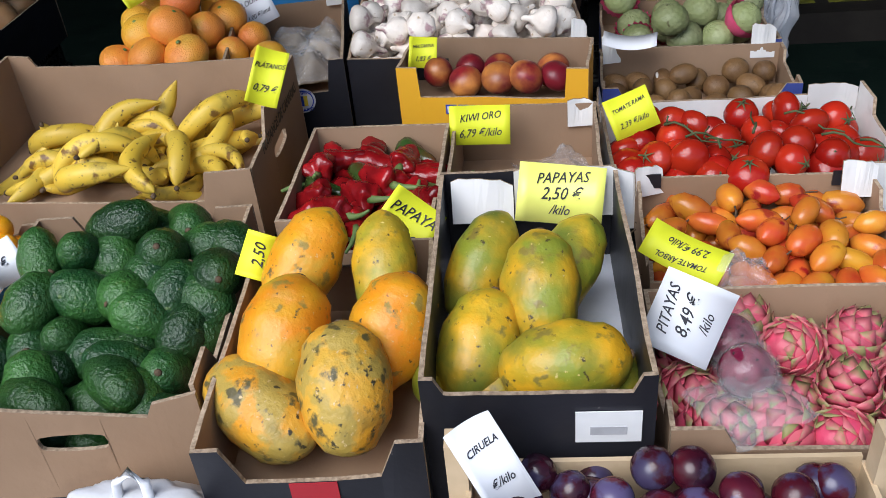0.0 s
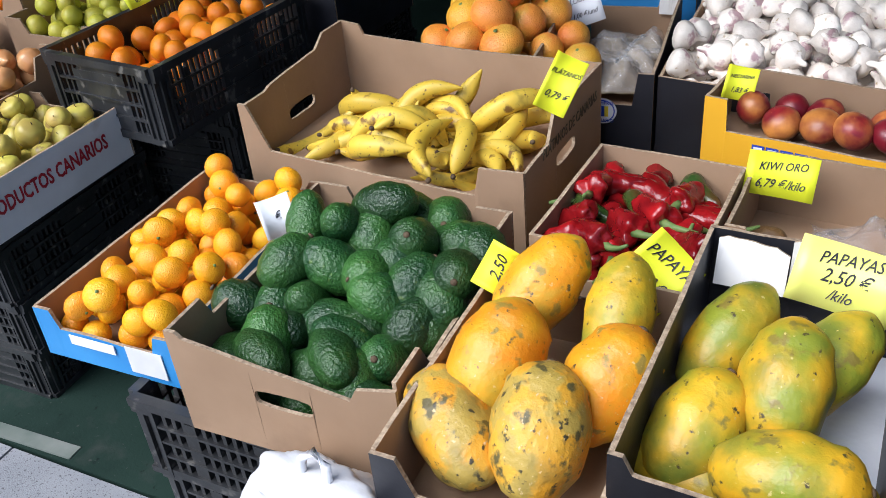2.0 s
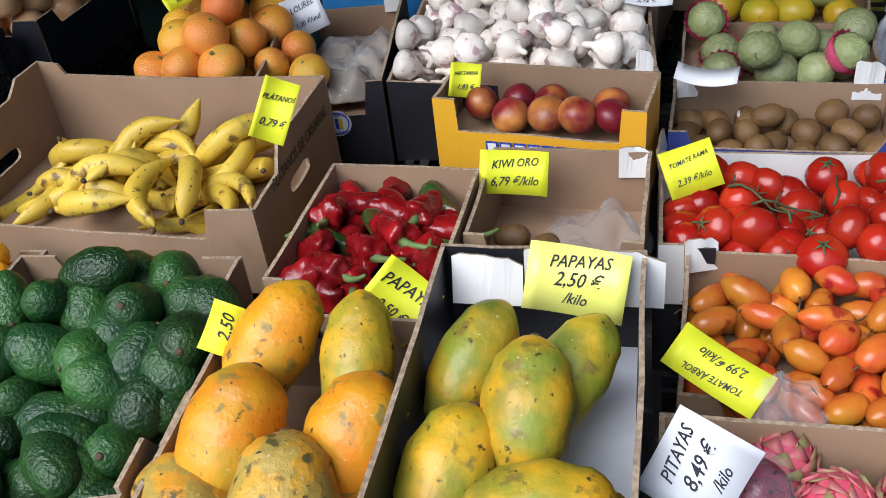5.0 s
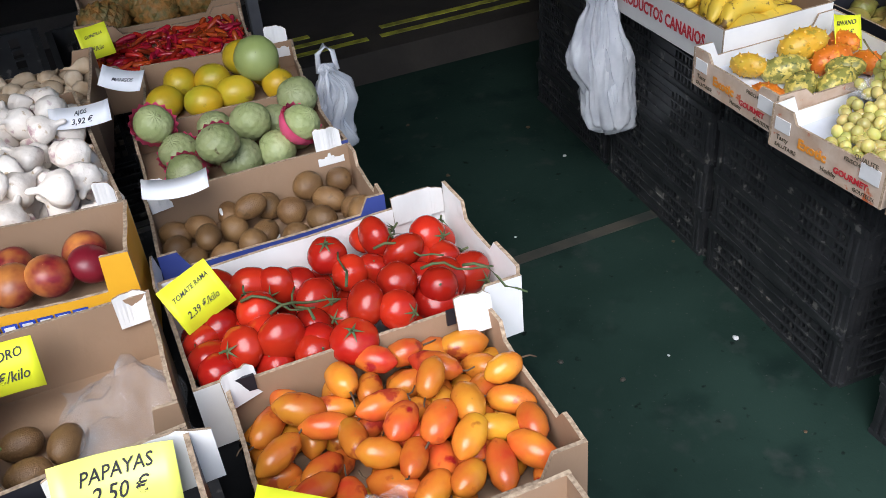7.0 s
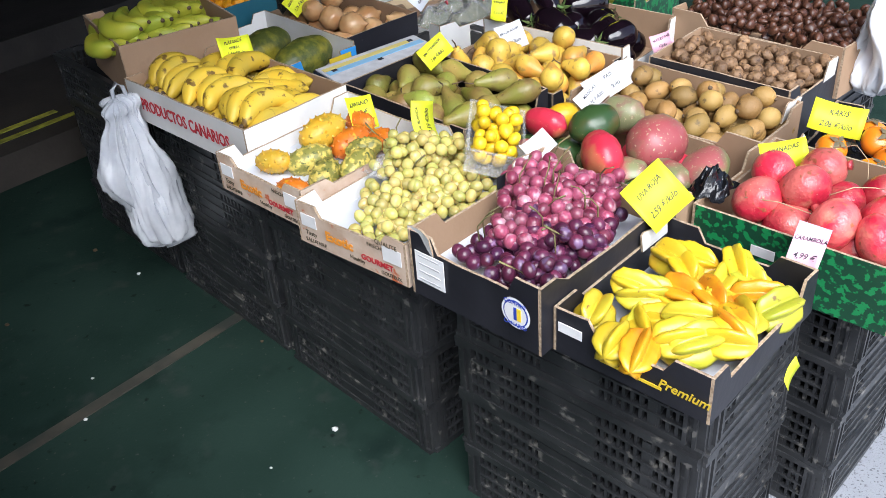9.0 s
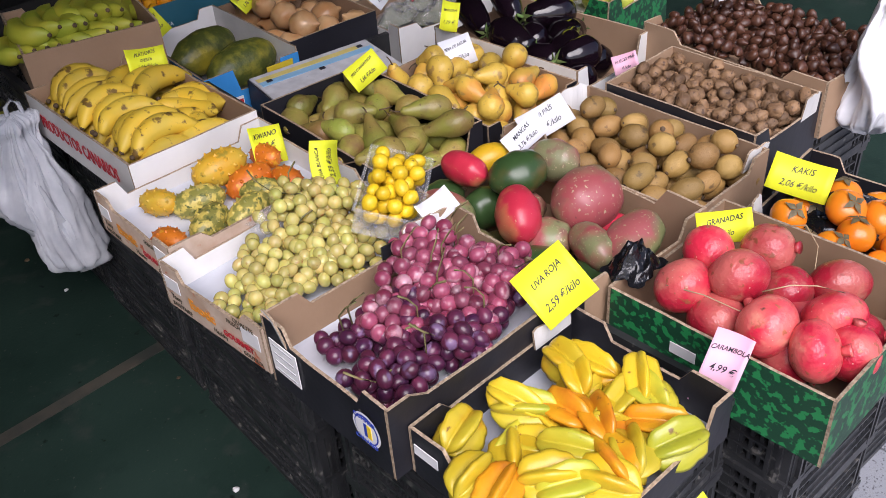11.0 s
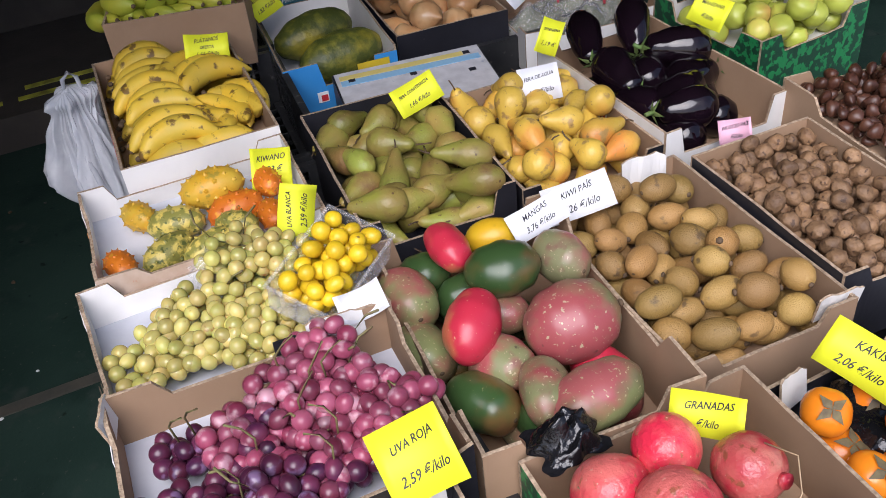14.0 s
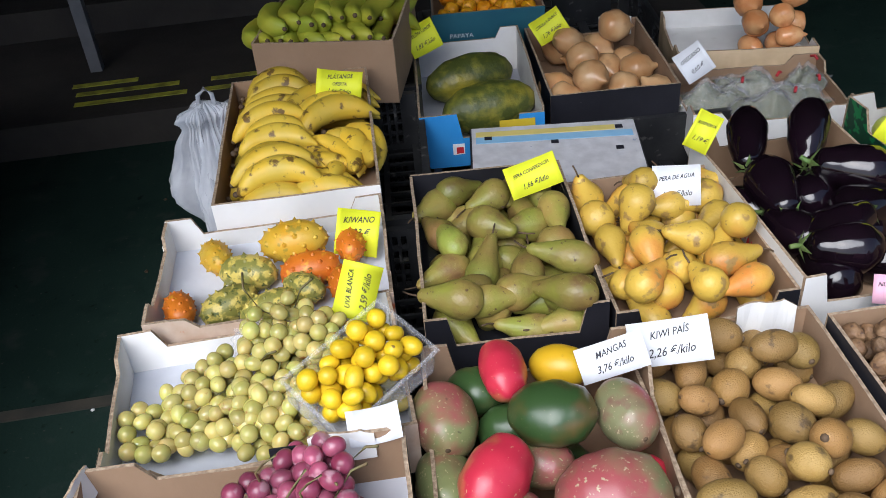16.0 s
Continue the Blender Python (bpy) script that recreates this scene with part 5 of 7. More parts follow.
for nm, me, q in (("base", CBASE, pose(0, 0, 0.008, 0, 0, 90) @ pose(0, 0.183, 0, 90, 0, 0)), ("wall", SHORTW, pose(0, -0.287, 0)), ("wall", SHORTW, pose(0, 0.287, 0, 0, 0, 180)), ("wall", LONGW, pose(-0.187, 0, 0, 0, 0, -90)), ("wall", LONGW, pose(0.187, 0, 0, 0, 0, 90))):
    part(nm, me, oc, m=q @ Matrix.Diagonal((1, 1, 1.3 if nm == "wall" else 1, 1)))
BOXES["orange_crate"] = (oc, 0.38, 0.57, 0.2, 0.05)

# ---- boxes on the stall across the aisle ----
carton("star_fruit_box", 1.421, 1.011, 11.7, 0.376, 0.311, 0.647, 0.744, BLACK, BLACK, LOWF, EARS, [(0, 1), (0.22, 1), (0.28, 0.7), (0.72, 0.7), (0.78, 1), (1, 1)], label="shallow black printed card box of star fruit", base=LINER, flaps=((0.22, 0.46, 0, 0.09, 0.035, -6),))
carton("red_grape_box", 1.359, 1.323, 11.1, 0.440, 0.323, 0.647, 0.795, BLACK, KRAFT, [(0, 1), (0.1, 1), (0.18, 0.85), (0.9, 0.85), (1, 1)], EARS, EARS, label="black card box of red grapes on white paper", fill=0.05, base=LINER, flaps=((0.2, 0.46, 0, 0.09, 0.05, -6), (-0.49, 0.3, 80, 0.07, 0.05, -8)))
carton("white_grape_box", 1.292, 1.666, 14.7, 0.457, 0.319, 0.647, 0.749, PRINTED, WHITE, EARS, LOWF, EARS, label="printed card box of white grapes on white paper", fill=0.02, base=LINER)
carton("horned_melon_box", 1.239, 1.990, 11.3, 0.429, 0.320, 0.647, 0.746, PRINTED, WHITE, EARS, LOWF, EARS, label="printed card box of horned melons on white paper", fill=0.025, base=LINER)
carton("ripe_banana_box", 1.198, 2.441, 11.1, 0.336, 0.568, 0.647, 0.762, WHITE, KRAFT, FLAT, EARS, FLAT, label="white printed card box of yellow bananas", fill=0.03)
carton("green_banana_box", 1.202, 2.970, -1.7, 0.364, 0.378, 0.647, 0.818, KRAFT, KRAFT, FLAT, EARS, FLAT, label="brown card box of unripe green bananas", fill=0.08)
carton("melon_box", 1.558, 2.962, 7.8, 0.315, 0.529, 0.502, 0.651, BLUE, WHITE, [(0, 1), (0.3, 1), (0.34, 0.55), (0.78, 0.55), (0.8, 0.9), (1, 0.9)], EARS, FLAT, label="blue printed card box with two green melons", base=LINER)
carton("pear_box", 1.656, 2.085, 8.9, 0.315, 0.476, 0.557, 0.721, BLACK, BLACK, LOWF, FLAT, FLAT, label="black card box heaped with green pears", fill=0.06)
carton("blush_pear_box", 1.976, 2.104, 11.2, 0.321, 0.427, 0.557, 0.702, BLACK, KRAFT, LOWF, FLAT, FLAT, label="black card box of yellow blush pears", fill=0.06)
carton("mango_box", 1.750, 1.502, 8.4, 0.344, 0.523, 0.557, 0.747, KRAFT, KRAFT, EARS, LOWF, EARS, label="brown card box of large mangoes", fill=0.02)
carton("fuzzy_kiwi_box", 2.065, 1.602, 11.4, 0.325, 0.496, 0.557, 0.707, KRAFT, KRAFT, EARS, FLAT, FLAT, label="brown card box full of kiwis", fill=0.05, flaps=((0.1, 0.46, 0, 0.10, 0.07, -6), (0.3, -0.46, 0, 0.09, 0.05, 8)))
carton("walnut_box", 2.368, 1.657, 10.7, 0.280, 0.421, 0.557, 0.724, BLACK, KRAFT, EARS, FLAT, FLAT, label="black card box of walnuts", fill=0.09, flaps=((0.2, -0.5, 0, 0.07, 0.06, 6),))
carton("chestnut_box", 2.692, 1.761, 7.1, 0.364, 0.553, 0.602, 0.750, KRAFT, KRAFT, EARS, EARS, EARS, label="brown card box of chestnuts", fill=0.10)
carton("aubergine_box", 2.271, 2.212, 13.9, 0.315, 0.511, 0.557, 0.725, WHITE, KRAFT, LOWF, EARS, FLAT, label="white printed card box of aubergines", fill=0.05)
carton("green_apple_box", 2.66, 2.47, 18, 0.36, 0.38, 0.502, 0.72, GREENCARD, WHITE, EARS, EARS, EARS, label="green and white card box of apples", fill=0.13)
carton("pomegranate_box", 1.888, 1.045, 11.8, 0.369, 0.420, 0.587, 0.731, GREENCARD, KRAFT, FLAT, EARS, FLAT, label="dark green printed card box of pomegranates", fill=0.03)
carton("persimmon_box", 2.245, 1.13, 15, 0.32, 0.36, 0.557, 0.70, KRAFT, BLACK, EARS, EARS, EARS, label="brown card box of persimmons on black plastic", fill=0.05, flaps=((-0.45, 0.42, 10, 0.06, 0.06, -8),))
carton("pale_onion_box", 1.901, 3.086, 8.8, 0.343, 0.461, 0.462, 0.623, BLACK, KRAFT, FLAT, EARS, FLAT, label="black card box of large pale onions", fill=0.05, flaps=((0.15, 0.46, 0, 0.10, 0.06, -8),))
BOXES["big_onion_box"] = BOXES["pale_onion_box"]
carton("herb_box", 2.32, 2.94, 5, 0.42, 0.31, 0.462, 0.59, WHITE, KRAFT, EARS, EARS, EARS, label="white card box of dried herbs in clear bags", fill=0.06)
carton("shallot_box", 2.33, 3.33, 2, 0.40, 0.32, 0.462, 0.58, WOODC, WHITE, FLAT, FLAT, EARS, label="pale wooden tray with small bulbs", fill=0.06)
carton("tomato_carton", 1.57, 3.46, 7, 0.34, 0.34, 0.502, 0.68, TEAL, KRAFT, FLAT, EARS, FLAT, label="teal printed card box of orange fruit", fill=0.10)
gb = tagged(new("upturned_box"), label="empty grey card tray turned upside down", category="fruit box", group="fruit boxes on the stall")
gb.matrix_basis = pose(1.775, 2.575, 0.502, 4, 0, 4)
part("body", Blocks().add(-0.205, 0.205, -0.125, 0.125, 0, 0.105).mesh("body", BLACK), gb)
part("bottom_sheet", Blocks().add(-0.2, 0.2, -0.12, 0.12, 0.105, 0.11).mesh("bottom_sheet", GREYCARD), gb)
part("blue_stripe", Blocks().add(-0.19, 0.19, 0.05, 0.075, 0.11, 0.1115).mesh("blue_stripe", mat("pale_blue_print", (0.2, 0.4, 0.6), (0.25, 0.45, 0.62), 20, 0.6)), gb)
part("yellow_stripe", Blocks().add(-0.19, 0.15, 0.08, 0.10, 0.11, 0.1115).mesh("yellow_stripe", mat("pale_yellow_print", (0.6, 0.5, 0.15), (0.55, 0.46, 0.14), 20, 0.6)), gb)
# no openings cut: black pads paint the dark inside the tray's holes
for x, y in ((-0.16, 0.07), (0, 0.04), (0.16, 0.09), (0.15, 0.0)):
    part("hole", Blocks().add(x - 0.009, x + 0.009, y - 0.007, y + 0.007, 0.111, 0.1125).mesh("hole", INK), gb)

# ---- printing on the boxes ----
lettering(BOXES["banana_box"][0], "PLÁTANOS DE CANARIAS", 0.03, on_right("banana_box", 0.06, 0.75) @ pose(0, 0, 0, 0, 0, 0), BROWNINK, squeeze=0.75)
lettering(BOXES["apple_box"][0], "PRODUCTOS CANARIOS", 0.052, on_right("apple_box", 0.02, 0.55), RED, bold=0.0012, squeeze=0.66)
lettering(BOXES["ripe_banana_box"][0], "PRODUCTOS CANARIOS", 0.05, on_left("ripe_banana_box", 0.0, 0.5), RED, bold=0.0012, squeeze=0.75)
lettering(BOXES["aubergine_box"][0], "PRODUCTOS CANARIOS", 0.05, on_left("aubergine_box", 0.0, 0.55), RED, bold=0.0012, squeeze=0.62)
lettering(BOXES["papaya_tray"][0], "FRUIT", 0.062, on_front("papaya_tray", 0.14, 0.2), WINK, bold=0.0015, squeeze=0.9, shear=0.1)
sticker("papaya_tray", on_front("papaya_tray", 0.30, 0.70), 0.072, 0.046, WINK)
sticker("papaya_tray", on_front("papaya_tray", 0.30, 0.68, 0.0035), 0.04, 0.012, GREYCARD, "barcode")
sticker("papaya_box", on_front("papaya_box", 0.0, 0.50), 0.055, 0.07, RED, "red_band")
for w, h, m, p in ((0.085, 0.034, WINK, 0.0035), (0.080, 0.029, BLUEINK, 0.0045)):
    v = [(w / 2 * math.cos(a), h / 2 * math.sin(a), 0) for a in (2 * math.pi * i / 28 for i in range(28))]
    part("oval_badge", mesh_of("oval_badge", v, [tuple(range(28))], m, False), BOXES["papaya_box"][0], m=on_front("papaya_box", 0.0, 0.46, p))
part("badge_bar", Blocks().add(-0.027, 0.027, -0.006, 0.006, 0, 0.0006).mesh("badge_bar", WINK), BOXES["papaya_box"][0], m=on_front("papaya_box", 0.0, 0.46, 0.0052))
sticker("papaya_box", on_front("papaya_box", 0.32, 0.35), 0.065, 0.04, WINK)
sticker("mandarin_box", on_front("mandarin_box", 0.28, 0.4), 0.07, 0.05, WINK)
sticker("mandarin_box", on_front("mandarin_box", -0.1, 0.5), 0.09, 0.018, WINK, "brand_bar")
for i in range(8):
    for k, (grow, ink) in enumerate(((0.0, BLUEINK), (-0.0035, WINK))):
        x = -0.0875 + i * 0.025
        part("letter_block", Blocks().add(x - 0.011 - grow, x + 0.011 + grow, -0.010 - grow, 0.010 + grow, 0, 0.0006).mesh("letter_block", ink), BOXES["nectarine_box"][0], m=on_front("nectarine_box", 0.02, 0.58, 0.0025 + 0.001 * k))
for bx, wh, r in (("bay_leaf_box", on_front("bay_leaf_box", 0.12, 0.55), 0.028), ("red_grape_box", on_left("red_grape_box", -0.33, 0.5), 0.033)):
    disc(bx, wh, r, WINK)
    disc(bx, wh @ pose(0, 0, 0.0006), r * 0.86, BLUEINK, "badge_ring")
    disc(bx, wh @ pose(0, 0, 0.0012), r * 0.78, WINK, "badge_field")
    part("badge_bar", Blocks().add(-r * 0.1, r * 0.12, -r * 0.4, r * 0.4, 0.0008, 0.0032).mesh("badge_bar", BLUEINK), BOXES[bx][0], m=wh)
    part("badge_bar", Blocks().add(r * 0.12, r * 0.4, -r * 0.4, r * 0.4, 0.0008, 0.0032).mesh("badge_bar", GOLDINK), BOXES[bx][0], m=wh)
lettering(BOXES["red_grape_box"][0], "COMPRO", 0.012, on_left("red_grape_box", -0.33, 0.66, 0.006), BLUEINK)
lettering(BOXES["red_grape_box"][0], "CANARIO", 0.012, on_left("red_grape_box", -0.33, 0.34, 0.006), BLUEINK)
lettering(BOXES["bay_leaf_box"][0], "COMPRO", 0.010, on_front("bay_leaf_box", 0.12, 0.65, 0.006), BLUEINK)
lettering(BOXES["bay_leaf_box"][0], "CANARIO", 0.010, on_front("bay_leaf_box", 0.12, 0.44, 0.006), BLUEINK)
sticker("red_grape_box", on_left("red_grape_box", 0.33, 0.5), 0.075, 0.07, WINK)
for i in range(4):
    sticker("red_grape_box", on_left("red_grape_box", 0.33, 0.32 + i * 0.12, 0.0038), 0.055, 0.002, GREYCARD, "print_line")
lettering(BOXES["star_fruit_box"][0], "Premium", 0.026, on_left("star_fruit_box", -0.34, 0.42), GOLDINK, bold=0.0004, shear=0.3)
sticker("star_fruit_box", on_left("star_fruit_box", -0.02, 0.3), 0.12, 0.006, GOLDINK, "brand_bar")
disc("star_fruit_box", on_left("star_fruit_box", 0.0, 0.5, 0.0035), 0.009, GOLDINK, "brand_mark")
sticker("star_fruit_box", on_left("star_fruit_box", 0.38, 0.62), 0.05, 0.02, WINK)
for bx in ("white_grape_box", "horned_melon_box"):
    lettering(BOXES[bx][0], "GOURMET", 0.019, on_left(bx, -0.24, 0.3), RED, bold=0.0005)
    lettering(BOXES[bx][0], "Exotic", 0.032, on_left(bx, 0.10, 0.42), ORANGEINK, bold=0.0012)
    for word, size, u, z, ink in (("Healthy", 0.014, -0.06, 0.17, BROWNINK), ("FRISCHE", 0.013, -0.24, 0.68, BROWNINK), ("Tasty", 0.016, 0.37, 0.32, BROWNINK), ("SALUTAIRE", 0.013, 0.33, 0.14, BROWNINK), ("GOUTEUX", 0.012, -0.36, 0.12, BROWNINK)):
        lettering(BOXES[bx][0], word, size, on_left(bx, u, z), ink)
    sticker(bx, on_left(bx, 0.38, 0.62), 0.045, 0.03, WINK)
    sticker(bx, on_left(bx, -0.38, 0.62), 0.05, 0.035, WINK)
lettering(BOXES["white_grape_box"][0], "QUALITE", 0.015, on_left("white_grape_box", -0.34, 0.85, 0.0045), BROWNINK)
sticker("tamarillo_box", on_front("tamarillo_box", 0.18, 0.3), 0.085, 0.03, WINK)
sticker("pomegranate_box", on_left("pomegranate_box", 0.12, 0.6), 0.05, 0.022, WINK, "brand_bar")
sticker("melon_box", on_front("melon_box", -0.2, 0.35), 0.03, 0.03, WINK, "bird_shape")
sticker("melon_box", on_front("melon_box", -0.19, 0.33, 0.0035), 0.018, 0.018, RED, "bird_shape")
sticker("melon_box", on_front("melon_box", 0.28, 0.72), 0.09, 0.03, GOLDINK, "yellow_tab")
lettering(BOXES["grapefruit_box"][0], "PAPAYA", 0.016, on_front("grapefruit_box", -0.25, 0.4), WINK)
lettering(BOXES["tomato_carton"][0], "PAPAYA", 0.02, on_front("tomato_carton", -0.25, 0.6), WINK)

# ---- fruit laid by hand ----
L1, L2, L3 = (-0.26, 0.75, 0.6), (0.1, 0.7, 0.75), (0.62, -0.45, 0.05)
place(["papaya", "papayag", "papaya", "papaya", "papayab", "papayab"], [(-0.526, 0.586, 0.985), (-0.411, 0.594, 0.985), (-0.501, 0.46, 0.965), (-0.375, 0.508, 0.955), (-0.395, 0.40, 0.955), (-0.500, 0.372, 0.925)],
      [(0.25, 0.75, 0.6), L1, (0.05, 0.75, 0.6), (0.2, 0.7, 0.7), (-0.3, 0.75, 0.6), (-0.85, 0.45, 0.15)])
place("papayag", [(-0.292, 0.648, 0.97), (-0.18, 0.662, 0.97), (-0.197, 0.584, 0.99), (-0.259, 0.503, 0.955), (-0.147, 0.482, 0.965), (-0.262, 0.478, 0.905), (-0.125, 0.505, 0.915)],
      [(0.2, 0.8, 0.5), (0.25, 0.8, 0.4), (-0.15, 0.75, 0.6), (0.1, 0.8, 0.5), (0.95, 0.3, 0.1), (0.95, -0.1, 0), (0.95, 0.25, 0)])
AV = [(-0.3, 0.5, 0.7), (0.3, -0.5, 0.6), (0.9, 0.3, 0.3), (-0.8, 0.4, 0.2), (0.5, -0.7, 0.4), (0.2, 0.8, 0.5), (-0.7, -0.3, 0.5)]
place("avocado", [(-0.939, 0.546, 0.96), (-0.889, 0.578, 0.96), (-0.847, 0.63, 0.985), (-0.822, 0.68, 0.94), (-0.785, 0.701, 0.94), (-0.901, 0.469, 0.949), (-0.845, 0.509, 0.94), (-0.838, 0.587, 0.94), (-0.766, 0.603, 0.96), (-0.724, 0.656, 0.94), (-0.686, 0.664, 0.94), (-0.787, 0.523, 0.939), (-0.772, 0.566, 0.94), (-0.94, 0.401, 0.894), (-0.889, 0.427, 0.889), (-0.852, 0.459, 0.901)], AV, 1.1, seed=3)
place("avocado", [(-0.744, 0.499, 0.93), (-0.72, 0.544, 0.937), (-0.668, 0.585, 0.95), (-0.676, 0.551, 0.93), (-0.801, 0.446, 0.891), (-0.839, 0.412, 0.88), (-0.841, 0.365, 0.895), (-0.732, 0.422, 0.905), (-0.684, 0.499, 0.907), (-0.889, 0.338, 0.865), (-0.824, 0.348, 0.855), (-0.758, 0.376, 0.87), (-0.688, 0.441, 0.88), (-0.691, 0.382, 0.88), (-0.75, 0.37, 0.85)], AV[::-1], 1.1, seed=4)
pile("avocado_box", "avocado", 26, 2, "flat")
place("banana", [(-1.285, 0.875, 0.895), (-1.235, 0.921, 0.895), (-1.250, 1.015, 0.885), (-1.180, 0.874, 0.895), (-1.152, 0.923, 0.915), (-1.110, 0.918, 0.895), (-1.099, 1.013, 0.915), (-0.966, 0.899, 0.930), (-1.046, 1.040, 0.930), (-0.991, 1.020, 0.915), (-0.960, 1.030, 0.895), (-0.951, 1.090, 0.915), (-0.908, 1.085, 0.920), (-1.048, 0.899, 0.895), (-0.928, 0.913, 0.895), (-0.976, 0.946, 0.895), (-1.071, 0.864, 0.910)],
      [(0.3, 1, 0.2), (0.5, 0.9, 0.3), (1, 0.2, 0.2), (1, -0.3, 0), (0.5, 0.9, 0.4), (1, 0.5, 0.2), (0.6, 0.8, 0.6), (-0.4, 0.9, 0.2), (0.2, 1, 0.9), (0.1, 1, 0.5), (0.3, 1, 0.4), (0.7, 0.8, 0.3), (0.9, 0.6, 0.2), (1, -0.1, 0.1), (1, -0.3, 0.1), (-0.6, 0.8, 0), (1, -0.2, 0.4)], 1.15)
pile("banana_box", "banana", 30, 8, "flat", region=(-0.72, 0.72, -0.6, 0.6))
place(["mango", "mangoy", "mangog", "mangod", "mangop", "mango", "mangop", "mangod", "mangog", "mangod", "mango", "mangog"],
      [(1.673, 1.684, 0.745), (1.760, 1.719, 0.720), (1.585, 1.623, 0.700), (1.746, 1.590, 0.750), (1.851, 1.605, 0.735), (1.668, 1.484, 0.735), (1.825, 1.463, 0.720), (1.627, 1.703, 0.680), (1.729, 1.558, 0.680), (1.686, 1.629, 0.670), (1.862, 1.560, 0.650), (1.593, 1.533, 0.655)],
      [(0.16, -0.99, 0.12), (0.97, -0.22, 0.12), (0.16, -0.99, 0.12), (0.99, -0.12, 0.12), (0.37, -0.93, 0.12), (0.46, 0.89, 0.12), (1.00, 0.10, 0.12), (0.98, -0.21, 0.12), (0.93, -0.36, 0.12), (1.00, -0.03, 0.12), (0.96, 0.27, 0.12), (0.25, -0.97, 0.12)], [1.02, 1.1, 1.18, 1.14, 1.04, 1.12, 1.46, 0.95, 0.95, 0.95, 0.85, 1.12])
place(["mangop", "mangog", "mangod", "mangop", "mangod", "mango"],
      [(1.745, 1.347, 0.705), (1.808, 1.308, 0.715), (1.656, 1.383, 0.670), (1.699, 1.441, 0.690), (1.747, 1.322, 0.660), (1.855, 1.410, 0.655)],
      [(-0.19, -0.98, 0.12), (0.95, 0.31, 0.12), (0.54, -0.84, 0.12), (0.54, -0.84, 0.12), (0.79, -0.61, 0.12), (0.65, -0.76, 0.12)], [1.12, 1.28, 1.12, 1.05, 1.0, 0.9])
pile("mango_box", "mangod", 7, 5, "flat", mix=("mangop", 0.4))
place("pomegranate", [(1.85, 1.16, 0.755), (1.936, 1.102, 0.755), (1.765, 1.133, 0.735), (1.828, 1.07, 0.765), (1.782, 1.065, 0.70), (1.796, 0.976, 0.735), (1.903, 0.931, 0.73), (1.815, 0.895, 0.73), (1.926, 1.045, 0.70), (2.0, 0.995, 0.71), (1.878, 0.872, 0.71), (1.82, 0.94, 0.68), (1.9, 1.0, 0.665), (1.96, 0.92, 0.665), (1.82, 1.0, 0.665)],
      [(-0.2, -0.6, -0.5), (0.4, -0.7, 0.3), (0.1, -0.7, -0.6), (-0.3, -0.7, -0.4), (0.3, 0.2, 0.9), (0.2, -0.6, -0.3)], 0.97)
place("kaki", [(2.10, 1.19, 0.71), (2.115, 1.095, 0.68), (2.172, 1.088, 0.69), (2.205, 1.14, 0.71), (2.27, 1.10, 0.68), (2.28, 1.2, 0.68), (2.2, 1.22, 0.665), (2.22, 1.02, 0.67)], [(-0.2, -0.55, 0.8), (0.1, -0.5, 0.9), (0.1, 0.1, 1)])
pile("persimmon_box", "kaki", 8, 3, "up")
place("melon", [(1.545, 3.005, 0.60), (1.605, 2.83, 0.60)], [(0.9, 0.4, 0.05), (0.95, 0.35, 0.03)], 0.98)
place("eggplant", [(2.164, 2.376, 0.74), (2.29, 2.383, 0.745), (2.194, 2.23, 0.71), (2.277, 2.248, 0.69), (2.288, 2.11, 0.70), (2.35, 2.265, 0.73), (2.351, 2.185, 0.69), (2.28, 2.05, 0.70), (2.218, 2.127, 0.68)],
      [(-0.1, -0.8, -0.3), (-0.2, -0.8, -0.5), (0.2, -0.9, -0.2), (0.4, 0.7, 0), (0.7, 0.5, 0.1), (-0.95, 0.2, 0.1), (0.8, 0.3, 0), (-1, 0, 0.05), (-0.6, 0.8, 0)])
pile("aubergine_box", "eggplant", 6, 4, "flat")
TM = [(0, -0.35, 0.9), (0.9, 0.3, 0.1), (-0.4, 0.6, 0.5), (0.6, -0.6, 0.2), (-0.3, 0.9, -0.1), (-0.5, -0.6, 0.5), (0.9, 0.1, -0.4)]
place("tomato", [(0.029, 1.286, 0.895), (0.108, 1.312, 0.895), (0.145, 1.254, 0.90), (0.189, 1.295, 0.895), (-0.093, 1.256, 0.88), (-0.023, 1.255, 0.87), (0.059, 1.251, 0.88), (0.101, 1.266, 0.86), (0.206, 1.261, 0.865), (-0.083, 1.181, 0.895), (0.004, 1.193, 0.885), (0.124, 1.181, 0.90), (0.198, 1.211, 0.865), (-0.141, 1.185, 0.875), (0.178, 1.168, 0.865)], TM, seed=6)
place("tomato", [(0.073, 1.138, 0.905), (-0.107, 1.116, 0.885), (-0.05, 1.118, 0.89), (0.116, 1.118, 0.90), (-0.158, 1.127, 0.865), (-0.005, 1.151, 0.865), (0.048, 1.086, 0.885), (-0.067, 1.107, 0.85), (0.041, 1.166, 0.865), (-0.008, 1.103, 0.865), (0.161, 1.211, 0.87), (-0.165, 1.169, 0.865)], TM[::-1], seed=7)
pile("tomato_box", "tomato", 30, 3, "any")
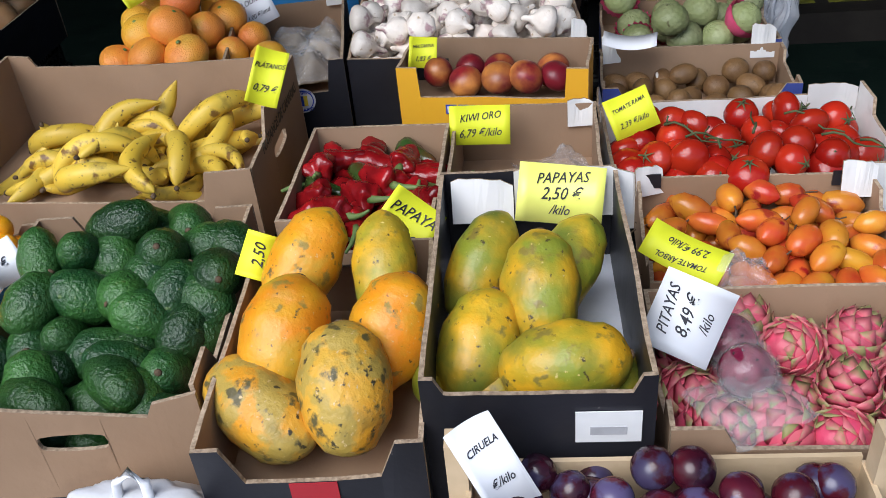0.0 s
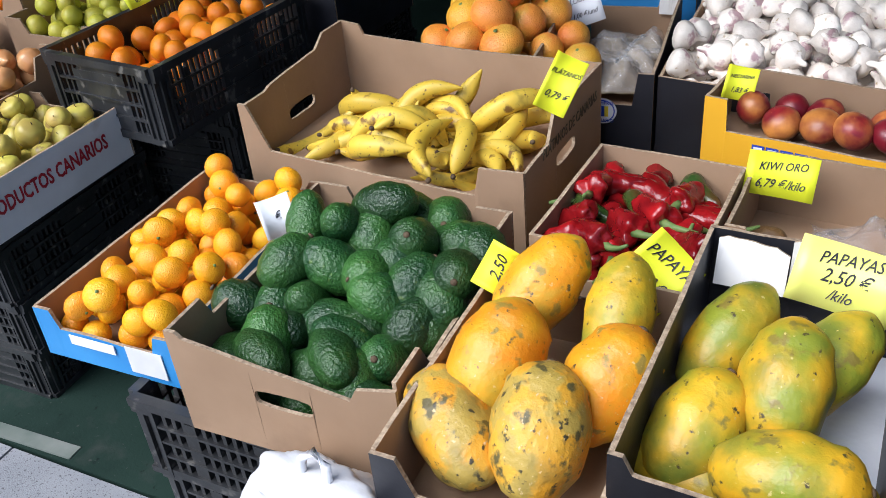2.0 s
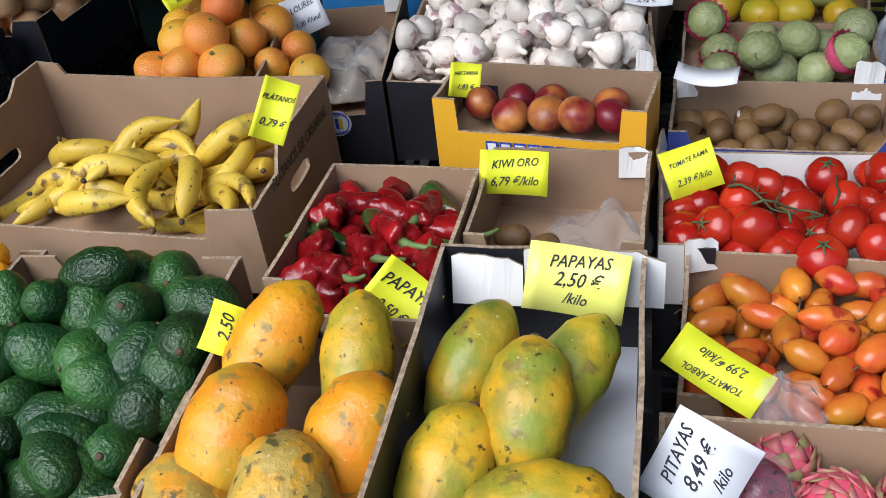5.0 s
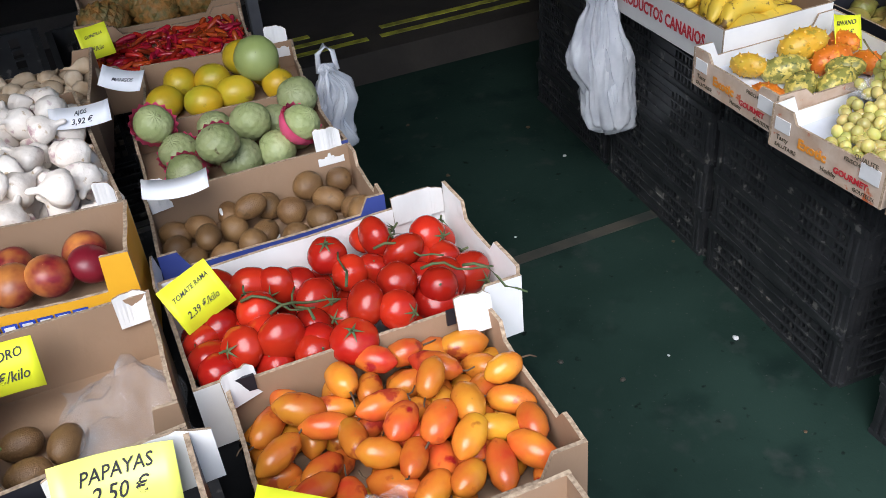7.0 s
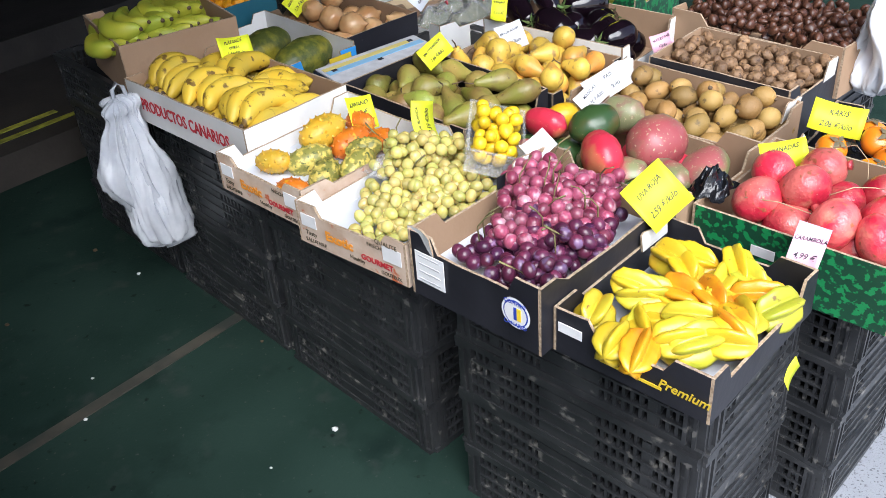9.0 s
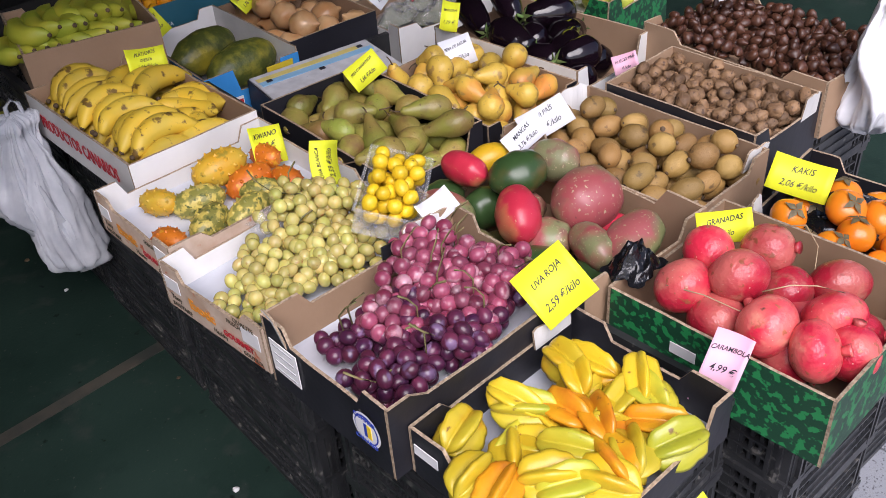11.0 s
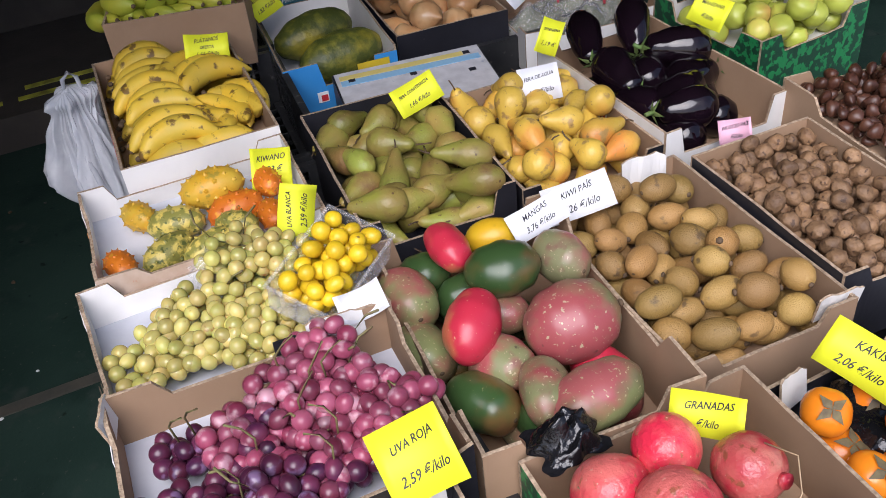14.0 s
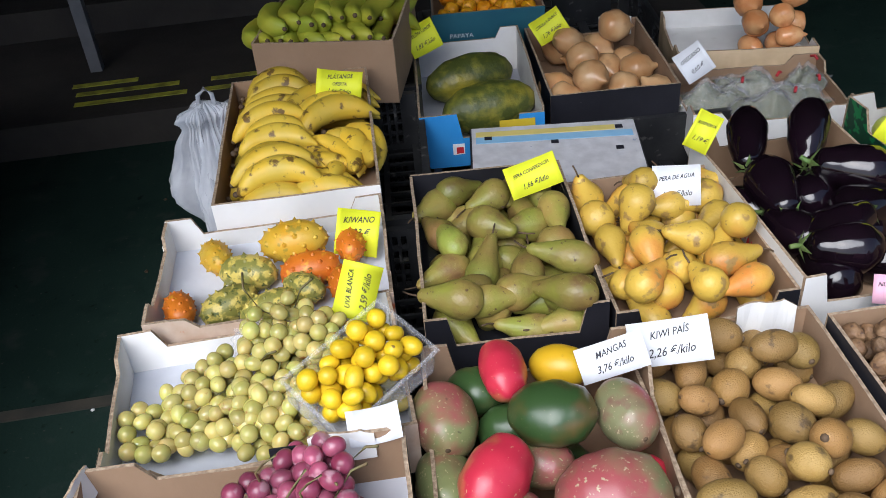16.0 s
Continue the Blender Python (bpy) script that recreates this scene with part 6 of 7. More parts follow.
place("nectarine", [(-0.552, 1.287, 0.95), (-0.498, 1.33, 0.94), (-0.44, 1.335, 0.94), (-0.492, 1.272, 0.94), (-0.37, 1.275, 0.955), (-0.334, 1.345, 0.94), (-0.425, 1.275, 0.95), (-0.315, 1.295, 0.95)], [(0, -0.4, 0.8), (0.5, 0, 0.8), (-0.5, -0.3, 0.7)])
place("pitaya", [(0.115, 0.640, 0.90), (0.185, 0.672, 0.895), (0.175, 0.570, 0.895), (-0.012, 0.540, 0.885), (0.108, 0.560, 0.87), (0.028, 0.492, 0.885), (0.100, 0.505, 0.89), (0.170, 0.515, 0.875), (-0.025, 0.605, 0.875), (0.052, 0.680, 0.885), (0.235, 0.600, 0.88), (0.225, 0.680, 0.87), (0.05, 0.6, 0.85), (0.15, 0.62, 0.845)],
      [(-0.5, -0.6, 0.5), (0.4, 0.3, 0.6), (0.1, 0.5, 0.8), (0.7, -0.3, 0.4), (0.8, 0.4, 0.2), (0.9, 0.1, 0.2), (-0.7, 0.5, 0.3)], seed=8)
for x, y, z in ((0.036, 0.622, 0.915), (0.058, 0.556, 0.925)):
    cut = tagged(new("cut_dragon_fruit", fm("cut_dragon_fruit", lathe(ROUND, 0.062, 0.068, 20, 12, rough=0.05, seed=4), F["flesh"])), label="halved dark red dragon fruit wrapped in clear film", category="dragon fruit")
    cut.matrix_basis = pose(x, y, z, 30, 10, 0)
    part("film", fm("film", lathe(ROUND, 0.07, 0.077, 24, 14, rough=0.3, seed=6), CLEAR), cut, "clear crumpled film")
place("plum", [(-0.153, 0.351, 0.92), (-0.116, 0.343, 0.91), (-0.071, 0.341, 0.91), (-0.032, 0.372, 0.935), (0.008, 0.38, 0.935), (-0.02, 0.334, 0.91), (0.018, 0.343, 0.915), (0.059, 0.365, 0.925), (0.112, 0.38, 0.92), (0.135, 0.41, 0.905), (0.096, 0.35, 0.91), (0.15, 0.36, 0.91), (-0.165, 0.315, 0.91), (-0.097, 0.38, 0.89), (-0.074, 0.305, 0.91)], [(0, -0.4, 0.8), (0.5, 0, 0.8), (-0.5, -0.3, 0.7)])
place("grapefruit", [(-1.290, 1.380, 0.990), (-1.304, 1.450, 1.000), (-1.225, 1.476, 1.050), (-1.230, 1.303, 1.000), (-1.156, 1.301, 1.020), (-1.184, 1.404, 1.040), (-1.170, 1.540, 0.980), (-1.270, 1.255, 0.950), (-1.190, 1.245, 0.970), (-1.110, 1.270, 0.970), (-1.120, 1.380, 0.980), (-1.270, 1.520, 0.960), (-1.120, 1.470, 0.970)], [(0, -0.4, 0.8), (0.5, 0, 0.8), (-0.5, -0.3, 0.7)])
pile("grapefruit_box", "grapefruit", 10, 3, "any")
place("grapefruit", [(-1.050, 1.352, 0.940), (-1.040, 1.440, 0.940), (-0.970, 1.365, 0.925)], [(0, -0.4, 0.8), (0.5, 0, 0.8)], 0.9)
place(["starfruit", "starfruit", "starfruito", "starfruit", "starfruitg", "starfruito", "starfruit", "starfruit", "starfruit", "starfruitg", "starfruito", "starfruito", "starfruit", "starfruitg", "starfruitg", "starfruitg", "starfruitg", "starfruito", "starfruit", "starfruit", "starfruit"],
      [(1.276, 1.093, 0.715), (1.243, 1.010, 0.715), (1.258, 0.970, 0.712), (1.331, 0.947, 0.715), (1.382, 1.074, 0.715), (1.429, 1.030, 0.715), (1.490, 1.082, 0.715), (1.523, 1.091, 0.715), (1.521, 1.007, 0.715), (1.550, 0.986, 0.715), (1.523, 0.935, 0.715), (1.419, 0.916, 0.715), (1.454, 0.912, 0.715), (1.520, 0.893, 0.715), (1.346, 1.047, 0.685), (1.390, 0.973, 0.715), (1.346, 0.922, 0.712), (1.457, 0.988, 0.715), (1.391, 0.896, 0.712), (1.364, 1.019, 0.685), (1.516, 0.960, 0.685)],
      [(0.89, 0.46, 0.08), (0.95, 0.3, 0.08), (0.88, 0.48, 0.08), (0.85, -0.53, 0.08), (0.73, -0.69, 0.08), (0.21, -0.98, 0.08), (0.41, 0.91, 0.08), (0.27, -0.96, 0.08), (0.96, 0.28, 0.08), (-0.12, -0.99, 0.08), (0.68, -0.74, 0.08), (-0.15, -0.99, 0.08), (-0.53, -0.85, 0.08), (0.98, -0.19, 0.08), (0.95, 0.3, 0.08), (0.57, -0.82, 0.08), (0.93, -0.37, 0.08), (-0.38, -0.93, 0.08), (0.51, -0.86, 0.08), (0.62, -0.79, 0.08), (0.59, -0.81, 0.08)], seed=9)
pile("star_fruit_box", "starfruit", 10, 12, "flat", region=(-0.9, 0.9, -0.85, 0.85))
place(["kiwano", "kiwano", "kiwanor", "kiwanog", "kiwanor", "kiwanog", "kiwanor", "kiwanor", "kiwanog", "kiwanog"],
      [(1.112, 2.037, 0.705), (1.264, 2.059, 0.725), (1.373, 2.058, 0.715), (1.186, 1.993, 0.700), (1.306, 1.995, 0.705), (1.307, 1.934, 0.710), (1.376, 1.951, 0.705), (1.085, 1.888, 0.700), (1.175, 1.899, 0.700), (1.259, 1.885, 0.700)],
      [(0.56, -0.83, 0.12), (1.00, 0.09, 0.12), (0.28, -0.96, 0.12), (0.98, -0.21, 0.12), (0.99, 0.16, 0.12), (0.87, -0.49, 0.12), (0.29, -0.96, 0.12), (0.47, -0.88, 0.12), (0.81, 0.58, 0.12), (0.91, 0.42, 0.12)], [0.95, 1.28, 0.88, 1.15, 1.10, 0.85, 0.88, 0.9, 1.08, 1.08])

# ---- piles ----
for bx, kd, n, seed, lay, kw in (
        ("mandarin_box", "mandarin", 76, 1, "any", {}), ("pepper_box", "pepper", 50, 2, "flat", dict(mix=("pepperg", 0.06))), ("tamarillo_box", "tamarillo", 86, 3, "flat", {}),
        ("kiwi_box", "kiwid", 20, 4, "flat", dict(mix=("kiwis", 0.2))), ("garlic_box", "garlic", 165, 5, "any", dict(heap=0.02)), ("custard_apple_box", "cherimoya", 13, 6, "up", dict(mix=("cherimoyan", 0.5))), ("yellow_mango_box", "mangoy", 8, 7, "flat", {}),
        ("chili_box", "chili", 240, 8, "flat", {}), ("pineapple_box", "pineapple", 4, 9, "flat", {}), ("pale_walnut_box", "walnutl", 110, 10, "any", {}), ("dried_pepper_box", "drypep", 46, 11, "flat", {}),
        ("dry_garlic_box", "drygarlic", 70, 12, "flat", {}), ("apple_box", "apple", 58, 13, "up", {}), ("onion_box", "onion", 46, 14, "any", {}), ("lime_box", "lime", 54, 15, "any", {}), ("yellow_orange_box", "mandarin", 60, 16, "any", {}),
        ("orange_box_back", "orange", 46, 17, "any", {}), ("front_orange_box", "orange", 50, 29, "any", {}), ("back_onion_box", "wonion", 20, 30, "up", {}), ("orange_crate", "orange", 60, 18, "any", {}), 
        ("pear_box", "pearg", 42, 20, "flat", {}), ("blush_pear_box", "peary", 40, 21, "any", {}), ("fuzzy_kiwi_box", "kiwi", 64, 22, "flat", {}), ("walnut_box", "walnut", 200, 23, "any", {}), ("chestnut_box", "chestnut", 260, 24, "any", {}),
        ("green_apple_box", "gapple", 34, 25, "up", {}), ("big_onion_box", "wonion", 14, 26, "any", {}), ("shallot_box", "onion", 9, 27, "flat", dict(region=(-0.2, 1, -1, 0))), ("tomato_carton", "mandarin", 30, 28, "any", {})):
    pile(bx, kd, n, seed, lay, **kw)
pile("green_banana_box", "bananag", 16, 31, "flat", region=(-0.9, 0.9, -0.9, 0.9))
place("gmango", [(-0.055, 2.00, 0.935)], [(0.3, 0.3, 0.9)])
place("kiwid", [(-0.405, 1.045, 0.853), (-0.345, 1.03, 0.853), (-0.385, 0.985, 0.853)], [(0.9, 0.2, 0.1), (0.2, 0.9, 0)])

# bananas in loose bunches
rng = random.Random(77)


def bananas(bx, kd, x, y, z, yaw, n=5, bulge=125, tilt=0.0):
    """Some bananas side by side, fanned out from one end."""
    for k in range(n):
        o = k - (n - 1) / 2
        s = rng.uniform(1.06, 1.2)
        m = BOXES[bx][0].matrix_basis @ pose(x, y, z, 0, tilt, yaw) @ pose(rng.uniform(-0.008, 0.008), o * 0.044, -0.0022 * o * o + rng.uniform(-0.004, 0.006), 0, 0, 5.5 * o + rng.uniform(-4, 4))
        fruit(kd, m @ pose(0, 0, 0, 0, 90, 0) @ pose(0, 0, 0, 0, 0, bulge + 5 * o + rng.uniform(-14, 14)) @ Matrix.Diagonal((s * 1.2, s * 1.2, s, 1)), rng.randrange(9))


for q in ((-0.05, 0.16, 0.055, 4, 4), (-0.055, -0.03, 0.055, -6, 4), (-0.045, -0.18, 0.055, 6, 4), (0.085, 0.16, 0.055, -14, 4), (0.09, -0.06, 0.055, -70, 3), (0.05, -0.2, 0.055, 8, 3),
          (-0.05, 0.15, 0.10, -3, 4), (-0.05, -0.02, 0.10, 5, 3), (-0.045, -0.17, 0.095, 9, 3), (0.07, -0.1, 0.10, -62, 3, 60), (0.07, 0.06, 0.10, 26, 3)):
    bananas("ripe_banana_box", "bananay", *q)
for q in ((-0.1, -0.06, 0.165, 80, 5, 60), (0.06, -0.06, 0.165, 100, 5, 60), (-0.02, 0.08, 0.165, 84, 6, 60), (0.1, 0.09, 0.165, 70, 4, 60), (-0.06, -0.05, 0.2, 96, 4, 60), (0.07, 0.0, 0.2, 84, 4, 60)):
    bananas("green_banana_box", "bananag", *q)


GSTEM = mat("grape_stalk", (0.17, 0.17, 0.06), (0.16, 0.11, 0.05), 60, 0.7, 0.2, 90)


def bunch(bx, x, y, z, turn, length, width, n, meshes, label, group, seed, depth=0.05):
    """A bunch of grapes lying in a box: a stalk and single grapes round it."""
    rng = random.Random(seed)
    root = tagged(new("grape_bunch"), label=label, category="grapes", group=group)
    root.matrix_basis = BOXES[bx][0].matrix_basis @ pose(x, y, z, 0, 0, turn)
    pts = []
    for _ in range(n * 60):
        if len(pts) >= n:
            break
        t = rng.random() ** 0.8
        half = width / 2 * (1 - 0.55 * t) * math.sqrt(rng.random())
        a = rng.uniform(0, 6.28)
        p = (t * length - length / 2, half * math.cos(a), 0.012 + depth * (1 - 0.4 * t) * (0.5 + 0.5 * half / (width / 2) * math.sin(a)))
        if all((p[0] - q[0]) ** 2 + (p[1] - q[1]) ** 2 + (p[2] - q[2]) ** 2 > 0.0235 ** 2 for q in pts):
            pts.append(p)
    for p in pts:
        part("grape", meshes[rng.randrange(len(meshes))], root, m=axis_pose(*p, (rng.gauss(0, 1), rng.gauss(0, 1), rng.gauss(0, 1)), 0))
    part("stalk", tube([(length * 0.4, 0, 0.02), (0, 0.004, depth * 0.6), (-length * 0.5, 0, depth), (-length * 0.5 - 0.03, 0.01, depth + 0.03), (-length * 0.5 - 0.04, 0.03, depth + 0.045)], 0.0014, 0.0021, GSTEM, "stalk"), root)
    for k in range(0 if "pale" in label else 2):
        sx, sy = rng.uniform(-0.4, 0.3) * length, rng.uniform(-0.25, 0.25) * width
        part("stalk", tube([(sx, sy, depth * 0.6), (sx + 0.006, sy + 0.004, depth + 0.02), (sx - 0.004, sy + 0.014, depth + 0.04), (sx - 0.022, sy + 0.02, depth + rng.uniform(0.04, 0.06))], 0.0015, 0.0019, GSTEM, "stalk"), root)


GW = KINDS["grapew"][3]
GR = variants("red_grape", F["graper"], 2, prof=ROUND, length=0.031, width=0.029, seg=16, rings=10)
GD = variants("dark_grape", F["graped"], 2, prof=ROUND, length=0.031, width=0.029, seg=16, rings=10)
for i, (x, y, turn, ln, wd, n, z) in enumerate(((-0.11, -0.01, 200, 0.21, 0.21, 120, 0.02), (-0.03, -0.05, 170, 0.26, 0.17, 100, 0.02), (0.03, 0.02, 250, 0.2, 0.17, 90, 0.05), (0.10, -0.03, 190, 0.22, 0.17, 90, 0.03), (0.09, 0.06, 330, 0.17, 0.13, 55, 0.08))):
    bunch("white_grape_box", x, y, z, turn, ln, wd, n, GW, "bunch of pale green grapes on white paper", "white grape bunches", 40 + i, 0.07)
for i, (x, y, turn, ln, wd, n, z, ms) in enumerate(((-0.085, -0.055, 20, 0.2, 0.14, 85, 0.05, GD), (-0.085, 0.04, 160, 0.17, 0.13, 65, 0.05, GD), (0.02, 0.05, 200, 0.25, 0.19, 140, 0.08, GR), (0.05, -0.03, 230, 0.22, 0.18, 100, 0.065, GR), (0.11, 0.03, 120, 0.2, 0.17, 80, 0.055, GR), (0.05, -0.075, 10, 0.2, 0.11, 50, 0.055, GD))):
    bunch("red_grape_box", x, y, z, turn, ln, wd, n, ms, "bunch of dusky red grapes with green stalks", "red grape bunches", 50 + i, 0.08)

for bx, spots in (("tamarillo_box", ((-0.44, 0.475, 0.95), (0.38, 0.475, 0.95))), ("red_grape_box", ((0.12, 0.475, 0.9),)), ("custard_apple_box", ((-0.4, 0.475, 0.9),)), ("fuzzy_kiwi_box", ((-0.3, 0.475, 0.85),))):
    for x, y, z in spots:
        q = BOXES[bx]
        part("corner_tab", Blocks().add(x * q[1] - 0.018, x * q[1] + 0.018, y * q[2] - 0.003, y * q[2] + 0.001, z * q[3] - 0.013, z * q[3] + 0.013).mesh("corner_tab", BLACK), q[0], "small black printed tab")

# ---- price signs ----
sign(-0.425, 0.720, 0.973, 22, 60, -42, 0.085, 0.085, YSIGN, [("PAPAYA", 0.024, 0), ("2,50 €", 0.02, 0)], "yellow price card for papayas")
sign(-0.595, 0.588, 0.988, 34, 60, 60, 0.065, 0.05, YSIGN, [("2,50", 0.024, 0)], "yellow price card beside the avocados")
sign(-0.210, 0.785, 1.006, 11, 62, -6, 0.122, 0.085, GLARESIGN, [("PAPAYAS", 0.022, 0), ("2,50 €", 0.026, 0), ("/kilo", 0.02, 0)], "yellow price card over the papayas, glare painted pale")
sign(-0.415, 1.092, 0.943, 17, 65, -3, 0.108, 0.07, YSIGN, [("KIWI ORO", 0.019, 0), ("6,79 €/kilo", 0.021, 0)], "yellow price card for gold kiwis")
sign(-0.738, 0.949, 1.084, 31, 60, -25, 0.055, 0.095, YSIGN, [("PLÁTANOS", 0.012, 0), ("0,79 €", 0.018, 0)], "yellow price card on the banana box")
sign(-0.581, 1.288, 0.990, 20, 65, -8, 0.055, 0.06, YSIGN, [("NECTARINA", 0.009, 0), ("1,83 €", 0.014, 0)], "small yellow price card for nectarines")
sign(-0.160, 1.188, 0.935, 6, 60, 24, 0.082, 0.075, YSIGN, [("TOMATE RAMA", 0.011, 0), ("2,39 €/kilo", 0.015, 0)], "yellow price card for vine tomatoes")
sign(-0.030, 0.740, 0.956, 1, 35, 158, 0.115, 0.055, YSIGN, [("TOMATE ÁRBOL", 0.012, 0), ("2,99 €/kilo", 0.016, 0)], "yellow price card lying on the tamarillos")
sign(-0.016, 0.573, 0.982, 1, 60, 72, 0.098, 0.088, WSIGN, [("PITAYAS", 0.02, 0), ("8,49 €", 0.024, 0), ("/kilo", 0.018, 0)], "white price card for dragon fruits")
sign(-0.191, 0.310, 0.97, 17, 60, 28, 0.055, 0.105, WSIGN, [("CIRUELA", 0.012, 0), ("€/kilo", 0.014, 0)], "folded white price card for plums")
sign(-1.079, 1.537, 0.974, 37, 62, 14, 0.085, 0.085, WSIGN, [("LOUREL", 0.019, 0), ("1,00 €/und", 0.016, 0)], "cream price card for bay leaves")
sign(-0.369, 1.712, 0.998, 13, 35, -6, 0.105, 0.045, WSIGN, [("AJOS", 0.012, 0), ("3,92 €", 0.017, 0)], "white price card on the garlic")
sign(-1.014, 0.548, 0.950, 53, 55, 10, 0.055, 0.065, WSIGN, [("€", 0.02, 0)], "small white card on the mandarins")
sign(-1.284, 1.397, 1.05, 40, 60, 20, 0.075, 0.03, YSIGN, [("€/kilo", 0.014, 0)], "yellow price card on the grapefruits")
sign(-2.114, 1.039, 1.0, 60, 55, 18, 0.085, 0.06, YSIGN, [("NARANJA", 0.013, 0), ("0,99 €", 0.018, 0)], "yellow price card over the oranges")
sign(-2.403, 0.940, 1.0, 65, 55, 40, 0.06, 0.06, YSIGN, [("€", 0.02, 0)], "yellow price card on the citrus box")
sign(-2.580, 0.572, 0.95, 73, 60, -10, 0.045, 0.07, YSIGN, [("€", 0.02, 0)], "yellow price card on the onion box")
sign(-0.332, 1.964, 0.95, 11, 35, -25, 0.085, 0.05, WSIGN, [("MANGOS", 0.012, 0)], "white paper price card for mangoes")
sign(-0.425, 2.255, 0.93, 13, 65, 4, 0.07, 0.075, YSIGN, [("GUINDILLA", 0.01, 0), ("€/kilo", 0.014, 0)], "yellow price card for chilies")
sign(-0.203, 1.502, 0.94, 9, 12, -5, 0.11, 0.05, WSIGN, [], "blank grey paper on the kiwi box")
sign(1.276, 2.572, 0.803, 13, 58, -12, 0.105, 0.062, YSIGN, [("PLÁTANOS", 0.014, 0), ("OFERTA", 0.011, 0), ("1,61 €/kilo", 0.015, 0)], "yellow price card for bananas")
sign(1.386, 2.073, 0.732, 13, 58, -14, 0.082, 0.088, YSIGN, [("KIWANO", 0.017, 0), ("7,33 €", 0.02, 0), ("/kilo", 0.014, 0)], "yellow price card for horned melons")
sign(1.428, 1.840, 0.777, 14, 58, 68, 0.095, 0.068, YSIGN, [("UVA BLANCA", 0.013, 0), ("2,59 €/kilo", 0.017, 0)], "yellow price card for white grapes")
sign(1.416, 3.049, 0.704, 8, 60, 22, 0.09, 0.085, YSIGN, [("MELÓN VERDE", 0.013, 0), ("1,82 €/kilo", 0.017, 0)], "yellow price card for melons")
sign(1.768, 3.159, 0.678, -1, 60, 32, 0.095, 0.075, YSIGN, [("CEBOLLA DULCE", 0.012, 0), ("1,76 €/kilo", 0.017, 0)], "yellow price card for onions")
sign(2.141, 2.925, 0.660, -10, 60, 38, 0.08, 0.085, WSIGN, [("ORÉGANO", 0.015, 0), ("0,60 €", 0.017, 0)], "white price card for oregano")
sign(2.070, 2.358, 0.771, -11, 60, -22, 0.052, 0.082, YSIGN, [("BERENJENA", 0.009, 0), ("1,19 €", 0.015, 0)], "yellow price card for aubergines")
sign(1.721, 2.213, 0.764, 0, 55, 20, 0.105, 0.065, YSIGN, [("PERA CONFERENCIA", 0.01, 0), ("1,66 €/kilo", 0.015, 0)], "yellow price card for green pears")
sign(2.001, 2.216, 0.732, -10, 58, 6, 0.092, 0.08, WSIGN, [("PERA DE AGUA", 0.012, 0), ("1,96 €/kilo", 0.016, 0)], "white price card for yellow pears")
sign(1.838, 1.693, 0.762, -15, 48, 28, 0.105, 0.055, WSIGN, [("MANGAS", 0.015, 0), ("3,76 €/kilo", 0.016, 0)], "white price card for mangoes")
sign(1.929, 1.740, 0.751, -19, 48, 20, 0.125, 0.07, WSIGN, [("KIWI PAÍS", 0.017, 0), ("2,26 €/kilo", 0.02, 0)], "white price card for kiwis")
sign(1.532, 1.197, 0.807, -26, 50, 33, 0.105, 0.105, YSIGN, [("UVA ROJA", 0.017, 0), ("2,59 €/kilo", 0.02, 0)], "yellow price card for red grapes")
sign(2.180, 1.236, 0.743, -51, 50, -12, 0.12, 0.075, YSIGN, [("KAKIS", 0.02, 0), ("2,06 €/kilo", 0.02, 0)], "yellow price card for persimmons")
sign(1.921, 1.191, 0.761, -44, 50, 10, 0.1, 0.06, YSIGN, [("GRANADAS", 0.015, 0), ("€/kilo", 0.015, 0)], "yellow price card behind the pomegranates")
sign(1.668, 0.951, 0.730, -51, 60, -14, 0.06, 0.125, PSIGN, [("CARAMBOLA", 0.012, 0), ("4,99 €", 0.018, 0), ("/kilo", 0.015, 0)], "pink price card for star fruit")
sign(2.321, 1.909, 0.711, -38, 60, 16, 0.065, 0.05, PSIGN, [("NUECES PAÍS", 0.011, 0), ("€/kilo", 0.012, 0)], "pink price card for walnuts")
sign(2.687, 1.900, 0.829, -42, 60, 18, 0.1, 0.06, WSIGN, [("CASTAÑAS", 0.016, 0), ("3,59 €/kilo", 0.017, 0)], "white price card for chestnuts")
sign(2.443, 2.302, 0.79, -28, 60, -22, 0.085, 0.075, YSIGN, [("MANZANA", 0.013, 0), ("€/kilo", 0.015, 0)], "yellow price card for apples")


sign(1.545, 0.860, 0.575, 12, 80, 25, 0.055, 0.035, YSIGN, [], "blank yellow paper slip on the black crates", curl=0.004)
sign(1.506, 1.520, 0.800, -10, 40, 20, 0.075, 0.05, WSIGN, [], "small torn white paper tag on the grape box", curl=0.02)

# ---- plum crate of thin wood ----
pc = tagged(new("wooden_crate"), label="thin pale wooden crate full of plums", category="crate")
pc.matrix_basis = pose(0.005, 0.285, 0.832, 0, 0, 14)
for nm, q in (("slat", (-0.21, 0.21, -0.128, -0.122, 0.0, 0.055)), ("slat", (-0.21, 0.21, 0.116, 0.122, 0.0, 0.09)), ("slat", (-0.216, -0.21, -0.12, 0.12, 0.0, 0.08)), ("slat", (0.21, 0.216, -0.12, 0.12, 0.0, 0.08)), ("base", (-0.21, 0.21, -0.12, 0.12, 0.004, 0.010)),
              ("corner_post", (-0.235, -0.212, 0.085, 0.112, 0.0, 0.15)), ("corner_post", (0.212, 0.235, 0.085, 0.112, 0.0, 0.15)), ("corner_post", (-0.235, -0.212, -0.13, -0.10, 0.0, 0.15)), ("corner_post", (0.212, 0.235, -0.13, -0.10, 0.0, 0.15))):
    part(nm, Blocks().add(*q).mesh(nm, WOODC), pc)
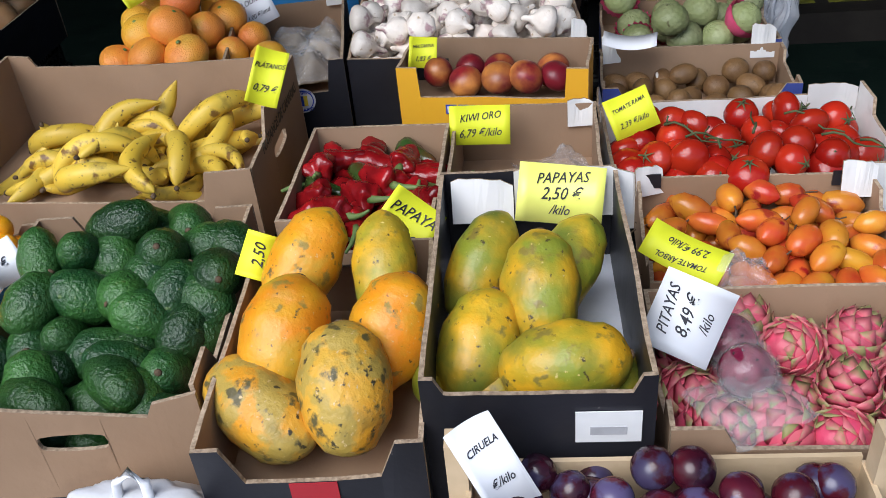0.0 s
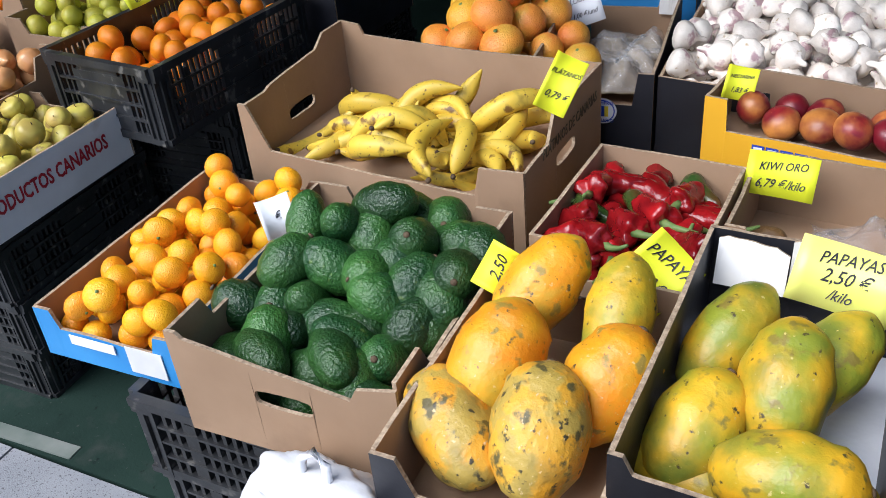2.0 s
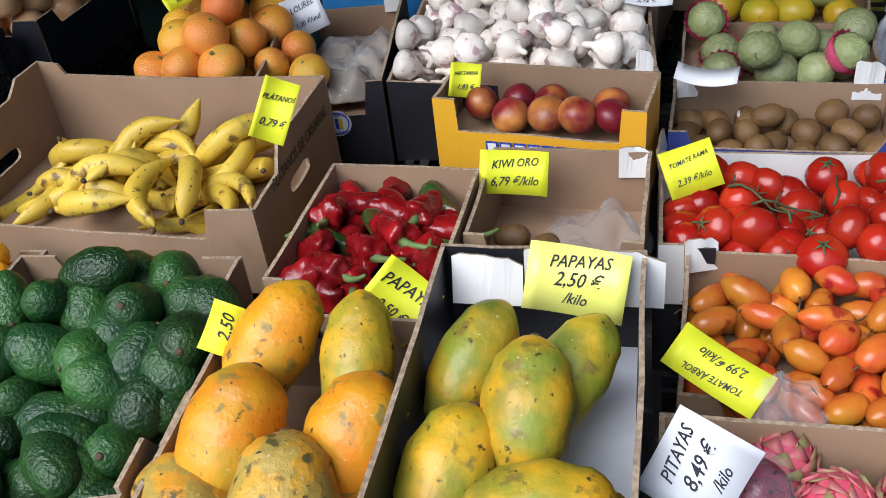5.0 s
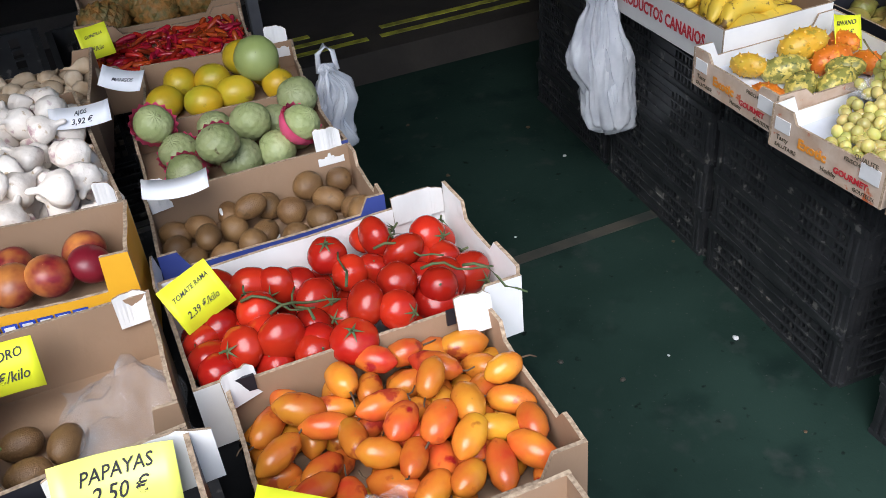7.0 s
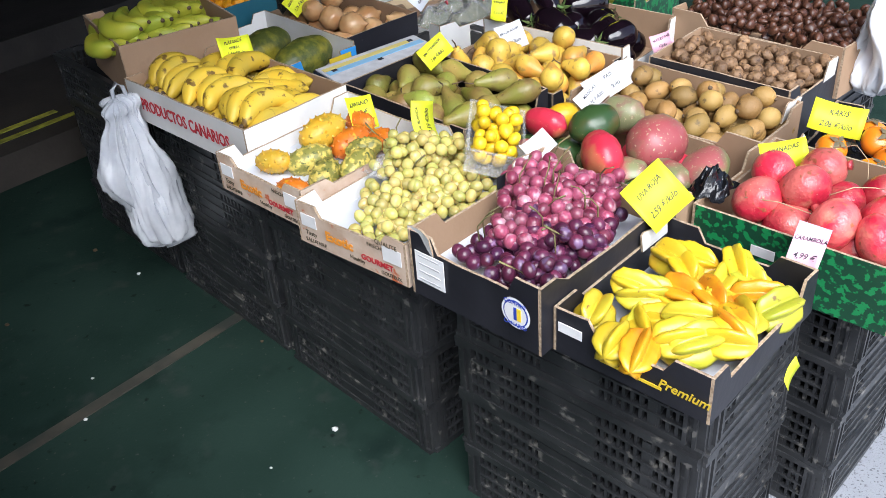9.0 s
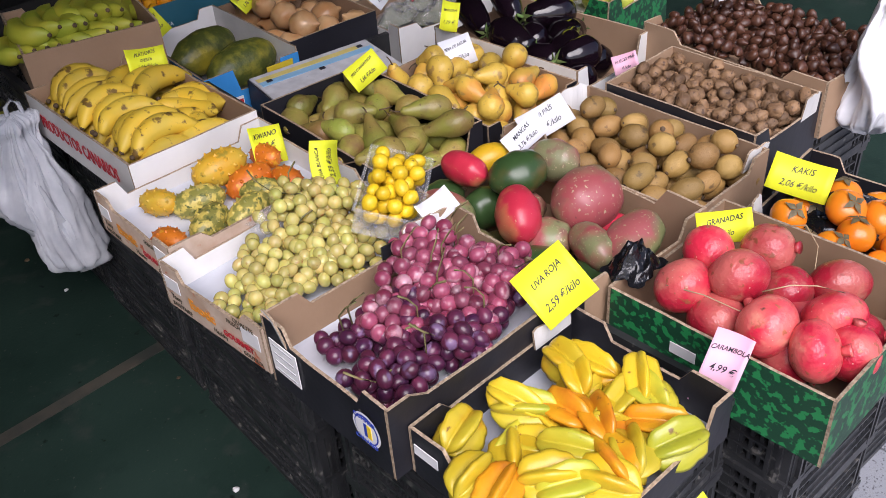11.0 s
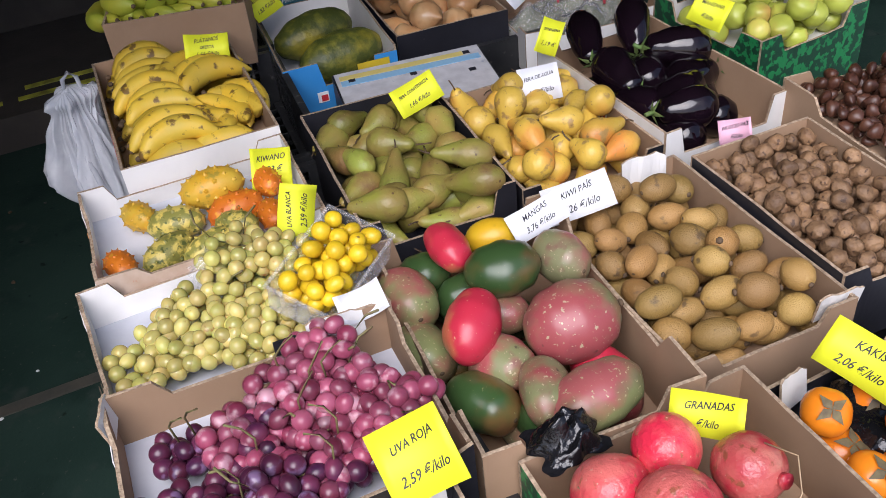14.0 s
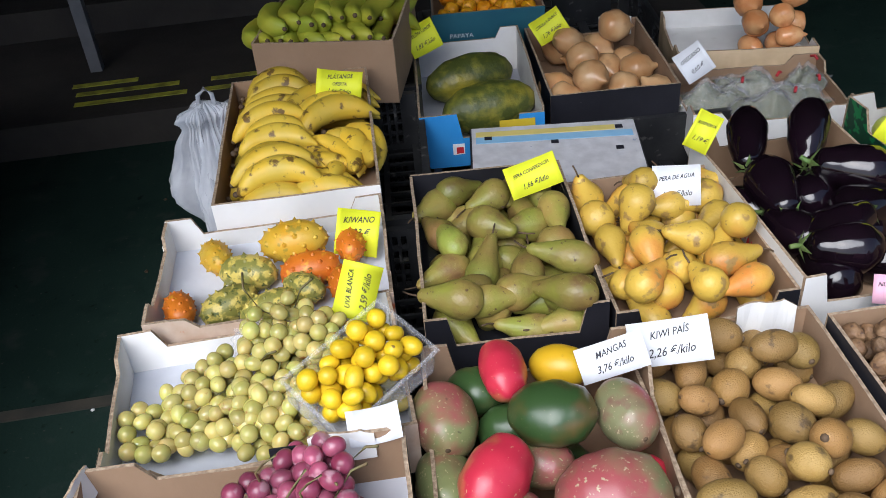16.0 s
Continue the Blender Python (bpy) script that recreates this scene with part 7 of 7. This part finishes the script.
BOXES["plum_crate"] = (pc, 0.42, 0.24, 0.09, 0.012)
pile("plum_crate", "plum", 44, 9, "any")

# ---- thin plastic bags and sheets ----
SACK = curve_prof((0, 0.5), (0.12, 0.85), (0.3, 1.0), (0.6, 0.82), (0.82, 0.6), (0.93, 0.5), (1, 0.7))
LIMP = curve_prof((0, 0.7), (0.1, 0.85), (0.25, 0.9), (0.5, 1.0), (0.75, 0.62), (0.9, 0.4), (1, 0.75))


def folds(prof, h, w, flat, seed, deep, sway):
    """A thin pleated skin: ridges run down it and drift from side to side."""
    v, f = lathe(prof, h, w, 96, 34, flat=flat)
    out = []
    for p in v:
        a, t = math.atan2(p[1], p[0]), p[2] / h
        ca, sa = math.cos(a + 0.5 * t), math.sin(a + 0.5 * t)
        big = noise.noise((1.3 * ca + seed, 1.3 * sa, t * 1.6))
        ridge = 1 - 2 * abs(noise.noise((3.4 * ca + seed, 3.4 * sa, t * 1.3 + 4)))
        fine = 1 - 2 * abs(noise.noise((9 * ca, 9 * sa + seed, t * 3.5)))
        k = 1 + deep * (0.9 * big + 0.42 * (ridge - 0.5) + 0.14 * (fine - 0.5))
        drop = 0.10 * h * noise.noise((2.4 * ca, 2.4 * sa, seed)) * max(0.0, -t * 2)
        out.append((p[0] * k + sway * noise.noise((t * 2.5, seed, 0)), p[1] * k + sway * 0.6 * noise.noise((t * 2.5, seed, 3)), p[2] + drop))
    return out, f


def bag(x, y, z, h, w, m, label, seed, flat=0.7, deep=0.9, prof=SACK, layers=1):
    """A limp plastic carrier bag that hangs in folds; z is its top."""
    ob = tagged(new("plastic_bag", mesh_of("plastic_bag", *folds(prof, h, w, flat, seed, deep, 0.04), m)), label=label, category="plastic bag")
    ob.matrix_basis = pose(x, y, z - h / 2)
    for i in range(1, layers):
        part("inner_bag", mesh_of("inner_bag", *folds(prof, h * (1 - 0.12 * i), w * (0.95 - 0.16 * i), flat, seed + 3.7 * i, deep * 1.15, 0.05), m), ob, m=pose(0.012 * (-1) ** i, 0.01 * i, 0.05 * h * i, 4 * i, 0, 50 * i))
    part("handle", tube([(-0.02, 0, h / 2 - 0.02), (-0.016, 0.004, h / 2 + 0.02), (0, 0.01, h / 2 + 0.035), (0.016, 0.012, h / 2 + 0.02), (0.02, 0.006, h / 2 - 0.02)], 0.006, 0.006, m, "handle"), ob)
    return ob


bag(0.935, 2.60, 0.75, 0.48, 0.165, BAGMAT, "bundle of thin white carrier bags hanging from the banana box", 3, 0.75, 1.0, LIMP, 3)
bag(0.09, 1.93, 0.93, 0.21, 0.075, BAGMAT, "thin white carrier bags hanging beside the mango box", 5, 0.75, 1.0, LIMP, 2)
bag(-0.595, 0.225, 0.905, 0.24, 0.36, BAGWHITE, "full white carrier bag hanging on the avocado box", 8, 0.5, 0.22)
bag(2.70, 1.44, 0.94, 0.36, 0.17, BAGWHITE, "white plastic bag standing behind the walnuts", 11)


def crumple(name, x, y, z, w, d, h, m, label, seed, rot=0):
    """A crumpled sheet of film."""
    n, v, f = 22, [], []
    for k in (0, 1):
        for j in range(n + 1):
            for i in range(n + 1):
                u, q = i / n - 0.5, j / n - 0.5
                e = 0.5 + 0.7 * noise.noise((u * 3 + seed, q * 3, 1)) + 0.35 * abs(noise.noise((u * 8 + seed, q * 8, 2)))
                fall = max(0.0, 1 - 4.2 * (u * u + q * q))
                v.append((u * w * (1 + 0.3 * noise.noise((q * 4, seed, 0))), q * d * (1 + 0.3 * noise.noise((u * 4, seed, 5))), max(0.0, h * e * fall ** 0.6) - 0.0008 * k))
    c = (n + 1) ** 2
    for j in range(n):
        for i in range(n):
            a = j * (n + 1) + i
            f += [(a, a + 1, a + n + 2, a + n + 1), (c + a + n + 1, c + a + n + 2, c + a + 1, c + a)]
    ob = tagged(new(name, mesh_of(name, v, f, m)), label=label, category="plastic film")
    ob.matrix_basis = pose(x, y, z, 0, 0, rot)
    return ob


crumple("plastic_sheet", -0.28, 1.08, 0.828, 0.17, 0.2, 0.09, CLEAR, "crumpled clear plastic sheet in the kiwi box", 3, 10)
crumple("plastic_bag", 0.065, 0.500, 0.925, 0.12, 0.10, 0.03, CLEAR, "crumpled clear bag over cut dragon fruit", 7, 40)
crumple("plastic_bag", 0.045, 0.735, 0.935, 0.08, 0.07, 0.05, CLEAR, "crumpled clear bag beside the tamarillos", 9, 20)
crumple("plastic_sheet", 1.735, 1.225, 0.735, 0.10, 0.08, 0.065, FILM, "shiny black plastic film on the pomegranate box", 12, 15)
crumple("plastic_sheet", 2.24, 1.18, 0.665, 0.2, 0.2, 0.05, FILM, "shiny black plastic film under the persimmons", 14, 25)
crumple("plastic_sheet", 1.27, 1.77, 0.735, 0.09, 0.07, 0.04, CLEAR, "clear plastic film between the grape boxes", 16, 15)
LEAF = mat("dry_bay_leaf", (0.16, 0.12, 0.07), (0.22, 0.17, 0.11), 40, 0.7, 0.6, 80)
for i, (x, y, a) in enumerate(((-0.91, 1.41, 20), (-0.90, 1.50, 70), (-0.95, 1.58, -20), (-0.98, 1.50, 40))):
    herb = crumple("herb_bag", x, y, 0.875, 0.13, 0.12, 0.05, LEAF, "clear bag of dry bay leaves", 20 + i, a)
    part("film", crumple("film_tmp", 0, 0, 0, 0.14, 0.13, 0.06, CLEAR, "", 20 + i).data, herb, m=pose(0, 0, 0.006))
for i, (x, y, a) in enumerate(((2.20, 2.92, 10), (2.30, 2.98, -15), (2.40, 2.90, 25), (2.32, 2.86, 5), (2.45, 2.99, 60))):
    herb = crumple("herb_bag", x, y, 0.55, 0.17, 0.10, 0.06, F["herb"], "clear bag of dried oregano tied with red", 30 + i, a)
    part("film", crumple("film_tmp", 0, 0, 0, 0.18, 0.11, 0.07, CLEAR, "", 30 + i).data, herb, m=pose(0, 0, 0.006))
    part("red_tie", tube([(0.07, -0.01, 0.05), (0.075, 0.0, 0.058), (0.08, 0.012, 0.052)], 0.004, 0.004, RED, "red_tie"), herb)
for ob in [o for o in scene.objects if o.name.startswith("film_tmp")]:
    bpy.data.objects.remove(ob)

# ---- clear tray of small yellow fruit ----
tray = tagged(new("plastic_tray"), label="clear plastic tray of small yellow fruit", category="tray")
tray.matrix_basis = pose(1.465, 1.632, 0.762, 0, 0, 50) @ pose(0, 0, 0, 16, -8, 0)
TW, TD, TH = 0.185, 0.118, 0.06
for nm, q in (("base", (-TW / 2, TW / 2, -TD / 2, TD / 2, 0, 0.0012)), ("side", (-TW / 2, TW / 2, -TD / 2 - 0.0012, -TD / 2, 0, TH)), ("side", (-TW / 2, TW / 2, TD / 2, TD / 2 + 0.0012, 0, TH)), ("side", (-TW / 2 - 0.0012, -TW / 2, -TD / 2, TD / 2, 0, TH)), ("side", (TW / 2, TW / 2 + 0.0012, -TD / 2, TD / 2, 0, TH)),
              ("rim", (-TW / 2 - 0.006, TW / 2 + 0.006, -TD / 2 - 0.006, -TD / 2, TH, TH + 0.003)), ("rim", (-TW / 2 - 0.006, TW / 2 + 0.006, TD / 2, TD / 2 + 0.006, TH, TH + 0.003)), ("rim", (-TW / 2 - 0.006, -TW / 2, -TD / 2, TD / 2, TH, TH + 0.003)), ("rim", (TW / 2, TW / 2 + 0.006, -TD / 2, TD / 2, TH, TH + 0.003))):
    part(nm, Blocks().add(*q).mesh(nm, CLEAR), tray)
BOXES["tray"] = (tray, TW, TD, TH, 0.002)
pile("tray", "loquat", 46, 6, "any")

# ---- green vines among the tomatoes ----
rng = random.Random(12)
for x, y, a in ((-0.06, 1.13, 20), (0.05, 1.16, 60), (0.16, 1.17, 10), (0.22, 1.16, -30), (0.0, 1.1, 80), (0.1, 1.24, 15), (-0.1, 1.17, -10)):
    pts, px, py, an = [], x, y, radians(a)
    for i in range(7):
        pts.append((px, py, 0.925 + 0.008 * math.sin(i * 1.3) - 0.0006 * i * i))
        an += rng.uniform(-0.5, 0.5)
        px, py = px + 0.018 * math.cos(an), py + 0.018 * math.sin(an)
    tagged(new("vine", tube(pts, 0.0024, 0.0014, TSTEM, "vine")), label="green tomato vine lying on the tomatoes", category="vine", group="tomato vines")

# ---- loose straw strands on the pomegranates ----
STRAW = mat("dry_straw", (0.55, 0.42, 0.26), (0.42, 0.30, 0.17), 40, 0.7)
for pts in ([(1.80, 1.00, 0.79), (1.83, 0.97, 0.808), (1.87, 0.95, 0.80), (1.90, 0.92, 0.79)], [(1.95, 1.10, 0.80), (1.97, 1.06, 0.815), (1.955, 1.02, 0.80), (1.93, 1.0, 0.775)], [(1.72, 1.13, 0.76), (1.745, 1.07, 0.765), (1.775, 1.02, 0.75), (1.80, 0.94, 0.755)]):
    tagged(new("straw", tube(pts, 0.0012, 0.0009, STRAW, "straw")), label="thin dry straw strand lying on the pomegranates", category="straw", group="straw strands")
